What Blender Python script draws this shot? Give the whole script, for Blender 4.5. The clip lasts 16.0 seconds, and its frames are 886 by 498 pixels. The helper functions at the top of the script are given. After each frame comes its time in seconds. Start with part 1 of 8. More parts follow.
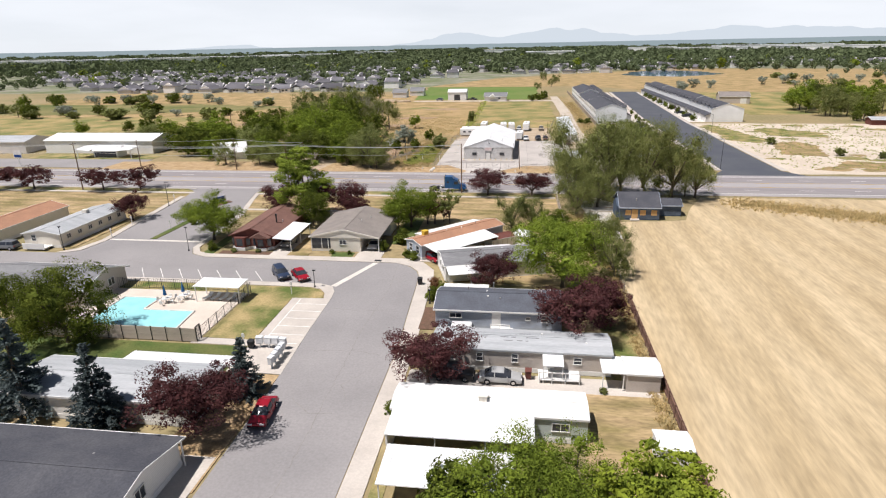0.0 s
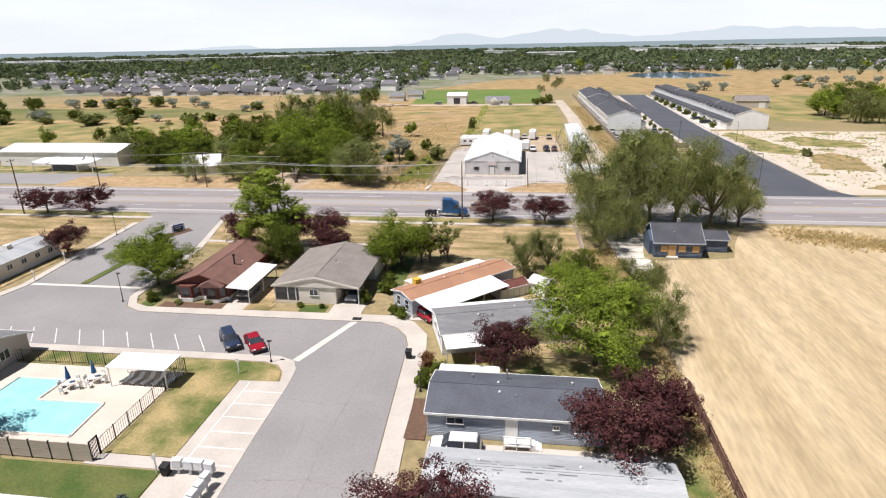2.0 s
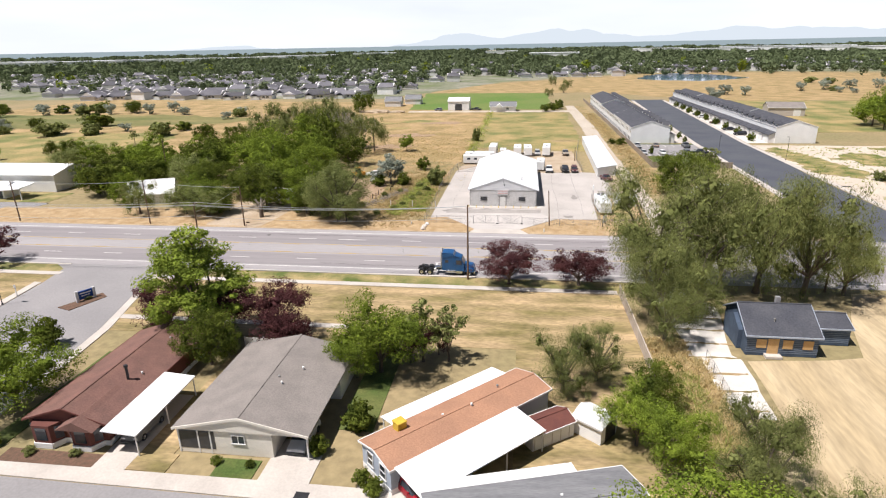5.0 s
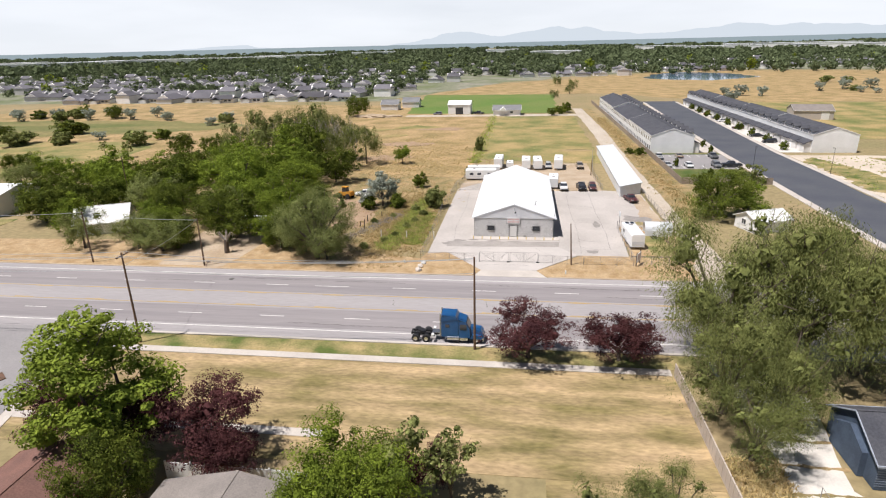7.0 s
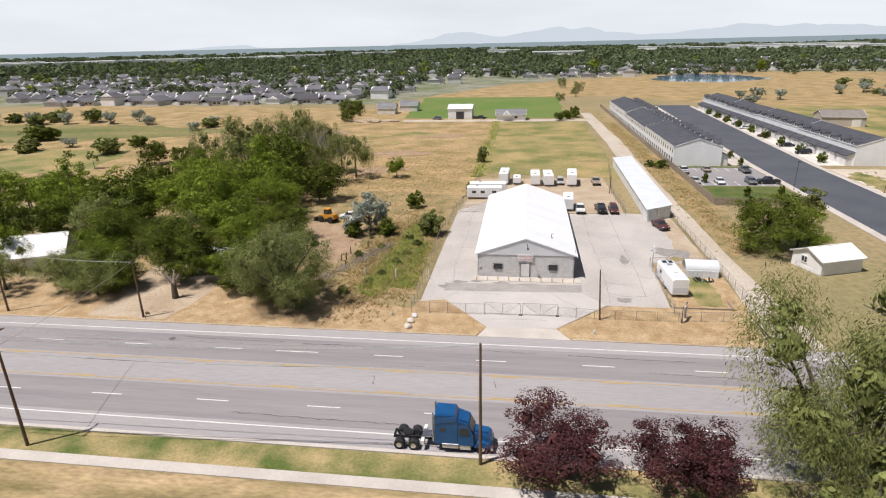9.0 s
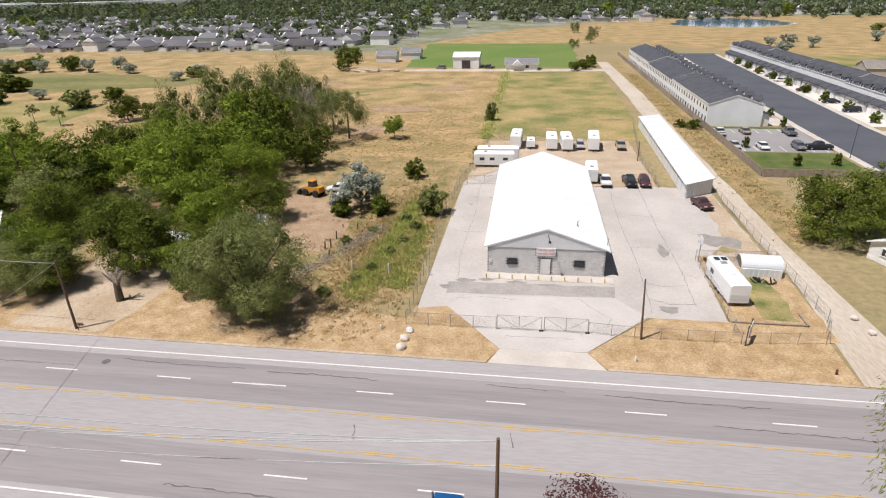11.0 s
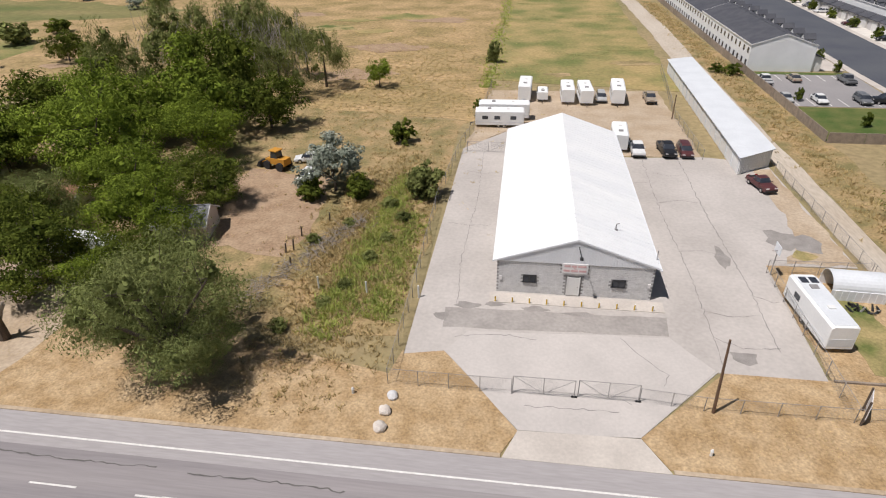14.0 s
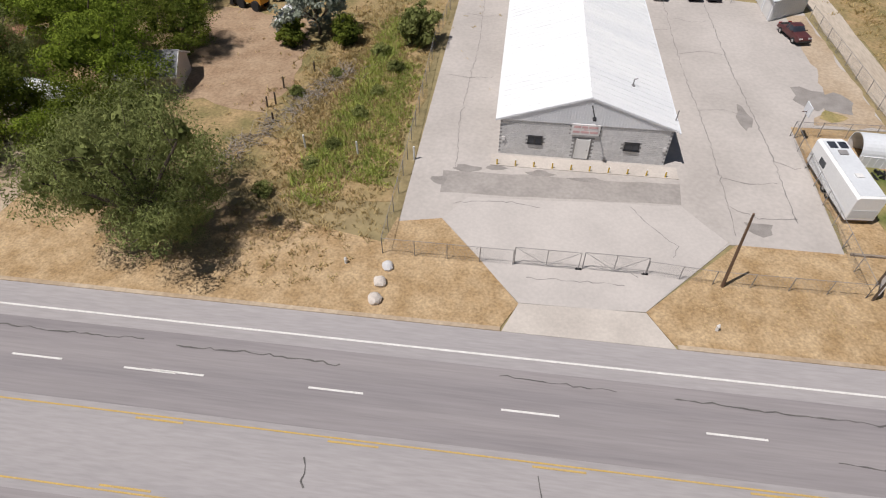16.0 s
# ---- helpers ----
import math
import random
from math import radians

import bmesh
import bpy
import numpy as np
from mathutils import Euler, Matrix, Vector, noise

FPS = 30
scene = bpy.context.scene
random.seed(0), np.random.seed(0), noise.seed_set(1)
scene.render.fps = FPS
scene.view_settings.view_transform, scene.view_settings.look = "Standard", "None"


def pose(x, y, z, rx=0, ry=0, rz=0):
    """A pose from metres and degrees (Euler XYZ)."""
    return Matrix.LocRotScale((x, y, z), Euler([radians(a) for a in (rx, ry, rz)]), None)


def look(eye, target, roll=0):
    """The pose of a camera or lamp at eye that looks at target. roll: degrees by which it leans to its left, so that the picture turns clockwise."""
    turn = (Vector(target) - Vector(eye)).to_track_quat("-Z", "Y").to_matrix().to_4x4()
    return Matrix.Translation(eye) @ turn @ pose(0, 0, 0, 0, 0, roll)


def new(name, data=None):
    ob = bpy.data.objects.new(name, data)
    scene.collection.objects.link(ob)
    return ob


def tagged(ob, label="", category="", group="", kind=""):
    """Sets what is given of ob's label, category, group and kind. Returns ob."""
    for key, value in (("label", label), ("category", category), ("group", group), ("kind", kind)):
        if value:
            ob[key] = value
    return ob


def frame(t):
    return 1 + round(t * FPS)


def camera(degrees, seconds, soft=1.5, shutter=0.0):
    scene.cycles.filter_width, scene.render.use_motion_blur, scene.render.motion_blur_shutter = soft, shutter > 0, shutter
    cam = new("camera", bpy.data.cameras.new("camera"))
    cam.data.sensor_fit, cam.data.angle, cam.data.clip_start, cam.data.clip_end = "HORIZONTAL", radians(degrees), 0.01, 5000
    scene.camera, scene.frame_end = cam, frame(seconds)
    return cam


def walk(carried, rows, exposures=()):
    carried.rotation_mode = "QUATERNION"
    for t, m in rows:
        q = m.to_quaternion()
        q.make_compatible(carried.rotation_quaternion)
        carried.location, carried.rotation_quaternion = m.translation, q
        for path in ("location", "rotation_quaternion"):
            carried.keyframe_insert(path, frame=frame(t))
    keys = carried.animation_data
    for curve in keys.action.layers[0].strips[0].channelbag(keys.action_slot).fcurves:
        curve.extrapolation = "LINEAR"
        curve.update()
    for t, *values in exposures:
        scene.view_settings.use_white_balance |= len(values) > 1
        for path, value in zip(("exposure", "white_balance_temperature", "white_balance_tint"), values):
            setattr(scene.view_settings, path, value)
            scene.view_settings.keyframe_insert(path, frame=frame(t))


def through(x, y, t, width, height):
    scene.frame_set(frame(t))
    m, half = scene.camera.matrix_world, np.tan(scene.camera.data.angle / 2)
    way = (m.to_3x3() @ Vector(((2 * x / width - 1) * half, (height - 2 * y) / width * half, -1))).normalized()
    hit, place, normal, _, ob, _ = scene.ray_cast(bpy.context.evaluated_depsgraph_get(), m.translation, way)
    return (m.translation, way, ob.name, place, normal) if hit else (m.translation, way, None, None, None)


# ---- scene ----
cam = camera(74.7, 16.0, soft=1.15)
PATH = [
    (0, (10.42, -183.401, 34.595), (10.161, -181.532, 33.932), -1.1),
    (0.5, (9.894, -177.981, 34.521), (9.634, -176.112, 33.86), -1.2),
    (1, (9.256, -172.521, 34.497), (8.998, -170.651, 33.837), -1.2),
    (1.5, (8.602, -167.024, 34.49), (8.344, -165.153, 33.831), -1.2),
    (2, (8.011, -161.495, 34.593), (7.753, -159.625, 33.932), -1.1),
    (2.5, (7.251, -155.875, 34.624), (6.996, -154.004, 33.964), -1.0),
    (3, (6.625, -150.31, 34.621), (6.369, -148.44, 33.962), -1.0),
    (3.5, (5.977, -144.821, 34.609), (5.722, -142.95, 33.951), -0.9),
    (4, (5.422, -139.504, 34.763), (5.165, -137.634, 34.103), -0.9),
    (6.3, (2.229, -116.048, 35.584), (1.966, -114.179, 34.923), -1.3),
    (6.5, (2.001, -113.644, 35.67), (1.738, -111.775, 35.007), -1.3),
    (7, (1.365, -107.971, 35.688), (1.102, -106.103, 35.023), -1.4),
    (7.5, (0.659, -102.407, 35.541), (0.395, -100.539, 34.877), -1.3),
    (8, (-0.11, -97.097, 35.685), (-0.37, -95.23, 35.017), -1.0),
    (8.5, (-0.431, -91.931, 35.609), (-0.696, -90.063, 34.945), -1.3),
    (10.4, (-2.25, -74.9, 35.1), (-2.515, -73.034, 34.433), -1.2),
    (10.8, (-2.649, -71.382, 34.929), (-2.925, -69.548, 34.182), -1.2),
    (11, (-2.971, -69.702, 35.142), (-3.244, -67.901, 34.316), -1.2),
    (11.5, (-3.516, -66.076, 34.77), (-3.781, -64.353, 33.79), -1.3),
    (12, (-3.963, -62.78, 34.657), (-4.224, -61.069, 33.656), -1.4),
    (12.5, (-4.558, -59.145, 34.646), (-4.812, -57.441, 33.63), -1.3),
    (13, (-5.004, -55.49, 34.665), (-5.257, -53.791, 33.641), -1.4),
    (13.5, (-5.459, -51.989, 34.735), (-5.709, -50.294, 33.703), -1.3),
    (14, (-5.978, -48.749, 34.6), (-6.222, -47.056, 33.564), -1.1),
    (14.5, (-6.222, -46.459, 34.619), (-6.463, -44.772, 33.572), -1.1),
    (15, (-6.444, -45.161, 34.217), (-6.672, -43.519, 33.098), -0.7),
    (15.5, (-6.774, -44.854, 33.786), (-6.98, -43.313, 32.528), -0.3),
    (16, (-7.002, -45.014, 33.039), (-7.182, -43.63, 31.606), -0.1),
]
walk(cam, [(t, look(eye, target, roll)) for t, eye, target, roll in PATH],
     [(0, 0.1), (2, 0.2), (3.5, 0.3), (7, 0.12), (8.5, 0.0), (11, 0.05), (12.5, -0.06), (14, -0.2), (15.5, -0.34), (16, -0.3)])

# ---- world, sun and exposure ----
SUN_AZ = math.atan2(-0.54, -0.84)          # the sun stands to the west-south-west
SUN_EL = radians(66)
world = bpy.data.worlds.new("sky")
scene.world = world
world.use_nodes = True
wn, wl = world.node_tree.nodes, world.node_tree.links
wn.clear()
w_out, w_bg = wn.new("ShaderNodeOutputWorld"), wn.new("ShaderNodeBackground")
w_sky, w_map, w_mix = wn.new("ShaderNodeTexSky"), wn.new("ShaderNodeTexCoord"), wn.new("ShaderNodeMix")
w_noise, w_ramp, w_scale = wn.new("ShaderNodeTexNoise"), wn.new("ShaderNodeValToRGB"), wn.new("ShaderNodeMapping")
w_sky.sky_type, w_sky.sun_disc = "NISHITA", False
w_sky.sun_elevation, w_sky.sun_rotation = SUN_EL, math.pi / 2 - SUN_AZ
w_sky.air_density, w_sky.dust_density, w_sky.altitude = 0.7, 0.6, 1300
w_scale.inputs["Scale"].default_value = (1.0, 1.0, 5.0)
w_noise.inputs["Scale"].default_value, w_noise.inputs["Detail"].default_value = 3.2, 7
w_ramp.color_ramp.elements[0].position, w_ramp.color_ramp.elements[0].color = 0.30, (0.82, 0.82, 0.82, 1)
w_ramp.color_ramp.elements[1].position, w_ramp.color_ramp.elements[1].color = 0.68, (1.0, 1.0, 1.0, 1)
w_mix.data_type = "RGBA"
w_mix.inputs["B"].default_value = (17.4, 18.0, 19.2, 1)
wl.new(w_map.outputs["Generated"], w_scale.inputs["Vector"])
wl.new(w_scale.outputs["Vector"], w_noise.inputs["Vector"])
wl.new(w_noise.outputs["Fac"], w_ramp.inputs["Fac"])
w_sep, w_haze, w_mul = wn.new("ShaderNodeSeparateXYZ"), wn.new("ShaderNodeMapRange"), wn.new("ShaderNodeMath")
wl.new(w_map.outputs["Generated"], w_sep.inputs["Vector"])
wl.new(w_sep.outputs["Z"], w_haze.inputs["Value"])
w_haze.inputs["From Min"].default_value, w_haze.inputs["From Max"].default_value = 0.085, 0.17
w_haze.inputs["To Min"].default_value, w_haze.inputs["To Max"].default_value = 0.97, 0.05
w_mul.operation = "MULTIPLY"
wl.new(w_haze.outputs["Result"], w_mul.inputs[0])
wl.new(w_ramp.outputs["Color"], w_mul.inputs[1])
wl.new(w_mul.outputs[0], w_mix.inputs["Factor"])
wl.new(w_sky.outputs["Color"], w_mix.inputs["A"])
wl.new(w_mix.outputs["Result"], w_bg.inputs["Color"])
wl.new(w_bg.outputs["Background"], w_out.inputs["Surface"])
w_bg.inputs["Strength"].default_value = 0.050
sun = new("sun", bpy.data.lights.new("sun", "SUN"))
sun.data.energy, sun.data.angle, sun.data.color = 5.4, radians(0.55), (1.0, 0.952, 0.952)
sun_from = Vector((math.cos(SUN_EL) * math.cos(SUN_AZ), math.cos(SUN_EL) * math.sin(SUN_AZ), math.sin(SUN_EL)))
sun.matrix_world = look(sun_from * 100, (0, 0, 0))
scene.view_settings.exposure = 0.0

# ---- materials ----


def surface(name, a, b, scale=0.5, rough=0.85, metal=0.0, fine=0.12, fscale=None, bump=0.0, bscale=20.0, stretch=(1, 1, 1), vary=0.0,
            wave=None, island=False, through=0.0, spec=0.3):
    """A node material: two colours blended by broad noise, fine grain on top, and relief."""
    m = bpy.data.materials.new(name)
    m.use_nodes = True
    n, k = m.node_tree.nodes, m.node_tree.links
    p = n["Principled BSDF"]
    p.inputs["Roughness"].default_value, p.inputs["Metallic"].default_value = rough, metal
    p.inputs["Specular IOR Level"].default_value = spec
    geo = n.new("ShaderNodeNewGeometry")
    mp = n.new("ShaderNodeMapping")
    mp.inputs["Scale"].default_value = stretch
    k.new(geo.outputs["Position"], mp.inputs["Vector"])
    broad, grain = n.new("ShaderNodeTexNoise"), n.new("ShaderNodeTexNoise")
    broad.inputs["Scale"].default_value, broad.inputs["Detail"].default_value = scale, 6
    grain.inputs["Scale"].default_value, grain.inputs["Detail"].default_value = fscale or scale * 14, 4
    for t in (broad, grain):
        k.new(mp.outputs["Vector"], t.inputs["Vector"])
    span = n.new("ShaderNodeMapRange")
    span.inputs["From Min"].default_value, span.inputs["From Max"].default_value = 0.35, 0.65
    k.new(broad.outputs["Fac"], span.inputs["Value"])
    mix = n.new("ShaderNodeMix")
    mix.data_type = "RGBA"
    mix.inputs["A"].default_value, mix.inputs["B"].default_value = (*a, 1), (*b, 1)
    k.new(span.outputs["Result"], mix.inputs["Factor"])
    last = mix.outputs["Result"]
    if wave:
        wv = n.new("ShaderNodeTexWave")
        wv.bands_direction = wave[0]
        wv.inputs["Scale"].default_value, wv.inputs["Distortion"].default_value = wave[1], wave[3]
        wv.inputs["Detail Scale"].default_value = 0.6
        k.new(geo.outputs["Position"], wv.inputs["Vector"])
        wm = n.new("ShaderNodeMix")
        wm.data_type, wm.blend_type = "RGBA", "MULTIPLY"
        wr = n.new("ShaderNodeMapRange")
        wr.inputs["To Min"].default_value, wr.inputs["To Max"].default_value = 1 - wave[2], 1 + wave[2]
        k.new(wv.outputs["Fac"], wr.inputs["Value"])
        wm.inputs["Factor"].default_value = 1
        k.new(last, wm.inputs["A"])
        k.new(wr.outputs["Result"], wm.inputs["B"])
        last = wm.outputs["Result"]
    hsv = n.new("ShaderNodeHueSaturation")
    k.new(last, hsv.inputs["Color"])
    gr = n.new("ShaderNodeMapRange")
    gr.inputs["From Min"].default_value, gr.inputs["From Max"].default_value = 0.3, 0.7
    gr.inputs["To Min"].default_value, gr.inputs["To Max"].default_value = 1 - fine, 1 + fine
    k.new(grain.outputs["Fac"], gr.inputs["Value"])
    value = gr.outputs["Result"]
    if vary:
        rnd = geo.outputs["Random Per Island"] if island else n.new("ShaderNodeObjectInfo").outputs["Random"]
        rr = n.new("ShaderNodeMapRange")
        rr.inputs["To Min"].default_value, rr.inputs["To Max"].default_value = 1 - vary, 1 + vary
        k.new(rnd, rr.inputs["Value"])
        mu = n.new("ShaderNodeMath")
        mu.operation = "MULTIPLY"
        k.new(value, mu.inputs[0])
        k.new(rr.outputs["Result"], mu.inputs[1])
        value = mu.outputs[0]
        if island:
            own, om = n.new("ShaderNodeMapRange"), n.new("ShaderNodeMath")
            own.inputs["To Min"].default_value, own.inputs["To Max"].default_value = 0.85, 1.15
            k.new(n.new("ShaderNodeObjectInfo").outputs["Random"], own.inputs["Value"])
            om.operation = "MULTIPLY"
            k.new(value, om.inputs[0])
            k.new(own.outputs["Result"], om.inputs[1])
            value = om.outputs[0]
    k.new(value, hsv.inputs["Value"])
    k.new(hsv.outputs["Color"], p.inputs["Base Color"])
    if bump:
        bn, bt = n.new("ShaderNodeBump"), n.new("ShaderNodeTexNoise")
        bt.inputs["Scale"].default_value, bt.inputs["Detail"].default_value = bscale, 4
        k.new(mp.outputs["Vector"], bt.inputs["Vector"])
        bn.inputs["Strength"].default_value, bn.inputs["Distance"].default_value = 0.6, bump
        k.new(bt.outputs["Fac"], bn.inputs["Height"])
        k.new(bn.outputs["Normal"], p.inputs["Normal"])
    if through:
        tr, ms = n.new("ShaderNodeBsdfTranslucent"), n.new("ShaderNodeMixShader")
        k.new(hsv.outputs["Color"], tr.inputs["Color"])
        ms.inputs["Fac"].default_value = through
        k.new(p.outputs["BSDF"], ms.inputs[1])
        k.new(tr.outputs["BSDF"], ms.inputs[2])
        k.new(ms.outputs["Shader"], n["Material Output"].inputs["Surface"])
    return m


def leafy(name, a, b):
    return surface(name, a, b, scale=0.45, rough=0.85, fine=0.15, fscale=5, vary=0.25, island=True, through=0.2, spec=0.05)


M = {
    "earth": surface("dry_earth", (0.31, 0.235, 0.125), (0.235, 0.20, 0.095), 0.03, fine=0.2, fscale=0.9, bump=0.1, bscale=2),
    "field": surface("mown_stubble", (0.50, 0.395, 0.245), (0.405, 0.31, 0.18), 0.16, fine=0.16, fscale=2.2, bump=0.06, bscale=4, stretch=(1.0, 0.16, 1),
                     wave=("X", 0.075, 0.065, 1.6)),
    "meadow": surface("dry_meadow", (0.42, 0.29, 0.145), (0.245, 0.185, 0.075), 0.10, fine=0.3, fscale=1.0, bump=0.1, bscale=3),
    "paddock": surface("grazed_paddock", (0.37, 0.275, 0.12), (0.15, 0.165, 0.05), 0.08, fine=0.18, fscale=1.2, bump=0.08, bscale=3),
    "green_field": surface("watered_field", (0.11, 0.18, 0.035), (0.15, 0.19, 0.05), 0.03, fine=0.15, fscale=0.8),
    "wet": surface("wet_meadow_grass", (0.115, 0.135, 0.040), (0.235, 0.195, 0.080), 0.045, fine=0.22, fscale=0.8, stretch=(0.4, 1, 1)),
    "lawn": surface("green_lawn", (0.062, 0.100, 0.020), (0.125, 0.135, 0.040), 0.26, fine=0.2, fscale=5, bump=0.04, bscale=9),
    "slab": surface("yard_concrete", (0.515, 0.475, 0.435), (0.455, 0.42, 0.385), 0.2, fine=0.05, fscale=4, bump=0.01, bscale=30),
    "patchy": surface("patchy_lawn", (0.095, 0.125, 0.028), (0.38, 0.29, 0.135), 0.24, fine=0.2, fscale=4, bump=0.04, bscale=9),
    "dry_lawn": surface("dry_lawn", (0.43, 0.31, 0.17), (0.19, 0.155, 0.060), 0.24, fine=0.24, fscale=2.2, bump=0.05, bscale=6, stretch=(0.5, 1.3, 1), wave=("Y", 0.11, 0.10, 2.5)),
    "graded": surface("graded_pale_soil", (0.60, 0.52, 0.42), (0.50, 0.42, 0.33), 0.06, fine=0.14, fscale=1.5),
    "trampled": surface("trampled_soil", (0.37, 0.265, 0.17), (0.29, 0.195, 0.12), 0.4, fine=0.2, fscale=3, bump=0.05, bscale=5),
    "verge": surface("parched_verge", (0.455, 0.33, 0.19), (0.33, 0.22, 0.108), 0.5, fine=0.26, fscale=5, bump=0.06, bscale=6),
    "weeds": surface("weedy_ground", (0.38, 0.265, 0.135), (0.19, 0.16, 0.065), 0.28, fine=0.25, fscale=3, bump=0.12, bscale=4),
    "dirt": surface("bare_dirt", (0.46, 0.37, 0.27), (0.37, 0.28, 0.185), 0.18, fine=0.15, fscale=3, bump=0.05, bscale=6),
    "suburb": surface("suburb_gardens", (0.13, 0.155, 0.065), (0.27, 0.255, 0.20), 0.03, fine=0.25, fscale=0.2),
    "plain": surface("distant_farmland", (0.14, 0.165, 0.10), (0.24, 0.24, 0.18), 0.004, fine=0.2, fscale=0.05, stretch=(0.3, 1, 1)),
    "wall_bright": surface("bright_white_siding", (0.82, 0.82, 0.80), (0.77, 0.77, 0.75), 0.4, rough=0.6, fine=0.03),
    "lane": surface("gravel_lane", (0.50, 0.44, 0.36), (0.43, 0.36, 0.28), 0.2, fine=0.14, fscale=4, bump=0.05, bscale=9, stretch=(1, 0.2, 1)),
    "asphalt": surface("worn_asphalt", (0.36, 0.335, 0.325), (0.31, 0.29, 0.285), 0.12, fine=0.08, fscale=6, bump=0.01, bscale=40, stretch=(0.12, 1.0, 1)),
    "lane_asphalt": surface("wheel_worn_asphalt", (0.285, 0.26, 0.255), (0.235, 0.215, 0.215), 0.5, fine=0.08, fscale=6, bump=0.01, bscale=40, stretch=(0.05, 1.2, 1)),
    "street": surface("grey_street_asphalt", (0.295, 0.278, 0.27), (0.25, 0.237, 0.232), 0.10, fine=0.08, fscale=4, bump=0.01, bscale=40),
    "new_asphalt": surface("dark_asphalt", (0.075, 0.08, 0.095), (0.095, 0.10, 0.11), 0.1, fine=0.1, fscale=4),
    "lot": surface("yard_asphalt", (0.485, 0.445, 0.405), (0.405, 0.37, 0.335), 0.13, fine=0.07, fscale=2.5, bump=0.015, bscale=12),
    "lot_dark": surface("patched_asphalt", (0.36, 0.33, 0.30), (0.29, 0.265, 0.24), 0.3, fine=0.10, fscale=3),
    "stain": surface("oil_stain", (0.24, 0.22, 0.20), (0.31, 0.285, 0.26), 0.8, fine=0.15),
    "concrete": surface("pale_concrete", (0.54, 0.49, 0.43), (0.46, 0.415, 0.365), 0.3, fine=0.07, fscale=5, bump=0.01, bscale=30),
    "deck": surface("pool_deck", (0.62, 0.54, 0.46), (0.56, 0.49, 0.41), 0.3, fine=0.05, fscale=5),
    "gutter": surface("white_gutter_concrete", (0.66, 0.62, 0.55), (0.58, 0.54, 0.48), 0.4, fine=0.06),
    "white_paint": surface("road_paint_white", (0.72, 0.70, 0.66), (0.62, 0.60, 0.56), 1.5, fine=0.12, fscale=8),
    "yellow_paint": surface("road_paint_yellow", (0.52, 0.35, 0.10), (0.46, 0.33, 0.14), 1.0, fine=0.12, fscale=8),
    "crack": surface("tar_crack", (0.10, 0.095, 0.09), (0.14, 0.13, 0.12), 2),
    "seam": surface("sealed_joint", (0.22, 0.205, 0.195), (0.28, 0.26, 0.245), 2),
    "mulch": surface("brown_mulch", (0.16, 0.09, 0.06), (0.11, 0.07, 0.045), 2.5, fine=0.3, bump=0.04, bscale=14),
    "water": surface("pool_water", (0.30, 0.66, 0.68), (0.36, 0.71, 0.72), 0.5, rough=0.06, fine=0.04, bump=0.01, bscale=3, spec=0.5),
    "pond": surface("pond_water", (0.10, 0.17, 0.24), (0.12, 0.19, 0.26), 0.05, rough=0.08, fine=0.05),
    "white_metal": surface("white_roof_metal", (0.82, 0.82, 0.80), (0.76, 0.765, 0.76), 0.15, rough=0.45, fine=0.03, stretch=(0.4, 2, 1)),
    "white_coat": surface("white_roof_coating", (0.80, 0.79, 0.76), (0.70, 0.69, 0.66), 0.4, rough=0.7, fine=0.06, stretch=(0.6, 2, 1)),
    "pale_roof": surface("weathered_pale_roof", (0.44, 0.45, 0.455), (0.35, 0.365, 0.37), 0.5, rough=0.6, fine=0.12, stretch=(0.25, 2.5, 1)),
    "roof_tan": surface("taupe_shingles", (0.255, 0.225, 0.20), (0.215, 0.19, 0.17), 0.5, fine=0.14, fscale=7, bump=0.03, bscale=12),
    "roof_brown": surface("brown_shingles", (0.20, 0.105, 0.082), (0.155, 0.085, 0.068), 0.6, fine=0.18, fscale=7, bump=0.03, bscale=12),
    "roof_orange": surface("rust_shingles", (0.40, 0.215, 0.13), (0.34, 0.185, 0.115), 0.5, fine=0.14, fscale=7, bump=0.03, bscale=12),
    "roof_grey": surface("grey_shingles", (0.225, 0.225, 0.225), (0.175, 0.175, 0.18), 0.7, fine=0.15, fscale=6, bump=0.03, bscale=12, stretch=(0.3, 1.5, 1)),
    "roof_slate": surface("slate_blue_shingles", (0.105, 0.115, 0.135), (0.085, 0.09, 0.105), 0.5, fine=0.15, fscale=6, bump=0.03, bscale=12),
    "roof_black": surface("charcoal_shingles", (0.062, 0.064, 0.075), (0.085, 0.086, 0.095), 0.4, fine=0.18, fscale=5, bump=0.03, bscale=12),
    "roof_far": surface("suburb_shingles", (0.15, 0.145, 0.155), (0.105, 0.10, 0.11), 0.05, fine=0.1, vary=0.35),
    "wall_white": surface("white_siding", (0.80, 0.79, 0.76), (0.74, 0.73, 0.70), 0.4, rough=0.6, fine=0.04, wave=("Z", 1.6, 0.05, 0.0)),
    "wall_blue": surface("pale_blue_siding", (0.40, 0.44, 0.50), (0.36, 0.40, 0.46), 0.4, rough=0.6, fine=0.04),
    "wall_beige": surface("beige_panel_siding", (0.50, 0.45, 0.40), (0.46, 0.41, 0.365), 0.4, rough=0.6, fine=0.05),
    "wall_cream": surface("cream_siding", (0.76, 0.71, 0.62), (0.70, 0.65, 0.56), 0.4, rough=0.6, fine=0.04),
    "wall_mint": surface("mint_siding", (0.52, 0.57, 0.53), (0.46, 0.52, 0.48), 0.4, rough=0.6, fine=0.05),
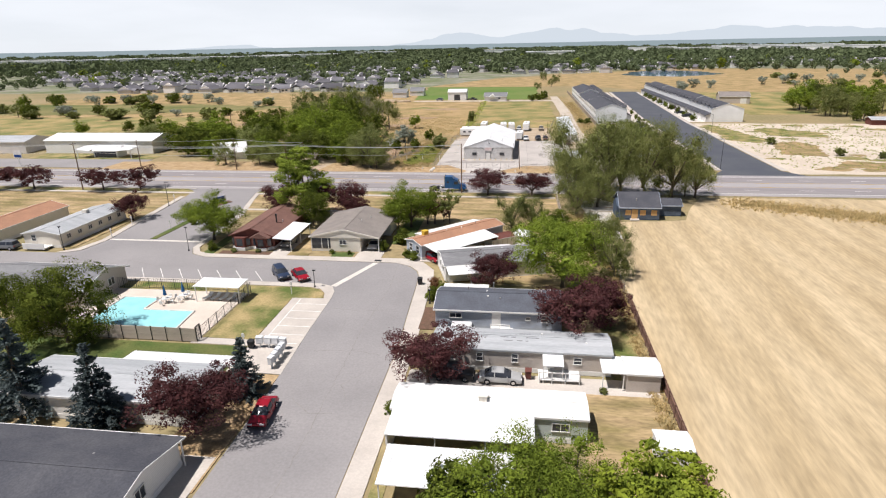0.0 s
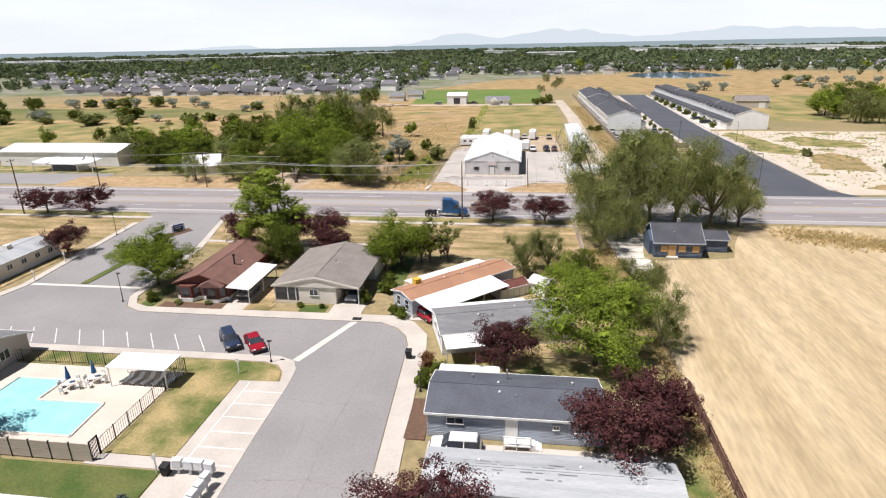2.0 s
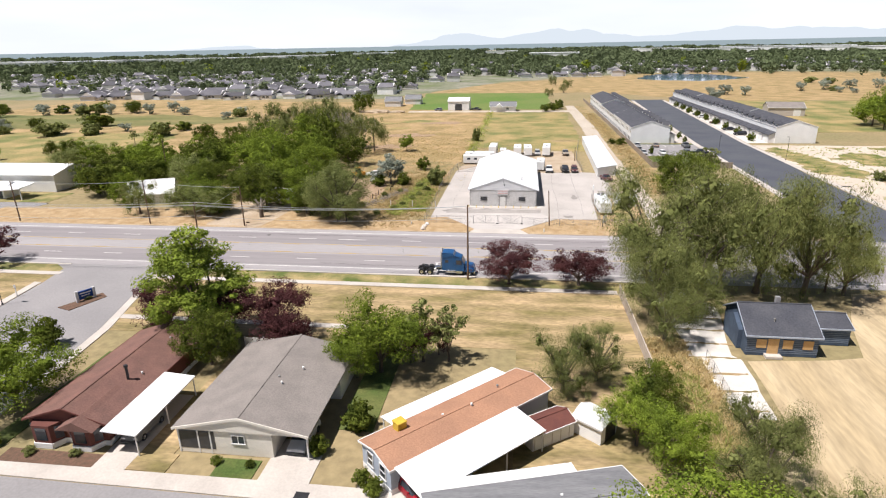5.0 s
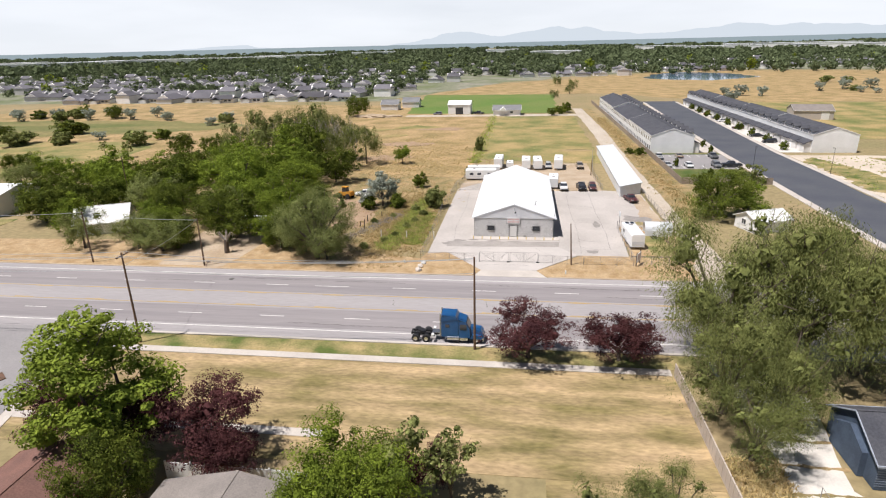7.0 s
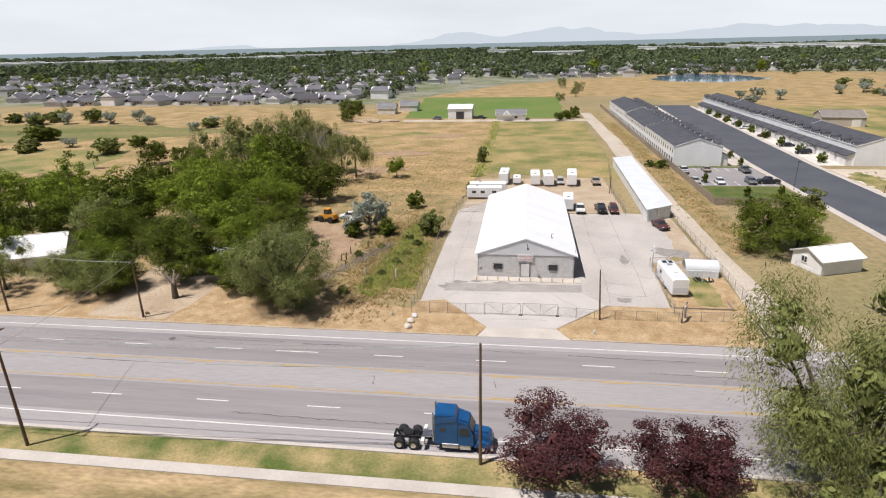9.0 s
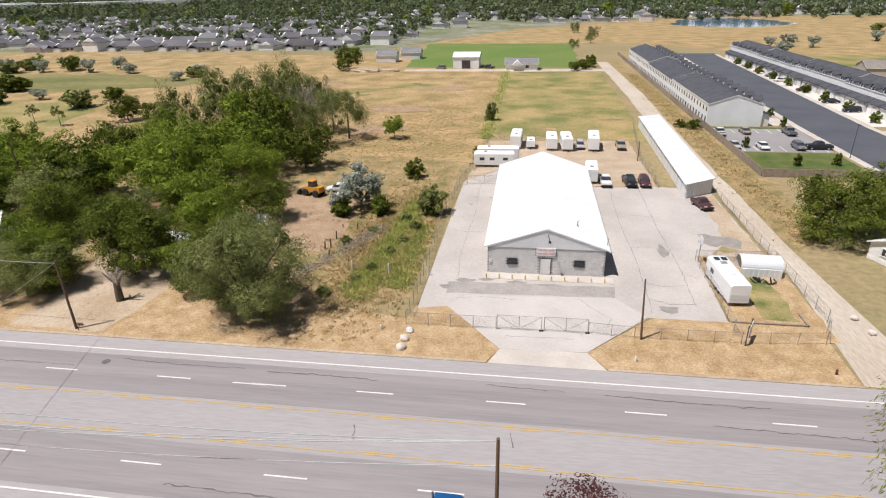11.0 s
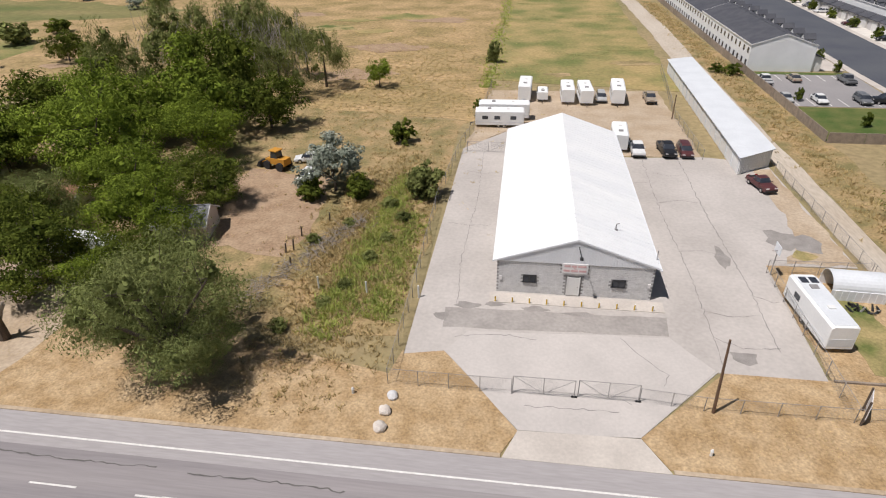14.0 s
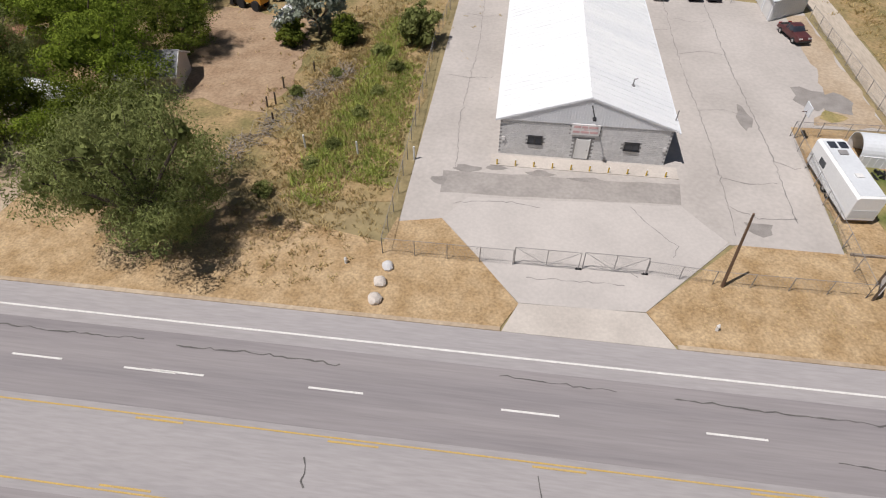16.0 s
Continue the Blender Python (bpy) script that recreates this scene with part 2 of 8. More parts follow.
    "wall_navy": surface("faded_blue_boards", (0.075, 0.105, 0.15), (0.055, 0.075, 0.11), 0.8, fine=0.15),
    # Navy boards in lighter blue: sunlight on lap edges, put into the colour.
    "lap_sunlit": surface("lap_sunlight_tint", (0.17, 0.205, 0.26), (0.13, 0.16, 0.21), 0.8, fine=0.12),
    "wall_far": surface("suburb_stucco", (0.78, 0.76, 0.74), (0.60, 0.57, 0.54), 0.03, fine=0.05, vary=0.25),
    "wall_red": surface("brown_red_trim", (0.16, 0.06, 0.045), (0.13, 0.05, 0.04), 1.0),
    "block": surface("grey_concrete_block", (0.64, 0.63, 0.615), (0.57, 0.56, 0.545), 0.7, fine=0.08, fscale=6, bump=0.01, bscale=20, vary=0.07),
    "mortar": surface("mortar", (0.33, 0.32, 0.31), (0.28, 0.27, 0.26), 1.0),
    "grey_metal": surface("grey_corrugated_metal", (0.76, 0.77, 0.78), (0.70, 0.71, 0.72), 0.4, rough=0.5, metal=0.0, fine=0.04),
    "shed_metal": surface("pale_ribbed_steel", (0.66, 0.68, 0.69), (0.60, 0.62, 0.63), 0.3, rough=0.5, metal=0.0, fine=0.04),
    "galv": surface("galvanised_steel", (0.36, 0.345, 0.33), (0.28, 0.27, 0.26), 2, rough=0.55, metal=0.3),
    "dark_metal": surface("dark_steel", (0.05, 0.05, 0.052), (0.035, 0.035, 0.037), 2, rough=0.5, metal=0.4),
    "rust": surface("rusty_maroon_paint", (0.11, 0.05, 0.045), (0.075, 0.04, 0.035), 2, rough=0.6, fine=0.2),
    "pole": surface("weathered_pole_wood", (0.17, 0.105, 0.065), (0.12, 0.08, 0.055), 1.5, fine=0.2, stretch=(4, 4, 0.3)),
    "bark": surface("grey_brown_bark", (0.13, 0.10, 0.075), (0.09, 0.07, 0.055), 2, fine=0.3, bump=0.03, bscale=9, stretch=(3, 3, 0.5)),
    "dead_wood": surface("bleached_dead_wood", (0.36, 0.32, 0.27), (0.24, 0.205, 0.17), 2, fine=0.2),
    "wood": surface("grey_fence_wood", (0.33, 0.27, 0.21), (0.25, 0.205, 0.16), 1.2, fine=0.15, vary=0.15),
    "plywood": surface("plywood", (0.55, 0.35, 0.16), (0.48, 0.30, 0.13), 1.5, fine=0.12),
    "vinyl": surface("tan_vinyl", (0.50, 0.43, 0.36), (0.46, 0.39, 0.33), 0.6, fine=0.04, vary=0.05),
    "white_vinyl": surface("white_vinyl", (0.74, 0.73, 0.70), (0.68, 0.67, 0.64), 0.6, fine=0.04),
    "glass": surface("dark_window_glass", (0.03, 0.035, 0.045), (0.05, 0.055, 0.065), 0.8, rough=0.08, spec=0.6, fine=0.05),
    "rubber": surface("black_rubber", (0.022, 0.022, 0.024), (0.03, 0.03, 0.03), 3, rough=0.8),
    "chrome": surface("bright_metal", (0.6, 0.6, 0.6), (0.5, 0.5, 0.5), 3, rough=0.25, metal=0.9),
    "red_lamp": surface("red_lamp", (0.35, 0.02, 0.02), (0.3, 0.02, 0.02), 3, rough=0.2),
    "blue_cloth": surface("blue_canvas", (0.03, 0.13, 0.30), (0.025, 0.10, 0.25), 2),
    "rock": surface("pale_boulder", (0.68, 0.62, 0.54), (0.54, 0.48, 0.42), 1.4, fine=0.15, bump=0.05, bscale=5),
    "orange_plastic": surface("yellow_machine_paint", (0.55, 0.26, 0.035), (0.45, 0.21, 0.03), 2),
    "sign_white": surface("sign_board_white", (0.74, 0.72, 0.70), (0.68, 0.66, 0.64), 1.5, fine=0.04),
    "sign_red": surface("faded_red_lettering", (0.66, 0.44, 0.42), (0.60, 0.38, 0.37), 2),
    "sign_blue": surface("blue_sign_paint", (0.02, 0.06, 0.22), (0.015, 0.05, 0.18), 2),
    "yellow_post": surface("yellow_bollard_paint", (0.62, 0.42, 0.05), (0.54, 0.36, 0.05), 2),
    "leaf_plum": leafy("plum_leaves", (0.115, 0.046, 0.044), (0.062, 0.026, 0.028)),
    "leaf_ash": leafy("bright_ash_leaves", (0.235, 0.30, 0.038), (0.105, 0.145, 0.022)),
    "leaf_maple": leafy("light_maple_leaves", (0.31, 0.38, 0.055), (0.17, 0.225, 0.035)),
    "leaf_elm": leafy("olive_elm_leaves", (0.245, 0.265, 0.088), (0.115, 0.13, 0.04)),
    "leaf_dark": leafy("deep_green_leaves", (0.155, 0.185, 0.030), (0.055, 0.075, 0.014)),
    "leaf_lime": leafy("yellow_green_leaves", (0.22, 0.26, 0.03), (0.12, 0.16, 0.022)),
    "leaf_silver": leafy("silver_leaves", (0.391, 0.416, 0.34), (0.247, 0.277, 0.21)),
    "leaf_spruce": leafy("blue_spruce_needles", (0.132, 0.16, 0.156), (0.068, 0.091, 0.088)),
    # Base colour made lighter to carry the aerial haze over far trees.
    "leaf_far": leafy("haze_lightened_foliage", (0.145, 0.175, 0.088), (0.085, 0.108, 0.052)),
    "leaf_olive": leafy("grey_olive_leaves", (0.30, 0.335, 0.115), (0.150, 0.172, 0.055)),
    "leaf_rust": leafy("rust_brown_leaves", (0.23, 0.115, 0.055), (0.14, 0.075, 0.04)),
    "fence_brown": surface("brown_stained_boards", (0.20, 0.115, 0.085), (0.145, 0.085, 0.065), 1.2, fine=0.2, vary=0.18),
    "straw": leafy("dry_grass_blades", (0.56, 0.43, 0.22), (0.42, 0.33, 0.15)),
    "green_blades": leafy("green_grass_blades", (0.42, 0.45, 0.12), (0.30, 0.35, 0.09)),
}


def paint(name, c):
    if name not in M:
        M[name] = surface(name, c, tuple(v * 0.85 for v in c), 1.0, rough=0.28, fine=0.03, spec=0.5)
    return M[name]


# ---- mesh helpers ----


class Shape:
    """Vertices and faces of one mesh, gathered piece by piece."""

    def __init__(self):
        self.v, self.f = [], []

    def add(self, verts, faces):
        k = len(self.v)
        self.v += [tuple(p) for p in verts]
        self.f += [tuple(k + i for i in q) for q in faces]
        return self

    def box(self, x0, x1, y0, y1, z0, z1):
        return self.add([(x, y, z) for z in (z0, z1) for x, y in ((x0, y0), (x1, y0), (x1, y1), (x0, y1))],
                        [(3, 2, 1, 0), (4, 5, 6, 7), (0, 1, 5, 4), (1, 2, 6, 5), (2, 3, 7, 6), (3, 0, 4, 7)])

    def prism(self, poly, z0, z1):
        n = len(poly)
        return self.add([(x, y, z0) for x, y in poly] + [(x, y, z1) for x, y in poly],
                        [tuple(range(n))[::-1], tuple(range(n, 2 * n))] + [(i, (i + 1) % n, n + (i + 1) % n, n + i) for i in range(n)])

    def side(self, poly, x0, x1, inset=0.0):
        """A profile in y and z, drawn out along x; inset narrows its upper points."""
        n = len(poly)
        top = max(z for _, z in poly)
        low = min(z for _, z in poly)
        ins = [inset * (z - low) / (top - low) for _, z in poly]
        return self.add([(x0 + i, y, z) for (y, z), i in zip(poly, ins)] + [(x1 - i, y, z) for (y, z), i in zip(poly, ins)],
                        [tuple(range(n)), tuple(range(n, 2 * n))[::-1]] + [(i, n + i, n + (i + 1) % n, (i + 1) % n) for i in range(n)])

    def tube(self, p, q, r0, r1, n=8):
        p, q = Vector(p), Vector(q)
        d = (q - p).normalized()
        a = d.orthogonal().normalized()
        b = d.cross(a)
        ring = [(math.cos(2 * math.pi * i / n), math.sin(2 * math.pi * i / n)) for i in range(n)]
        return self.add([p + (a * c + b * s) * r0 for c, s in ring] + [q + (a * c + b * s) * r1 for c, s in ring],
                        [(i, (i + 1) % n, n + (i + 1) % n, n + i) for i in range(n)] + [tuple(range(n))[::-1], tuple(range(n, 2 * n))])

    def slab(self, a, b, c, d, t):
        """A sloping plate from its four top corners, t thick."""
        up = [Vector(p) for p in (a, b, c, d)]
        down = [p - Vector((0, 0, t)) for p in up]
        return self.add(down + up, [(3, 2, 1, 0), (4, 5, 6, 7), (0, 1, 5, 4), (1, 2, 6, 5), (2, 3, 7, 6), (3, 0, 4, 7)])

    def mesh(self, name, material):
        me = bpy.data.meshes.new(name)
        me.from_pydata(self.v, [], self.f)
        me.update()
        me.materials.append(M[material] if isinstance(material, str) else material)
        return me


def part(name, shape, material, parent, label=""):
    ob = new(name, shape if isinstance(shape, bpy.types.Mesh) else shape.mesh(name, material))
    ob.parent = parent
    return tagged(ob, label)


def thing(name, label, category, m=None, group="", kind=""):
    ob = new(name)
    ob.empty_display_size = 0.3
    ob.matrix_basis = m or Matrix()
    return tagged(ob, label, category, group, kind)


def setting(name, shape, material, label="", category="", kind="structure"):
    return tagged(new(name, shape.mesh(name, material)), label, category, "", kind)


def ragged(poly, step, jitter, seed):
    """The outline of a patch with its edges made uneven."""
    rng, out = random.Random(seed), []
    for (x0, y0), (x1, y1) in zip(poly, poly[1:] + poly[:1]):
        n = max(1, int(math.hypot(x1 - x0, y1 - y0) / step))
        for i in range(n):
            j = 0 if i == 0 else jitter
            out.append((x0 + (x1 - x0) * i / n + rng.uniform(-j, j), y0 + (y1 - y0) * i / n + rng.uniform(-j, j)))
    return out


def patch(name, poly, z, material, label, category, step=0.0, jitter=0.0, seed=1):
    return setting(name, Shape().prism(ragged(poly, step, jitter, seed) if step else poly, z - 0.25, z), material, label, category)


def rect(x0, x1, y0, y1):
    return [(x0, y0), (x1, y0), (x1, y1), (x0, y1)]

# ---- ground, roads and surfaces ----
setting("ground", Shape().prism([(4700 * math.cos(a * math.pi / 48), 4700 * math.sin(a * math.pi / 48)) for a in range(96)], -1.0, 0.0), "earth",
        "dry tan earth and grass reaching to the horizon", "ground")
patch("stubble_field", [(26.3, -215), (330, -215), (330, -45.2), (52, -45.2), (46.5, -57), (44, -64.5), (30.6, -66.6), (30.2, -78.4), (26.3, -80)], 0.03, "field", "mown golden stubble field with faint mowing stripes", "field", 4, 0.35, 2)
patch("dry_lawn_south", [(-52, -66.5), (19, -66.5), (19, -48.7), (-54, -48.7)], 0.04, "dry_lawn", "mown yellow lawn with faint green stripes", "lawn")
patch("verge_south", [(-55.5, -47.25), (22, -47.25), (22, -44.0), (-57.5, -44.0)], 0.05, "patchy", "patchy grass strip beside the highway", "verge")
patch("verge_southwest", [(-230, -47.25), (-73, -47.25), (-71.6, -45.6), (-73.8, -44.0), (-230, -44.0)], 0.05, "patchy", "patchy grass strip beside the highway", "verge")
patch("lawn_southwest", [(-230, -72), (-73.2, -72), (-72, -48.7), (-230, -48.7)], 0.035, "dry_lawn", "mown yellow lawn with faint green stripes", "lawn")
patch("meadow_north", [(-330, 78), (-14, 52), (-14, 200), (-60, 255), (-330, 300)], 0.03, "meadow", "dry rust-coloured meadow grass", "field", 8, 1.5, 4)
patch("meadow_near", [(-62, -8), (-16.2, -8), (-16.2, 51), (-14, 52), (-60, 60), (-120, 76)], 0.035, "weeds", "weedy ground with dry grass", "field", 4, 0.6, 5)
patch("wet_meadow", [(-420, 120), (-235, 130), (-150, 150), (-130, 170), (-200, 190), (-420, 195)], 0.05, "wet", "green wet meadow among dry grass", "field", 6, 3, 6)
patch("west_field", [(-420, 20), (-175, 40), (-130, 60), (-150, 118), (-420, 118)], 0.045, "paddock", "green and tan pasture", "field", 6, 2, 7)
patch("paddock", [(-12, 80), (26, 74), (27, 196), (-13, 197)], 0.05, "paddock", "grazed paddock with green patches", "field", 4, 0.6, 8)
patch("irrigated_field", [(-62, 212), (19, 212), (23, 328), (-70, 335)], 0.05, "green_field", "bright green irrigated field", "field", 6, 1.0, 9)
patch("far_meadow", [(-70, 336), (60, 330), (120, 262), (380, 240), (480, 520), (200, 640), (-30, 440)], 0.04, "meadow", "dry tan meadow around a pond", "field", 10, 3, 10)
patch("east_grass", [(120, 120), (380, 130), (380, 238), (122, 258)], 0.045, "paddock", "green and tan pasture", "field", 6, 2, 11)
patch("bare_lot", [(83.5, -18), (240, -18), (240, 84), (84.5, 88)], 0.03, "graded", "bare pale graded dirt lot", "ground", 4, 0.5, 12)
rng = random.Random(63)
for i in range(46):
    x, y, a = rng.uniform(86, 190), rng.uniform(-14, 84), rng.uniform(0.8, 3.4)
    patch("weed_patch", [(x + a * 1.6 * math.cos(k * 0.5) * rng.uniform(0.6, 1.2), y + a * math.sin(k * 0.5) * rng.uniform(0.5, 1.2)) for k in range(12)], 0.05 + 0.001 * i, rng.choice(("weeds", "patchy", "patchy")), "weedy green patch on bare dirt", "weeds")

# highway
patch("highway", rect(-700, 700, -43.5, -20.6), 0.06, "asphalt", "five-lane highway of worn grey asphalt", "road")
for y0, y1 in ((-29.3, -23.6), (-40.7, -35.0)):
    patch("highway_lanes", rect(-700, 700, y0, y1), 0.072, "lane_asphalt", "darker wheel-worn traffic lanes", "road")
for y, w in ((-22.65, 0.15), (-41.3, 0.15)):
    patch("edge_line", rect(-700, 700, y - w / 2, y + w / 2), 0.088, "white_paint", "white edge line on the highway", "road marking")
for y in (-29.75, -34.45):
    patch("yellow_line", rect(-700, 700, y - 0.05, y + 0.05), 0.088, "yellow_paint", "solid yellow centre lane line", "road marking")
dash = Shape().box(-1.8, 1.8, -0.07, 0.07, 0.06, 0.088).mesh("lane_dash", "white_paint")
ydash = Shape().box(-1.55, 1.55, -0.06, 0.06, 0.06, 0.088).mesh("yellow_dash", "yellow_paint")


def painted(me, x, y, name, label, group):
    ob = tagged(new(name, me), label, "road marking", group, "structure")
    ob.location = (x, y, 0)
    return ob


for k in range(-14, 17):
    for x, y in ((-3.95 + 12.4 * k, -26.6), (-8.4 + 12.4 * k, -37.6)):
        if not (y > -30 and -36 < x < -27):
            painted(dash, x if y < -30 or x > -30 else x + 4.2, y, "lane_dash", "white lane dash on the highway", "white lane dashes")
    for y in (-30.0, -34.2):
        painted(ydash, -2.2 + 12.2 * k, y, "yellow_dash", "yellow lane dash on the highway", "yellow lane dashes")
painted(dash, -28.9, -26.68, "lane_dash", "white lane dash on the highway", "white lane dashes")
painted(dash, -27.0, -26.62, "lane_dash", "white lane dash on the highway", "white lane dashes")


def wander(pts, z, w, seed, name, material="crack", label="dark tar-filled crack in the asphalt"):
    """A thin uneven crack along a few points."""
    rng, line = random.Random(seed), []
    for (x0, y0), (x1, y1) in zip(pts, pts[1:]):
        n = max(2, int(math.hypot(x1 - x0, y1 - y0) / 0.45))
        line += [(x0 + (x1 - x0) * i / n + rng.gauss(0, 0.07), y0 + (y1 - y0) * i / n + rng.gauss(0, 0.07), w * rng.uniform(0.35, 1.3)) for i in range(n)]
    s = Shape()
    for (x0, y0, w0), (x1, y1, w1) in zip(line, line[1:]):
        d = Vector((y0 - y1, x1 - x0)).normalized()
        s.add([(x0 - d.x * w0, y0 - d.y * w0, z), (x1 - d.x * w1, y1 - d.y * w1, z), (x1 + d.x * w1, y1 + d.y * w1, z), (x0 + d.x * w0, y0 + d.y * w0, z)], [(0, 1, 2, 3)])
    return setting(name, s, material, label, "crack")


for i, (pts, w) in enumerate((
        ([(-44, -24.3), (-38, -24.5), (-30, -24.4)], 0.05), ([(-28, -24.6), (-22, -24.5), (-16, -24.7)], 0.06), ([(-6, -24.2), (2, -24.4)], 0.04),
        ([(5, -24.5), (13, -24.7), (20, -24.6)], 0.05), ([(-17, -31.2), (-16.4, -33.4)], 0.05), ([(-3.4, -30.6), (-3.0, -32.8)], 0.06),
        ([(-60, -26.0), (-48, -25.8)], 0.05), ([(14, -27.6), (28, -27.9)], 0.04), ([(-30, -39.5), (-12, -39.8)], 0.05))):
    wander(pts, 0.092, w, 40 + i, "road_crack")
setting("manhole_cover", Shape().tube((-45.6, -24.9, 0.05), (-45.6, -24.9, 0.095), 0.42, 0.42, 20), "crack", "round dark iron manhole cover in the lane", "manhole cover")
patch("kerb_north_west", rect(-700, -6.2, -20.6, -20.25), 0.13, "dirt", "low dirt-stained kerb along the highway", "kerb")
patch("kerb_north_east", rect(5.9, 29.5, -20.6, -20.25), 0.13, "dirt", "low dirt-stained kerb along the highway", "kerb")
patch("kerb_south_west", rect(-700, -74, -43.95, -43.5), 0.14, "concrete", "low concrete kerb along the highway", "kerb")
patch("kerb_south_east", rect(-57.5, 24, -43.95, -43.5), 0.14, "concrete", "low concrete kerb along the highway", "kerb")
patch("verge_north_west", [(-120, -20.25), (-6.2, -20.25), (-5.0, -18.0), (-8.4, -13.6), (-11.7, -9.6), (-15.4, -10.0), (-16, -13), (-40, -8), (-64, -6), (-120, -8)], 0.07, "verge",
      "parched tan grass verge with bare soil", "verge")
patch("verge_north_east", [(5.7, -20.25), (29.2, -20.25), (29.4, -12.9), (20.2, -9.6), (12.2, -9.6), (4.1, -17.6)], 0.07, "verge", "parched tan grass verge with bare soil", "verge")
patch("trailer_yard", [(20.5, -12.8), (30.6, -12.8), (30.8, 8.0), (20.8, 8.0)], 0.06, "verge", "patchy grass and dirt yard behind a fence", "ground", 1.5, 0.2, 31)
patch("sidewalk_south", rect(-55.5, 18.6, -48.6, -47.3), 0.09, "concrete", "narrow pale concrete sidewalk", "sidewalk")
patch("sidewalk_southwest", rect(-230, -72.5, -48.6, -47.3), 0.09, "concrete", "narrow pale concrete sidewalk", "sidewalk")
patch("garden_path", [(-52, -63.1), (-18.6, -63.1), (-16.8, -62.9), (-16.4, -62.2), (-18.2, -61.9), (-52, -61.9)], 0.09, "concrete", "pale concrete path across the lawn", "path")
# side roads and lots to the north
patch("gravel_lane", [(29.4, -20.3), (36, -20.3), (34.8, 10), (34.6, 70), (35.6, 140), (33.6, 232), (28.6, 232), (29.6, 140), (29.4, 90), (31.2, 40), (31.2, 0)], 0.05, "lane",
      "pale gravel lane beside the storage yard", "lane", 5, 0.2, 33)
patch("lane_verge", [(34.7, 10), (43, 20), (42.6, 90), (38.5, 230), (34.2, 232), (35.6, 140), (34.6, 70)], 0.04, "weeds", "dry weeds along the gravel lane", "verge", 3, 0.5, 34)
patch("cross_track", rect(-60, 30, 198, 206), 0.06, "lane", "pale dirt track past the far houses", "lane", 4, 0.5, 35)
patch("storage_yard", [(-15.2, -10.4), (-11.7, -9.6), (-8.4, -13.6), (-5.0, -17.9), (4.1, -17.6), (11.5, -9.8), (20.2, -9.8), (21.0, 8), (30.4, 8.4), (30.2, 37), (21.6, 38.6), (12, 37.5), (8.5, 37.5),
      (8.5, 48), (-8, 48), (-15.0, 39)], 0.075, "lot", "sun-bleached asphalt storage yard with cracks", "yard")
patch("rear_yard", [(-14.8, 39.2), (-8, 48), (8.5, 48), (8.6, 37.7), (21.6, 38.8), (21.2, 74), (-12.5, 72)], 0.06, "dirt", "bare dirt parking yard", "ground", 2, 0.3, 36)
patch("driveway_apron", [(-6.1, -20.6), (5.8, -20.6), (4.1, -17.7), (-5.0, -17.95)], 0.10, "concrete", "pale concrete driveway apron at the highway", "driveway")
patch("front_walk", rect(-8.2, 8.7, -1.9, -0.25), 0.14, "concrete", "pale concrete walk in front of the warehouse", "walk")
patch("patched_strip", [(-12.3, -6.3), (8.4, -5.4), (8.7, -2.6), (-12.4, -3.2)], 0.083, "lot_dark", "darker patched strip of asphalt", "patch", 1.5, 0.12, 37)
patch("gate_apron", [(-11.6, -9.5), (-9.8, -6.6), (8.4, -5.6), (11.4, -9.6), (4.1, -17.6), (-5.0, -17.9), (-8.4, -13.6)], 0.087, "slab", "pale concrete yard slab behind the gate", "slab", 2.5, 0.1, 38)
for i, (x, y, a, b) in enumerate(((-10.2, -2.6, 1.3, 0.5), (-7.6, -2.2, 0.9, 0.4), (-3.6, -2.6, 1.2, 0.45), (0.6, -3.0, 1.6, 0.35), (-12.6, -4.6, 0.8, 0.6), (14.3, -7.6, 1.2, 0.8), (24.6, 14, 1.8, 2.2), (25.8, 10.4, 1.3, 1.0), (16.8, 9.0, 0.7, 2.2))):
    patch("dark_stain", [(x + a * math.cos(k * 0.6) * (1 + 0.25 * math.sin(k * 2.3 + i)), y + b * math.sin(k * 0.6) * (1 + 0.3 * math.cos(k * 1.7 + i))) for k in range(10)], 0.091, "stain" if i != 7 else "patchy",
          "dark stain on the yard asphalt", "stain")
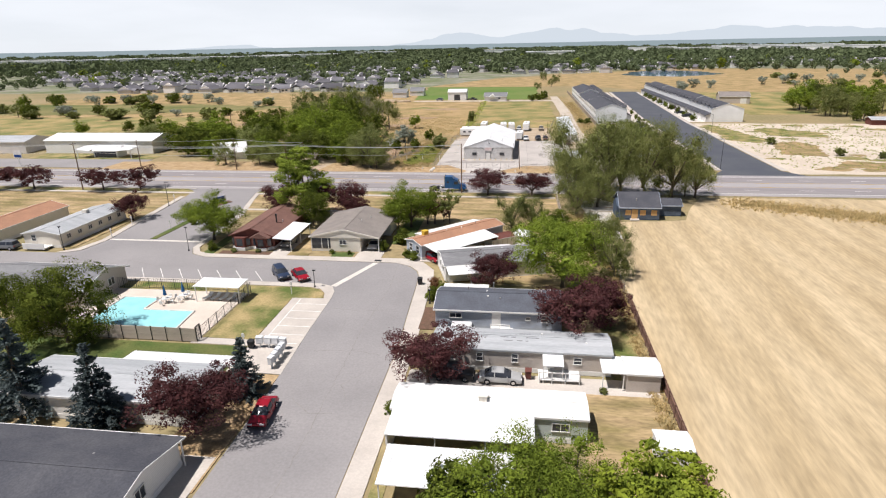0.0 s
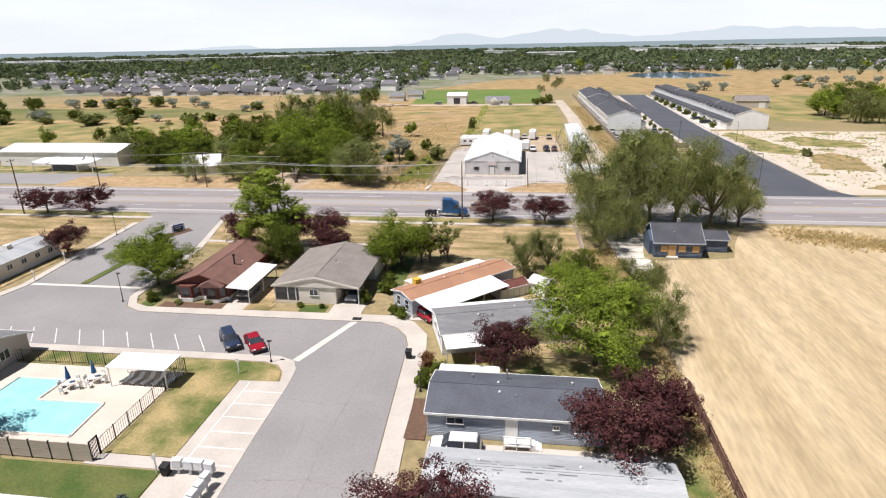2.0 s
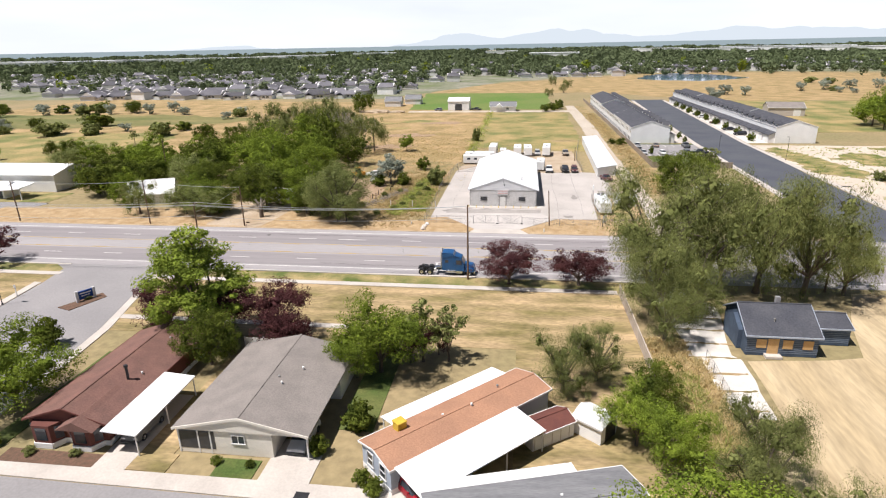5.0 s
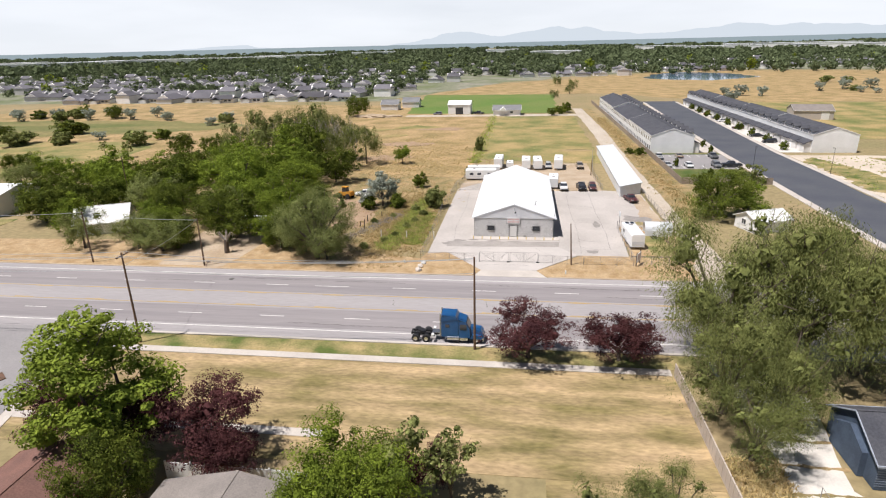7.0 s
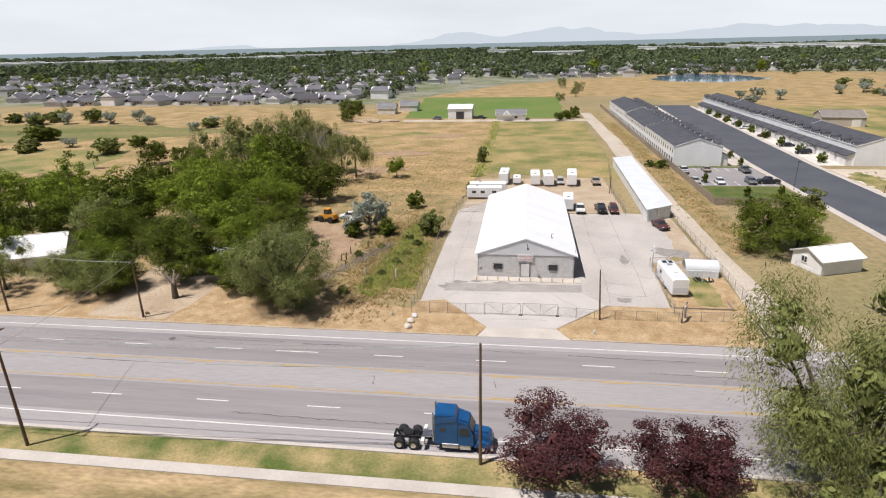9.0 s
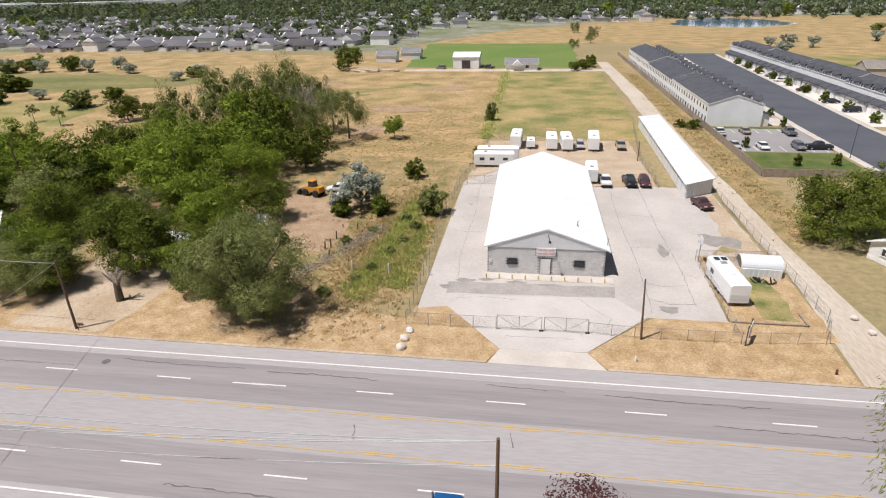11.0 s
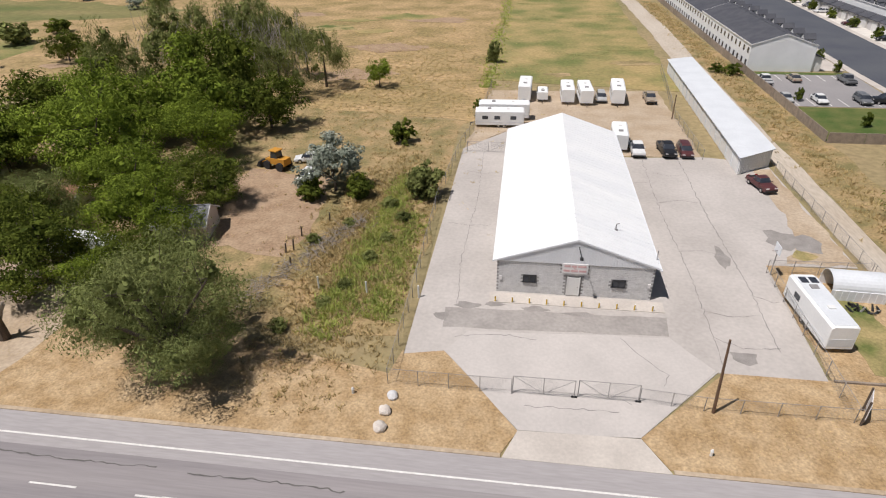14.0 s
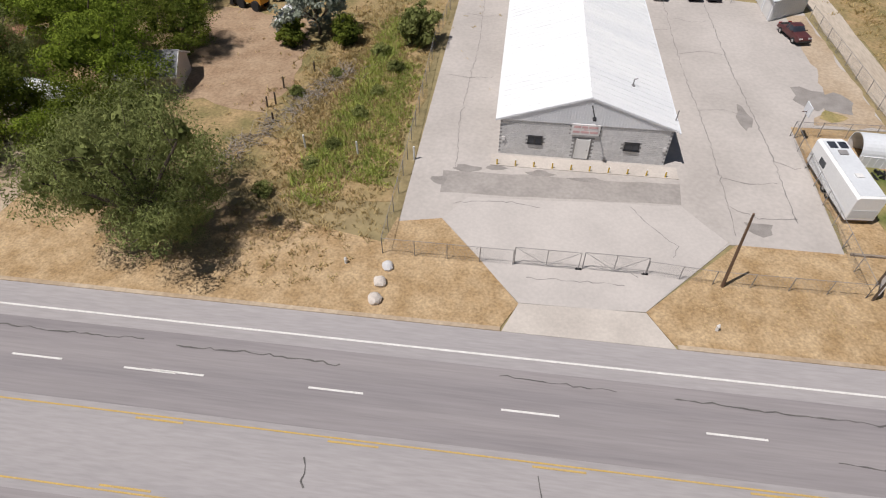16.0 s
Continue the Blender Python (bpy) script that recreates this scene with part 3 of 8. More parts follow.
for i, (pts, w) in enumerate((
        ([(-11, -7.6), (-8.4, -7.0), (-6, -6.9), (-3, -7.2)], 0.05), ([(4, -6.2), (5.8, -9.0), (7.4, -10.6), (6.6, -12.4)], 0.05), ([(-4.6, -15.4), (0, -15.3), (3.2, -15.2)], 0.05), ([(2.0, -13.2), (4.4, -14.6)], 0.04),
        ([(12.4, 37), (12.1, 20), (12.6, 4), (12.2, -9)], 0.05), ([(17.8, 37), (17.6, 18), (17.9, 4), (17.5, -7)], 0.06), ([(12.4, 22), (15, 23.2), (17.6, 22.4)], 0.05), ([(12.3, 10), (15, 10.4), (17.7, 9.2)], 0.05),
        ([(8.5, 28), (12.2, 28.4)], 0.04), ([(12.4, -1.2), (15, -1.8), (17.8, -1.2)], 0.05), ([(-13.5, 30), (-11.2, 29.4), (-8.6, 29.8)], 0.04), ([(-14.2, 14), (-11.5, 13.6), (-8.4, 14)], 0.04), ([(-11.6, 38), (-11.2, 22), (-11.8, 6), (-11.3, -3)], 0.035),
        ([(17.8, 2), (19.4, 1.0), (20.6, 1.4)], 0.05), ([(13, 32), (15.2, 31), (17.6, 31.6)], 0.04), ([(12.2, -5.0), (14.6, -6.4), (18.2, -6.0)], 0.05))):
    wander(pts, 0.094, w * 0.75, 70 + i, "yard_crack", "seam", "thin dark crack in the yard asphalt")
patch("fence_dirt", [(27.6, 34.6), (30.2, 34.8), (30.3, 8.6), (23.4, 8.6), (25.4, 12.0), (27.0, 19.0)], 0.083, "dirt", "bare brown dirt spreading along the yard fence", "ground", 1.2, 0.35, 39)
patch("burnt_ground", [(25.4, 11.4), (28.0, 11.0), (28.8, 13.4), (27.4, 15.4), (25.6, 14.6)], 0.0875, "stain", "dark burnt patch on bare dirt", "ground", 0.8, 0.25, 46)
patch("trailer_grass", [(24.3, -8.6), (28.2, -8.8), (28.0, 1.2), (25.4, 2.4), (24.0, -2.0)], 0.09, "patchy", "patchy green weeds beside the trailer", "grass", 1.0, 0.4, 47)
for i, poly in enumerate(([(85.4, 40), (93, 34), (99, 40), (96, 62), (90, 84), (85.2, 78)], [(92, 12), (104, 8), (110, 30), (106, 38), (97, 33)], [(104, 52), (122, 46), (124, 60), (110, 74), (103, 68)], [(98, -8), (112, -12), (118, -4), (106, 2)])):
    patch("weed_strip", poly, 0.0965 + 0.001 * i, "weeds" if i % 2 else "patchy", "green weeds spreading over bare dirt", "weeds", 1.5, 1.1, 48 + i)
# new townhouse street
patch("townhouse_street", [(66.6, -20.6), (62, -20.6), (66.2, -14), (66.4, 92), (72.4, 268), (92.4, 268), (84.6, 100), (81.8, 40), (81.6, -14), (86, -20.6)], 0.07, "new_asphalt", "new dark asphalt street between townhouses", "road")
for x0, x1 in ((64.4, 66.2), (82.0, 83.6)):
    patch("street_sidewalk", [(x0, -14), (x1, -14), (x1 + 0.6, 92), (x1 + (7.5 if x0 < 70 else 9), 262), (x0 + (7.5 if x0 < 70 else 9), 262), (x0 + 0.6, 92)], 0.12, "concrete", "pale concrete sidewalk along the new street", "sidewalk")
patch("townhouse_lot", [(43.2, 66), (64, 66), (65, 89), (43.6, 89)], 0.06, "street", "striped asphalt parking lot", "parking lot")
patch("townhouse_lawn", [(42.8, 47), (64, 47), (64, 65.4), (43, 65.4)], 0.06, "lawn", "watered green lawn", "lawn")
patch("townhouse_lawn_strip", [(44, 89.2), (65, 89.2), (65, 91), (44, 91)], 0.06, "lawn", "watered green lawn", "lawn")
for k in range(7):
    patch("stall_line", rect(45.5 + 2.9 * k, 45.65 + 2.9 * k, 66.4, 71), 0.08, "white_paint", "white parking stall line", "road marking")
    patch("stall_line", rect(45.5 + 2.9 * k, 45.65 + 2.9 * k, 84, 88.6), 0.08, "white_paint", "white parking stall line", "road marking")
patch("driveways", [(84.6, 93), (93, 93), (98, 246), (91.5, 246)], 0.075, "gutter", "pale concrete driveways in front of the townhouses", "driveway")
patch("driveways_west", [(57.6, 93), (64.8, 93), (71, 262), (58, 262)], 0.06, "concrete", "pale concrete driveways in front of the townhouses", "driveway")
setting("pond", Shape().prism(ragged([(118, 500), (134, 560), (176, 612), (215, 560), (224, 500), (200, 478), (168, 455), (140, 470)], 10, 3, 51), -0.2, 0.06), "pond", "blue pond in a dry meadow", "pond")
# mobile home park
KERB = [(-130, -93.6), (-72, -93.6), (-69.6, -92.0), (-68.6, -86), (-70.5, -70), (-72.4, -52), (-73.6, -46), (-77, -43.5), (-54.5, -43.5), (-56.2, -47), (-54.6, -54), (-51.6, -66), (-50.2, -76), (-49.4, -89), (-47.6, -92.2), (-44.6, -93.6),
        (-14.8, -93.8), (-9.9, -93.8), (-7.4, -95.2), (-5.9, -97.2), (-5.2, -99.4), (-5.0, -102.4), (-4.6, -110), (-3.9, -122), (-3.7, -215), (-15.2, -215), (-15.6, -134), (-16.3, -120), (-16.6, -109), (-16.9, -106.4), (-17.8, -104.6), (-19.8, -103.7), (-130, -103.7)]
patch("park_street", KERB, 0.055, "street", "grey asphalt street of a mobile home park", "road")
patch("concrete_surround", [(-3.6, -215), (-1.4, -215), (-1.7, -122), (-2.4, -110), (-2.6, -101), (-3.2, -96.5), (-5.4, -93.2), (-8.2, -91.6), (-13, -91.6), (-44.6, -91.9), (-46.8, -91), (-48.2, -88.6), (-49.0, -76), (-50.2, -66), (-53.4, -54), (-55, -47.3), (-56.0, -47.2), (-54.5, -54), (-51.5, -66), (-50.1, -76), (-49.3, -89), (-47.5, -92.1), (-44.6, -93.5),
      (-14.8, -93.7), (-9.9, -93.7), (-7.3, -95.1), (-5.8, -97.1), (-5.1, -99.4), (-4.9, -102.4), (-4.5, -110), (-3.8, -122)], 0.11, "concrete", "pale concrete sidewalk and kerb", "sidewalk")
patch("sidewalk_pool_side", [(-130, -105.0), (-21, -105.0), (-19.2, -105.6), (-18.1, -107), (-17.6, -109.0), (-22.2, -109.2), (-22.2, -129.6), (-15.7, -129.6), (-16.2, -120), (-16.5, -109), (-16.8, -106.3), (-17.7, -104.5), (-19.8, -103.6), (-130, -103.6)], 0.09, "concrete", "pale concrete sidewalk and parking pad", "sidewalk")
patch("sidewalk_entrance_west", [(-72, -93.5), (-73.6, -93.5), (-71.2, -91.4), (-70, -86), (-71.9, -70), (-73.9, -52), (-72.6, -52), (-70.6, -70), (-68.7, -86), (-69.7, -92)], 0.11, "concrete", "pale concrete sidewalk and kerb", "sidewalk")
patch("street_gutter", [(-13.0, -93.9), (-13.9, -93.9), (-18.0, -104.3), (-17.1, -104.6)], 0.065, "gutter", "white concrete gutter across the street", "gutter")
patch("crossing_gutter", rect(-68.5, -49.4, -85.9, -85.2), 0.065, "gutter", "white concrete gutter across the street", "gutter")
setting("storm_drain", Shape().box(-13.9, -12.7, -93.4, -92.6, 0.05, 0.125), "dark_metal", "dark iron storm drain grate", "drain")
for k in range(17):
    x = -22.9 - 3.36 * k
    patch("parking_line", [(x - 2.85, -99.5), (x - 2.7, -99.5), (x + 0.15, -103.3), (x, -103.3)], 0.075, "white_paint", "white slanted parking line", "road marking")
for k in range(6):
    patch("stall_line", rect(-20.8, -16.4, -111.2 - 2.3 * k, -111.05 - 2.3 * k), 0.105, "white_paint", "white parking stall line", "road marking")
patch("stall_line", rect(-20.95, -20.8, -122.7, -109.4), 0.105, "white_paint", "white parking stall line", "road marking")
patch("entrance_median", [(-60.6, -84.8), (-59.4, -84.8), (-58.6, -70), (-60.2, -69.6)], 0.15, "lawn", "narrow grass median with a kerb", "median")
patch("sign_island", [(-62.4, -60.8), (-60.0, -61.6), (-57.8, -56.4), (-59.4, -55.2)], 0.15, "mulch", "planted island under the entrance sign", "median")
patch("pool_lawn", [(-29.0, -122.0), (-22.3, -122.0), (-22.3, -109.2), (-17.8, -109.0), (-18.3, -107.1), (-19.4, -105.8), (-21.2, -105.2), (-52, -105.2), (-52, -108), (-29.0, -108)], 0.07, "patchy", "green lawn with dry yellow patches", "lawn")
patch("pool_path", rect(-30, -22.2, -123.6, -122.1), 0.085, "concrete", "pale concrete path", "path")
patch("south_lawn", [(-60, -131.4), (-22.4, -131.4), (-22.4, -123.8), (-60, -123.8)], 0.07, "lawn", "green lawn with a dry corner", "lawn")
patch("mail_pad", [(-22.2, -129.6), (-16.6, -129.6), (-16.4, -123.4), (-22.2, -123.4)], 0.095, "concrete", "pale concrete pad under the mailboxes", "pad")
patch("pool_deck", rect(-52, -29.4, -123.1, -108.1), 0.08, "deck", "pale tan concrete pool deck", "deck")
s = Shape()
s.prism([(-47.4, -111.2), (-41.8, -111.2), (-41.9, -115.1), (-34.4, -115.0), (-34.0, -120.2), (-47.4, -120.4)], -0.2, 0.11)
setting("swimming_pool", s, "water", "turquoise L-shaped swimming pool", "swimming pool")
s = Shape()
for a, b in (((-47.5, -111.1), (-41.7, -111.1)), ((-41.8, -111.2), (-41.9, -115.0)), ((-41.9, -115.0), (-34.3, -114.9)), ((-34.3, -115), (-33.9, -120.3)), ((-33.9, -120.3), (-47.5, -120.5)), ((-47.5, -120.5), (-47.5, -111.1))):
    s.tube((*a, 0.1), (*b, 0.1), 0.16, 0.16, 6)
setting("pool_coping", s, "gutter", "pale rounded coping round the pool", "coping")
for i, (x0, x1, y0, y1, mt) in enumerate(((-1.3, 24.8, -107.8, -101.8, "patchy"), (0.2, 25.4, -121.2, -117.2, "concrete"), (-1.4, 25.4, -133.6, -127.0, "concrete"), (16.8, 25.4, -145, -130, "dry_lawn"), (-1.2, 0, -147, -142.6, "patchy"), (-1.3, 0.1, -137.5, -134.4, "patchy"), (21, 25.4, -127, -109, "patchy"),
                                          (-30.2, -27.0, -91.6, -72, "dry_lawn"), (-28.2, -26.4, -91.7, -89.2, "dry_lawn"), (-22.2, -18.4, -91.7, -89.2, "lawn"), (-43.0, -33.4, -91.8, -90.0, "mulch"), (-13.0, -9.5, -84, -66.6, "lawn"), (-17.8, -13.2, -91.7, -86, "concrete"), (-33.4, -30.2, -91.8, -80, "concrete"),
                                          (-9.0, -3.4, -92.6, -90.6, "concrete"), (-46, -44, -92, -72, "lawn"), (-73.8, -72.2, -91, -72, "dry_lawn"), (4, 18.8, -101, -66.6, "dry_lawn"), (-21.6, -15.8, -148, -129.8, "verge"), (-24, -16, -156, -143.6, "concrete"), (19.2, 25.4, -100, -66.6, "weeds"))):
    patch("yard_ground", rect(x0, x1, y0, y1), 0.05 + 0.0023 * i, mt, {"patchy": "patchy yellowing grass yard", "concrete": "pale concrete driveway", "dry_lawn": "dry yellow grass yard", "lawn": "green grass yard", "mulch": "dark mulch planting bed", "verge": "dry yellow grass yard", "weeds": "weedy dry yard"}[mt],
          "driveway" if mt == "concrete" else "yard")
patch("mulch_bed", [(-2.2, -117.2), (-0.2, -117.2), (-0.2, -110.6), (-2.3, -110.6)], 0.12, "mulch", "brown mulch bed with a curved stone edge", "bed")
patch("broken_drive", [(22.5, -78), (29.5, -78), (30.0, -66.4), (29.2, -65.4), (31.5, -52), (27.4, -45), (23.2, -45), (24.6, -62)], 0.06, "gutter", "broken white concrete driveway with weeds", "driveway", 2.2, 0.2, 61)
for i in range(7):
    wander([(22.8 + 0.3 * i, -77 + 3.6 * i), (29.8 + 0.2 * i, -76.6 + 3.5 * i)], 0.068, 0.22, 130 + i, "weed_joint", "weeds", "weeds growing in a concrete joint")
for i, (pts, w) in enumerate((
        ([(-9.6, -94), (-8.8, -104), (-9.4, -118), (-9.0, -140), (-9.3, -170)], 0.05), ([(-15.6, -112), (-11, -112.6), (-6, -111.8)], 0.05), ([(-13.8, -124), (-9.2, -123.4), (-5, -124.4)], 0.05), ([(-12.6, -134), (-10, -136.4), (-7, -136)], 0.05), ([(-40, -97.6), (-30, -98.0), (-20, -97.4)], 0.05),
        ([(-58, -96), (-50, -98.6), (-43, -98)], 0.05), ([(-7.4, -99), (-9, -101.4), (-12, -101)], 0.05), ([(-6.4, -128), (-8.2, -131), (-6.6, -134)], 0.04), ([(-12.4, -115), (-11.8, -120.4)], 0.04), ([(-22, -95.2), (-20.4, -98.6), (-17.4, -99.8)], 0.05))):
    wander(pts, 0.064, w, 170 + i, "street_crack", "seam", "thin sealed crack in the park street")
rng = random.Random(61)
for i in range(26):
    x, y, a = rng.uniform(-150, -18), rng.uniform(58, 190), rng.uniform(4, 13)
    if i > 17:
        x, y, a = rng.uniform(-10, 24), rng.uniform(80, 190), rng.uniform(3, 8)
    patch("grass_patch", [(x + a * math.cos(k * 0.42) * rng.uniform(0.6, 1.2), y + 0.55 * a * math.sin(k * 0.42) * rng.uniform(0.6, 1.2)) for k in range(15)], 0.056 + 0.0016 * i, rng.choice(("weeds", "paddock", "patchy", "meadow", "trampled") if i < 18 else ("paddock", "dry_lawn")), "patch of greener and browner meadow grass", "grass", 1.2, 0.35, 200 + i)

# ---- buildings ----


def window(parent, x, y, z, w, h, turn, frame_mat="white_vinyl", split=True):
    """A framed window on a wall; turn is the way it faces, in degrees from -y."""
    f = part("window", WINDOW_FRAME(w, h, split, frame_mat), None, parent)
    f.matrix_basis = pose(x, y, z, 0, 0, turn)
    g = part("pane", WINDOW_PANE(w, h), None, f)
    return f


CACHE = {}


def WINDOW_FRAME(w, h, split, mt):
    key = ("frame", w, h, split, mt)
    if key not in CACHE:
        s, b = Shape(), 0.07
        s.box(-w / 2, w / 2, -0.09, 0.02, h - b, h).box(-w / 2 - 0.04, w / 2 + 0.04, -0.12, 0.02, 0, b)
        s.box(-w / 2, -w / 2 + b, -0.09, 0.02, b, h - b).box(w / 2 - b, w / 2, -0.09, 0.02, b, h - b)
        if split:
            s.box(-0.03, 0.03, -0.08, 0.02, b, h - b) if w > h else s.box(-w / 2 + b, w / 2 - b, -0.08, 0.02, h / 2 - 0.03, h / 2 + 0.03)
        CACHE[key] = s.mesh("window_frame", mt)
    return CACHE[key]


def WINDOW_PANE(w, h):
    key = ("pane", w, h)
    if key not in CACHE:
        CACHE[key] = Shape().box(-w / 2 + 0.05, w / 2 - 0.05, -0.04, 0.01, 0.05, h - 0.05).mesh("pane", "glass")
    return CACHE[key]


def door(parent, x, y, z, w, h, turn, mt="white_vinyl"):
    s = Shape().box(-w / 2, w / 2, -0.06, 0.02, 0, h)
    s.box(-w / 2 - 0.09, -w / 2, -0.09, 0.02, 0, h + 0.08).box(w / 2, w / 2 + 0.09, -0.09, 0.02, 0, h + 0.08)
    d = part("door", s, mt, parent)
    d.matrix_basis = pose(x, y, z, 0, 0, turn)
    part("handle", Shape().tube((w / 2 - 0.12, -0.06, 1.0), (w / 2 - 0.12, -0.12, 1.0), 0.035, 0.035, 8), "chrome", d)
    return d


def gable(parent, L, W, eave, rise, wall, roof, over=0.35, thick=0.14, skirt=None, ridge=0.5, courses=0.0, trim="white_vinyl", lap=None):
    """Walls and a two-sided roof; the ridge runs along the local x axis. L and W are the wall's length and depth."""
    x, y = L / 2, W / 2
    ry = -y + W * ridge
    s = Shape()
    prof = [(-y, 0), (y, 0), (y, eave), (ry, eave + rise - 0.05), (-y, eave)]
    s.side(prof, -x, x)
    part("wall", s, wall, parent)
    if courses:
        s = Shape()
        k = 0.35
        while k < eave - 0.05:
            s.box(-x - 0.02, x + 0.02, -y - 0.022, -y + 0.01, k, k + (0.1 if lap else 0.035))
            k += courses
        tagged(part("siding_lap", s, lap or wall, parent), kind="stuff")
    if skirt:
        part("skirting", Shape().box(-x - 0.03, x + 0.03, -y - 0.03, y + 0.03, 0, 0.55), skirt, parent)
    a, z0 = x + over, eave
    sl0, sl1 = rise / (ry + y), rise / (y - ry)
    r = Shape()
    r.slab((-a, -y - over, z0 - sl0 * over), (a, -y - over, z0 - sl0 * over), (a, ry, z0 + rise), (-a, ry, z0 + rise), thick)
    r.slab((-a, ry, z0 + rise), (a, ry, z0 + rise), (a, y + over, z0 - sl1 * over), (-a, y + over, z0 - sl1 * over), thick)
    ro = part("roof", r, roof, parent)
    t = Shape()
    t.box(-a, a, -y - over - 0.05, -y - over + 0.03, z0 - sl0 * over - thick - 0.04, z0 - sl0 * over + 0.02)
    t.box(-a, a, y + over - 0.03, y + over + 0.05, z0 - sl1 * over - thick - 0.04, z0 - sl1 * over + 0.02)
    for e in (-a, a):
        for (ya, za), (yb, zb) in (((-y - over, z0 - sl0 * over), (ry, z0 + rise)), ((ry, z0 + rise), (y + over, z0 - sl1 * over))):
            t.add([(e - 0.03, ya, za - thick), (e + 0.03, ya, za - thick), (e + 0.03, yb, zb - thick), (e - 0.03, yb, zb - thick),
                   (e - 0.03, ya, za + 0.02), (e + 0.03, ya, za + 0.02), (e + 0.03, yb, zb + 0.02), (e - 0.03, yb, zb + 0.02)],
                  [(3, 2, 1, 0), (4, 5, 6, 7), (0, 1, 5, 4), (1, 2, 6, 5), (2, 3, 7, 6), (3, 0, 4, 7)])
    part("fascia", t, trim, parent)
    rc = Shape().box(-a, a, ry - 0.12, ry + 0.12, z0 + rise - 0.03, z0 + rise + 0.03)
    part("ridge_cap", rc, roof, parent)
    return ro


def vents(parent, pts, z):
    for i, (x, y, h) in enumerate(pts):
        s = Shape().tube((x, y, z - 0.5), (x, y, z + h), 0.07, 0.07, 8).tube((x, y, z + h), (x, y, z + h + 0.1), 0.13, 0.1, 8)
        part("vent_pipe", s, "galv" if i % 2 else "white_vinyl", parent)


def awning(parent, x0, x1, y0, y1, za, zb, posts, mt="white_metal", ribs=0.45):
    """A thin ribbed metal canopy from (y0, za) to (y1, zb) on posts."""
    s = Shape().slab((x0, y0, za), (x1, y0, za), (x1, y1, zb), (x0, y1, zb), 0.09)
    c = part("canopy", s, mt, parent, "white ribbed metal canopy")
    r = Shape()
    k = x0 + ribs / 2
    while k < x1:
        r.slab((k - 0.03, y0, za + 0.035), (k + 0.03, y0, za + 0.035), (k + 0.03, y1, zb + 0.035), (k - 0.03, y1, zb + 0.035), 0.04)
        k += ribs
    part("rib", r, mt, c)
    for x, y in posts:
        z = za + (zb - za) * (y - y0) / (y1 - y0)
        part("post", Shape().box(x - 0.05, x + 0.05, y - 0.05, y + 0.05, 0, z - 0.08), "white_vinyl", parent)


# A: pale blue home with slate roof
h = thing("mobile_home", "pale blue-grey sided mobile home with slate-blue shingle roof", "house", pose(8.0, -112.95, 0.05), "mobile homes")
gable(h, 16.0, 7.0, 2.75, 0.95, "wall_blue", "roof_slate", 0.25, courses=0.16, skirt="wall_blue")
awning(h, -7.9, -1.6, 3.55, 5.4, 2.7, 2.5, ((-7.8, 5.2), (-4.6, 5.2), (-1.8, 5.2)), "white_coat", 0.3)
window(h, -5.4, -3.5, 1.5, 1.6, 0.75, 0)
window(h, 5.9, -3.5, 1.3, 0.9, 0.9, 0)
window(h, 3.8, -3.5, 1.5, 0.6, 0.5, 0)
window(h, -8, 0.8, 1.1, 1.2, 1.1, -90)
door(h, -0.2, -3.5, 0.55, 0.95, 2.0, 0)
vents(h, ((-1.6, 0.6, 0.1), (-0.8, 1.9, 0.7), (-1.4, -0.9, 0.0), (0.2, -1.2, -0.1), (5.5, 1.2, 0.1), (-4.2, 2.0, -0.1)), 3.5)
s = Shape().box(-0.9, 1.6, -4.9, -3.5, 0.45, 0.55)
for k in range(3):
    s.box(1.6 + 0.3 * k, 1.95 + 0.3 * k, -4.8, -3.6, 0.0, 0.42 - 0.14 * k)
for x in (-0.85, 0.3, 1.5):
    s.box(x - 0.04, x + 0.04, -4.88, -4.8, 0, 1.45)
s.box(-0.9, 1.55, -4.9, -4.8, 1.38, 1.46)
part("porch_steps", s, "white_vinyl", h, "white wooden porch with steps")
# B: long beige single-wide with a weathered pale roof
h = thing("mobile_home", "long beige panelled mobile home with weathered pale metal roof", "house", pose(10.9, -123.95, 0.05), "mobile homes")
gable(h, 19.6, 4.8, 2.75, 0.55, "wall_beige", "pale_roof", 0.12, skirt="wall_white", trim="pale_roof")
for x in (-7.6, -4.5, -0.6):
    window(h, x, -2.4, 1.2, 0.75, 1.1, 0)
s = Shape()
for k in range(60):
    s.box(-9.7 + k * 0.33, -9.68 + k * 0.33, -2.415, -2.39, 0.56, 2.65)
tagged(part("siding_groove", s, "wall_beige", h), kind="stuff")
window(h, 6.2, -2.4, 1.3, 0.9, 0.9, 0)
door(h, 3.2, -2.4, 0.55, 0.9, 2.0, 0)
awning(h, 2.4, 4.6, -4.4, -2.45, 2.15, 2.5, ((2.5, -4.3), (4.5, -4.3)))
s = Shape().box(2.0, 6.4, -4.5, -2.45, 0.4, 0.5)
for x in (2.1, 3.4, 4.8, 6.3):
    s.box(x - 0.04, x + 0.04, -4.5, -4.42, 0, 1.4)
s.box(2.0, 6.4, -4.5, -4.42, 1.32, 1.4)
part("porch", s, "white_vinyl", h, "white porch deck with rail")
vents(h, ((-5.6, 0.8, 0), (-4.0, -0.6, 0), (2.4, 0.7, 0.1), (3.8, 0.4, 0), (7.2, -0.8, 0)), 3.1)
rng = random.Random(5)
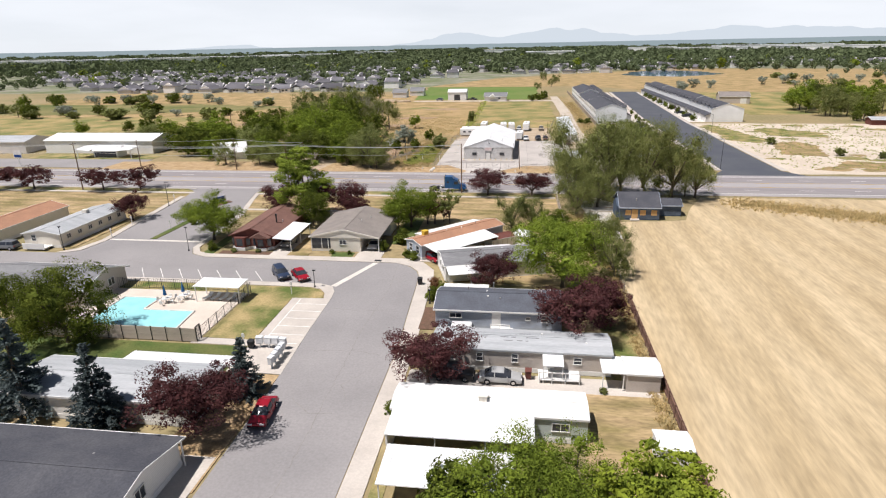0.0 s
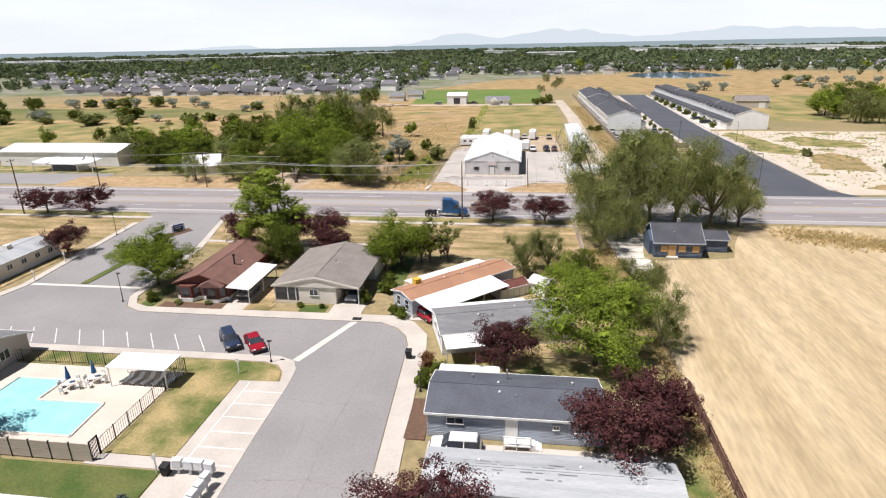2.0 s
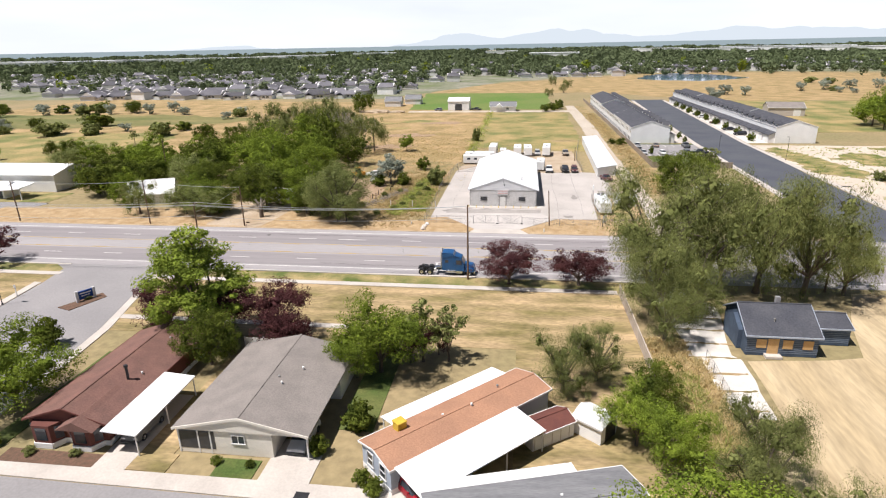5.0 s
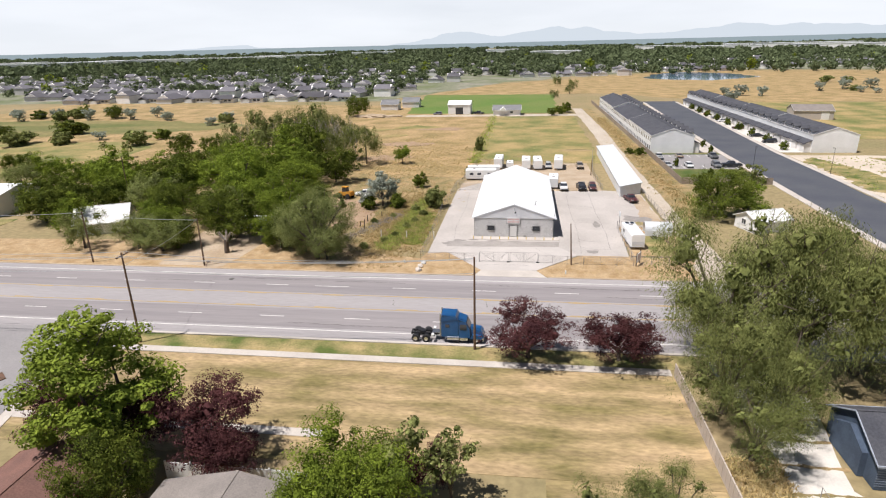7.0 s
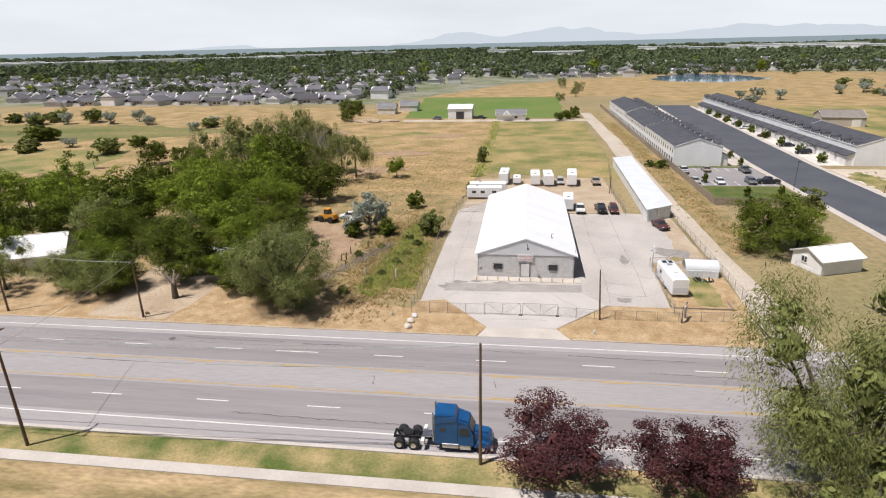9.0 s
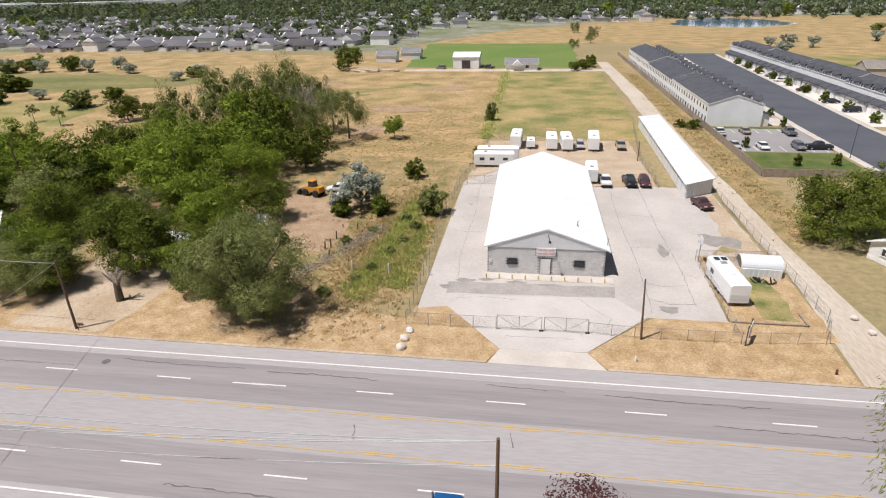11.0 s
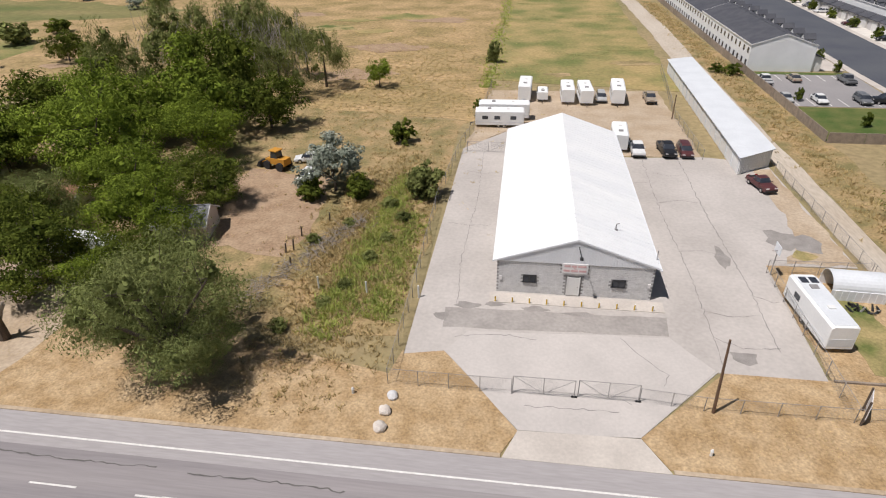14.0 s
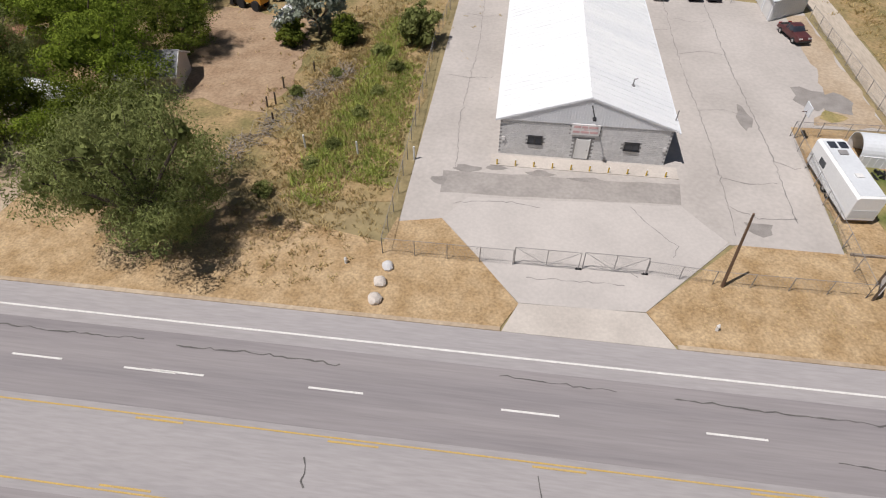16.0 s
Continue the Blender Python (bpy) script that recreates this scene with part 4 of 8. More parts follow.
for k in range(26):
    x, y = rng.uniform(-7.5, 1.5), rng.choice((-0.35, 0.25, -0.9, 0.7))
    w = rng.uniform(0.3, 1.2)
    z = 3.31 - 0.55 * abs(y) / 2.52
    tl = -0.218 if y > 0 else 0.218
    part("roof_patch", Shape().slab((x, y - 0.05, z - 0.05 * tl), (x + w, y - 0.05, z - 0.05 * tl), (x + w, y + 0.05, z + 0.05 * tl), (x, y + 0.05, z + 0.05 * tl), 0.02), "roof_grey", h, "dark weathered strip")
# C: white-roofed home with a flat carport
h = thing("mobile_home", "mint-sided mobile home with bright white coated roof", "house", pose(8.0, -136.1, 0.05), "mobile homes")
gable(h, 18.0, 4.2, 2.7, 0.35, "wall_mint", "white_coat", 0.12, skirt="wall_white")
awning(h, -8.8, 4.2, -6.0, -2.15, 2.62, 2.78, ((-8.6, -5.8), (-4.4, -5.8), (0, -5.8), (4.0, -5.8)), "white_metal")
part("cooler", Shape().box(-0.95, -0.15, -0.7, 0.1, 2.9, 3.45).box(-1.0, -0.1, -0.75, 0.15, 3.4, 3.5), "wall_cream", h, "tan rooftop evaporative cooler")
part("carport_wall", Shape().box(-8.75, -8.6, -5.9, -2.1, 0, 2.5), "wall_white", h)
window(h, 6.6, -2.1, 1.2, 1.6, 0.9, 0)
h = thing("carport", "white ribbed metal carport roof on posts", "carport", pose(6.0, -145.6, 0.05))
awning(h, -6.2, 4.5, -2.4, 2.2, 2.5, 2.7, ((-6, -2.2), (-6, 2.0), (4.3, -2.2), (4.3, 2.0), (-1, -2.2)))
# D: grey-roofed home turned a little
h = thing("mobile_home", "white mobile home with weathered grey shingle roof", "house", pose(6.0, -95.6, 0.05, 0, 0, 17), "mobile homes")
gable(h, 16.0, 7.0, 2.75, 0.85, "wall_white", "roof_grey", 0.25, skirt="wall_white")
awning(h, -8.0, -1.5, -6.6, -3.55, 2.35, 2.65, ((-7.9, -6.4), (-4.6, -6.4), (-1.7, -6.4)))
awning(h, -8.0, 4.5, 3.55, 5.2, 2.6, 2.4, ((-7.9, 5.0), (-2, 5.0), (4.3, 5.0)))
vents(h, ((-3.0, -0.8, 0.1), (-1.4, -1.2, 0.2), (2.0, 0.8, 0)), 3.4)
window(h, -8, 1.2, 1.1, 1.2, 1.1, -90)
window(h, -8, -1.6, 1.1, 1.2, 1.1, -90)
# E: rust-shingled home on the diagonal, with a white carport along it
h = thing("mobile_home", "pale blue home with rust-coloured shingles and white carport", "house", pose(-0.9, -83.9, 0.05, 0, 0, 45), "mobile homes")
gable(h, 18.6, 4.6, 2.75, 0.55, "wall_blue", "roof_orange", 0.25, skirt="wall_white")
awning(h, -9.0, 4.6, -6.4, -2.4, 2.35, 2.75, ((-8.8, -6.2), (-4, -6.2), (0, -6.2), (4.4, -6.2)))
awning(h, -6.0, 8.0, 2.4, 4.6, 2.75, 2.45, ((-5.8, 4.4), (1, 4.4), (7.8, 4.4)))
window(h, -9.3, 0.9, 0.95, 1.0, 1.4, -90)
window(h, -9.3, -1.1, 0.95, 1.0, 1.4, -90)
part("cooler", Shape().box(-6.4, -5.5, 0.9, 1.8, 2.9, 3.75).box(-6.45, -5.45, 0.85, 1.85, 3.7, 3.8), "yellow_post", h, "tan rooftop evaporative cooler")
vents(h, ((1.0, -0.3, 0.1), (5.0, 0.5, 0.1), (-2.0, 0.2, 0)), 3.3)
h = thing("garden_shed", "low shed with brown-red shingle roof and white doors", "shed", pose(6.9, -82.9, 0.05, 0, 0, 36))
gable(h, 4.8, 2.6, 1.7, 0.6, "wall_white", "wall_red", 0.15)
for k in range(5):
    part("panel_seam", Shape().box(-2.2 + k, -2.14 + k, -1.33, -1.28, 0.1, 1.6), "wall_beige", h)
h = thing("garden_shed", "white metal shed with dark cross-braced doors", "shed", pose(11.6, -81.8, 0.05, 0, 0, -38))
gable(h, 3.0, 2.8, 1.9, 0.6, "wall_white", "white_coat", 0.15)
door(h, 1.5, 0.2, 0, 1.5, 1.8, 90, "dark_metal")
# F: taupe-roofed house with porch and carport under one roof
h = thing("bungalow", "cream bungalow with wide taupe shingle roof and porch", "house", pose(-20.4, -81.0, 0.05, 0, 0, 90), "mobile homes")
x, y = 8.0, 6.5
s = Shape().side([(-2.9, 0), (y - 0.4, 0), (y - 0.4, 2.75), (0, 4.0), (-2.9, 3.2)], -x + 0.3, x - 0.4)
part("wall", s, "wall_cream", h)
s = Shape().side([(-y + 0.25, 0), (-3.0, 0), (-3.0, 3.1), (-y + 0.25, 2.75)], 2.0, x - 0.5)
part("carport_wall", s, "wall_white", h)
s = Shape()
s.slab((-x, -y, 2.75), (x, -y, 2.75), (x, 0, 4.2), (-x, 0, 4.2), 0.16).slab((-x, 0, 4.2), (x, 0, 4.2), (x, y, 2.75), (-x, y, 2.75), 0.16)
part("roof", s, "roof_tan", h)
part("ridge_cap", Shape().box(-x, x, -0.12, 0.12, 4.17, 4.23), "roof_tan", h)
part("gable_end", Shape().side([(-y + 0.3, 2.6), (y - 0.3, 2.6), (0, 4.02)], -x + 0.12, -x + 0.32), "wall_cream", h)
part("fascia", Shape().slab((-x - 0.04, -y, 2.78), (-x + 0.04, -y, 2.78), (-x + 0.04, 0, 4.23), (-x - 0.04, 0, 4.23), 0.24).slab((-x - 0.04, 0, 4.23), (-x + 0.04, 0, 4.23), (-x + 0.04, y, 2.78), (-x - 0.04, y, 2.78), 0.24), "wall_cream", h)
for yy in (-y + 0.3, 6.1, 4.2, 3.0):
    part("post", Shape().box(-x + 0.25, -x + 0.4, yy - 0.07, yy + 0.07, 0, 2.75), "white_vinyl", h)
s = Shape().box(-x + 0.28, -x + 0.36, 3.0, 6.2, 1.2, 1.28).box(-x + 0.28, -x + 0.36, 3.0, 6.2, 0.55, 0.62)
for k in range(14):
    s.box(-x + 0.3, -x + 0.34, 3.1 + k * 0.23, 3.14 + k * 0.23, 0.6, 1.22)
part("railing", s, "white_vinyl", h, "white porch railing")
# Thin dark sheet on the front wall stands in for the porch's shade.
part("porch_shade_panel", Shape().box(-x + 0.27, -x + 0.31, 2.6, 6.0, 0.5, 2.4), "glass", h)
window(h, -x + 0.3, 0.3, 1.25, 1.3, 0.95, -90)
vents(h, ((-1.6, -1.6, 0.3), (-0.6, -0.9, 0.3), (1.6, -2.6, 0.1)), 3.75)
# G: brown-roofed house with bay windows and a white carport
h = thing("bungalow", "brown-shingled bungalow with bay windows and white skirting", "house", pose(-37.6, -80.0, 0.05, 0, 0, 90), "mobile homes")
gable(h, 17.4, 8.0, 2.7, 1.35, "wall_red", "roof_brown", 0.4, skirt="wall_white", trim="wall_red")
for yy in (2.1, -1.9):
    s = Shape().prism([(-8.7, yy - 1.5), (-8.7, yy + 1.5), (-9.7, yy + 0.9), (-9.7, yy - 0.9)], 0.35, 2.4)
    b = part("bay_window", s, "wall_red", h, "bay window in dark red-brown trim")
    for px, py, tr in ((-9.7, yy, -90), (-9.23, yy + 1.23, -121), (-9.23, yy - 1.23, -59)):
        w = part("pane", WINDOW_PANE(1.2, 1.4), None, b)
        w.matrix_basis = pose(px, py, 0.8, 0, 0, tr)
    part("sill", Shape().prism([(-8.7, yy - 1.6), (-8.7, yy + 1.6), (-9.8, yy + 0.95), (-9.8, yy - 0.95)], 0.0, 0.55), "wall_white", b)
part("porch_gable", Shape().side([(-1.9, 2.55), (1.9, 2.55), (0, 3.5)], -10.3, -4.0), "roof_brown", h).matrix_basis = pose(0, -1.9, 0)
part("chimney", Shape().tube((-2.6, -2.2, 2.6), (-2.6, -2.2, 4.7), 0.14, 0.14, 10).tube((-2.6, -2.2, 4.7), (-2.6, -2.2, 4.95), 0.22, 0.2, 10), "dark_metal", h, "dark metal flue")
vents(h, ((-1.2, -2.8, 0.0), (6.0, -1.6, 0.2), (4.0, 1.0, 0)), 3.3)
part("canopy", Shape().slab((-10.0, -7.8, 2.35), (0.2, -7.8, 2.35), (0.2, -4.35, 2.62), (-10.0, -4.35, 2.62), 0.1), "white_metal", h, "white metal carport canopy")
for xx in (-9.8, -5, 0):
    part("post", Shape().box(xx - 0.05, xx + 0.05, -7.65, -7.55, 0, 2.3), "white_vinyl", h)
# H: homes by the entrance
h = thing("mobile_home", "white mobile home with pale grey-white roof", "house", pose(-78.2, -81.5, 0.05, 0, 0, 90), "mobile homes")
gable(h, 19.0, 7.4, 2.7, 0.7, "wall_cream", "pale_roof", 0.25, skirt="wall_white")
for k in range(6):
    window(h, -7.2 + 2.9 * k, -3.7, 1.2, 1.1, 0.9, 0)
part("cooler", Shape().box(2.2, 3.2, -0.5, 0.5, 3.2, 4.0), "wall_cream", h)
window(h, -9.5, 1.6, 1.2, 1.0, 1.2, -90)
part("porch", Shape().box(-11.6, -9.5, -2.0, 2.4, 0.3, 0.5).box(-11.6, -11.5, -2.0, 2.4, 0.5, 1.4), "white_vinyl", h)
h = thing("mobile_home", "low home with pinkish tan shingle roof", "house", pose(-92.5, -81.0, 0.05, 0, 0, 90), "mobile homes")
gable(h, 19.0, 8.0, 2.7, 1.0, "wall_cream", "roof_orange", 0.3, skirt="wall_white")
# I and J: homes on the west side of the street
h = thing("mobile_home", "white home with broad charcoal shingle roof", "house", pose(-28.5, -150.2, 0.05), "mobile homes")
gable(h, 20.0, 10.6, 2.8, 1.1, "wall_white", "roof_black", 0.5, skirt="wall_white")
window(h, 10.0, -0.2, 1.2, 1.3, 1.2, 90)
window(h, 10.0, -3.6, 1.2, 1.0, 1.2, 90)
vents(h, ((-4.6, 2.2, 0.9), (-3.2, 1.2, 0.1), (-2.2, 1.2, 0.1), (4.8, 2.0, 0)), 3.4)
part("post", Shape().box(10.3, 10.4, 5.2, 5.3, 0, 2.7), "white_vinyl", h)
h = thing("mobile_home", "white home with pale weathered metal roof beside spruces", "house", pose(-30.5, -136.2, 0.05), "mobile homes")
gable(h, 20.0, 7.0, 2.75, 0.6, "wall_white", "pale_roof", 0.25, skirt="wall_white")
awning(h, -2.0, 11.0, 3.55, 6.0, 2.65, 2.45, ((-1.8, 5.8), (4.5, 5.8), (10.8, 5.8)), "white_metal")
# clubhouse
h = thing("clubhouse", "low clubhouse with grey-brown shingle roof beside the pool", "building", pose(-59.6, -110.2, 0.05))
gable(h, 17.5, 9.0, 2.8, 1.5, "wall_beige", "roof_grey", 0.5)
window(h, 8.75, 1.0, 1.0, 1.4, 1.2, 90)
# dark blue boarded-up house
h = thing("boarded_house", "dark blue clapboard house with plywood-boarded windows", "house", pose(34.7, -61.0, 0.05))
gable(h, 7.8, 8.0, 2.8, 2.2, "wall_navy", "roof_black", 0.3, courses=0.24, trim="wall_blue", lap="lap_sunlit")
for x, w in ((-2.3, 1.1), (0.6, 1.1), (2.8, 1.1)):
    part("boarded_window", Shape().box(x - w / 2, x + w / 2, -4.08, -3.98, 1.0, 2.1), "plywood", h, "window boarded with plywood")
part("boarded_door", Shape().box(-1.6, -0.4, -4.08, -3.98, 0.3, 2.2), "plywood", h)
part("step", Shape().box(-1.9, -0.1, -4.9, -4.0, 0, 0.3), "concrete", h)
part("chimney", Shape().box(0.6, 1.1, 0.8, 1.3, 3.6, 5.4), "mortar", h)
vents(h, ((1.6, -1.0, 0.4), (-0.6, -2.4, 0.1)), 3.9)
part("side_gable", Shape().side([(-2.4, 0), (2.4, 0), (2.4, 2.4), (0, 3.6), (-2.4, 2.4)], -4.4, -3.9), "wall_navy", h)
h = thing("lean_to", "dark blue clapboard annex with charcoal roof", "shed", pose(41.2, -59.4, 0.05))
gable(h, 4.8, 4.6, 2.4, 0.9, "wall_navy", "roof_black", 0.25, courses=0.24, trim="wall_blue", lap="lap_sunlit")
# sheds at the field fence
h = thing("garden_shed", "tan metal shed with white rounded roof", "shed", pose(23.6, -127.4, 0.05))
gable(h, 3.4, 3.4, 2.2, 0.35, "wall_beige", "white_coat", 0.12)
awning(h, -4.2, -1.8, -1.7, 1.6, 2.1, 2.25, ((-4.1, -1.6), (-4.1, 1.5), (-2, -1.6)))
h = thing("garden_shed", "small white metal shed with a flat roof", "shed", pose(24.1, -139.4, 0.05))
gable(h, 2.8, 2.6, 1.95, 0.25, "wall_white", "white_coat", 0.1)
# pool canopy and furniture
h = thing("pool_canopy", "white flat shade canopy on slim posts by the pool", "canopy", pose(-32.4, -110.4, 0.08))
awning(h, -3.5, 3.5, -1.6, 1.6, 2.5, 2.6, ((-3.3, -1.4), (3.3, -1.4), (-3.3, 1.4), (3.3, 1.4), (0, 1.4)))


# ---- warehouse ----
WL, WE, WR = 37.8, 3.85, 2.65
h = thing("warehouse", "long grey block warehouse with bright white metal roof", "warehouse", pose(0, 0, 0.07))
s = Shape().box(-7.6, -7.42, 0.1, WL, 0, WE).box(7.42, 7.6, 0.1, WL, 0, WE).box(-7.42, 7.42, WL - 0.18, WL, 0, WE).box(-7.42, 7.42, 0.1, 0.22, 0, WE)
part("wall", s, "mortar", h)
g = Shape()
n = 60
for i in range(n):
    x0, x1 = -7.75 + 15.5 * i / n, -7.75 + 15.5 * (i + 1) / n
    for xa, xb, d in ((x0, x0 + (x1 - x0) * 0.5, 0.0), (x0 + (x1 - x0) * 0.5, x1, 0.04)):
        za, zb = WE + WR * (1 - abs(xa) / 7.75) - 0.06, WE + WR * (1 - abs(xb) / 7.75) - 0.06
        g.add([(xa, 0.02 - d, WE - 0.08), (xb, 0.02 - d, WE - 0.08), (xb, 0.02 - d, zb), (xa, 0.02 - d, za), (xa, 0.1, WE - 0.08), (xb, 0.1, WE - 0.08), (xb, 0.1, zb), (xa, 0.1, za)],
              [(0, 1, 2, 3), (7, 6, 5, 4), (0, 4, 5, 1), (1, 5, 6, 2), (2, 6, 7, 3), (3, 7, 4, 0)])
part("gable_cladding", g, "grey_metal", h, "ribbed grey metal gable cladding")
s = Shape()
for sx in (-1, 1):
    s.slab((sx * 8.05, -0.07, WE - 0.06), (0, -0.07, WE + WR + 0.05), (0, WL + 0.3, WE + WR + 0.05), (sx * 8.05, WL + 0.3, WE - 0.06), 0.1)
roof = part("roof", s, "white_metal", h, "bright white ribbed metal roof")
rib = Shape()
for k in range(42):
    y = -0.02 + 0.9 * k
    for sx in (-1, 1):
        rib.slab((sx * 8.05, y, WE - 0.03), (0, y, WE + WR + 0.08), (0, y + 0.06, WE + WR + 0.08), (sx * 8.05, y + 0.06, WE - 0.03), 0.04)
part("standing_rib", rib, "white_metal", roof)
t = Shape()
for sx in (-1, 1):
    t.add([(sx * 8.07, -0.11, WE - 0.2), (0, -0.11, WE + WR - 0.1), (0, -0.11, WE + WR + 0.07), (sx * 8.07, -0.11, WE - 0.03), (sx * 8.07, -0.06, WE - 0.2), (0, -0.06, WE + WR - 0.1), (0, -0.06, WE + WR + 0.07), (sx * 8.07, -0.06, WE - 0.03)],
          [(0, 1, 2, 3), (7, 6, 5, 4), (0, 4, 5, 1), (1, 5, 6, 2), (2, 6, 7, 3), (3, 7, 4, 0)])
part("rake_trim", t, "grey_metal", h)
part("gutter", Shape().box(8.0, 8.14, -0.3, WL, WE - 0.2, WE - 0.05), "grey_metal", h)
part("roof_vent", Shape().tube((4.2, 5.0, 4.9), (4.2, 5.0, 5.7), 0.06, 0.06, 8).tube((4.15, 5.0, 5.7), (4.5, 5.0, 5.85), 0.06, 0.05, 8), "galv", h)
part("vent_flashing", Shape().tube((4.2, 5.0, 4.8), (4.2, 5.0, 5.15), 0.3, 0.2, 10), "galv", h)
part("corner_pipe", Shape().tube((7.9, 1.6, 3.5), (7.9, 1.6, 4.9), 0.05, 0.05, 6), "galv", h)
part("lamp_arm", Shape().tube((0.15, -0.1, 5.8), (0.35, -1.2, 5.3), 0.05, 0.05, 6).box(0.2, 0.5, -1.5, -1.1, 5.15, 5.32), "dark_metal", h, "dark wall lamp on an arm")
for x in (-4.35, 4.35):
    window(h, x, 0.06, 1.35, 1.3, 0.85, 0, "dark_metal")
door(h, 0.0, 0.04, 0.1, 1.1, 2.1, 0, "white_vinyl")
sg = part("sign_board", Shape().box(-1.25, 1.25, -0.1, 0.02, 2.75, 3.85), "sign_white", h, "white sign board with faded red lettering bars")
for x0, x1, z0, z1 in ((-1.05, -0.45, 3.48, 3.7), (-0.35, 0.15, 3.48, 3.7), (0.25, 1.05, 3.48, 3.7), (-0.15, 0.15, 3.3, 3.38), (-1.1, -0.5, 2.96, 3.18), (-0.4, 0.3, 2.96, 3.18), (0.4, 1.1, 2.96, 3.18)):
    part("lettering_bar", Shape().box(x0, x1, -0.115, -0.09, z0, z1), "sign_red", sg)
for x in (-7.2, 7.25):
    part("notice_plate", Shape().box(x - 0.14, x + 0.14, -0.03, 0.05, 1.5, 1.95), "sign_white", h)
for k in range(10):
    x = -7.6 + 1.68 * k
    b = thing("bollard", "short yellow steel bollard in front of the warehouse", "bollard", pose(x, -1.75, 0.14), "yellow bollards")
    part("post", Shape().tube((0, 0, 0), (0, 0, 0.6), 0.07, 0.07, 8), "yellow_post", b)
    part("cap", Shape().tube((0, 0, 0.6), (0, 0, 0.66), 0.07, 0.03, 8), "white_vinyl", b)
# storage unit row
h = thing("storage_units", "long pale steel storage unit row with white roll-up doors", "storage shed", pose(0, 0, 0.06))
s = Shape().add([(24.9, 32.4, 0), (30.3, 36.0, 0), (31.2, 92, 0), (26.0, 90, 0), (24.9, 32.4, 2.6), (30.3, 36.0, 2.6), (31.2, 92, 2.6), (26.0, 90, 2.6)],
                [(3, 2, 1, 0), (4, 5, 6, 7), (0, 1, 5, 4), (1, 2, 6, 5), (2, 3, 7, 6), (3, 0, 4, 7)])
part("wall", s, "wall_bright", h)
s = Shape().slab((24.6, 32.0, 2.66), (30.6, 35.8, 2.82), (31.4, 92.3, 2.82), (25.7, 90.3, 2.66), 0.12)
part("roof", s, "shed_metal", h)
rb = Shape()
for k in range(16):
    t = (k + 0.5) / 16
    x, y = 24.9 + 5.4 * t, 32.4 + 3.6 * t
    rb.box(x - 0.05, x + 0.05, y - 0.09, y, 0.05, 2.55)
part("wall_rib", rb, "wall_bright", h)
for k in range(17):
    y = 34.2 + 3.3 * k
    x = 24.9 + 1.1 * (y - 32.4) / 57.6
    d = part("roll_up_door", Shape().box(x - 0.05, x + 0.02, y - 1.2, y + 1.2, 0.05, 2.2), "white_vinyl", h, "white roll-up door")
    for q in (1.2, -1.36):
        part("door_jamb", Shape().box(x - 0.08, x + 0.02, y + q, y + q + 0.16, 0, 2.4), "shed_metal", d)

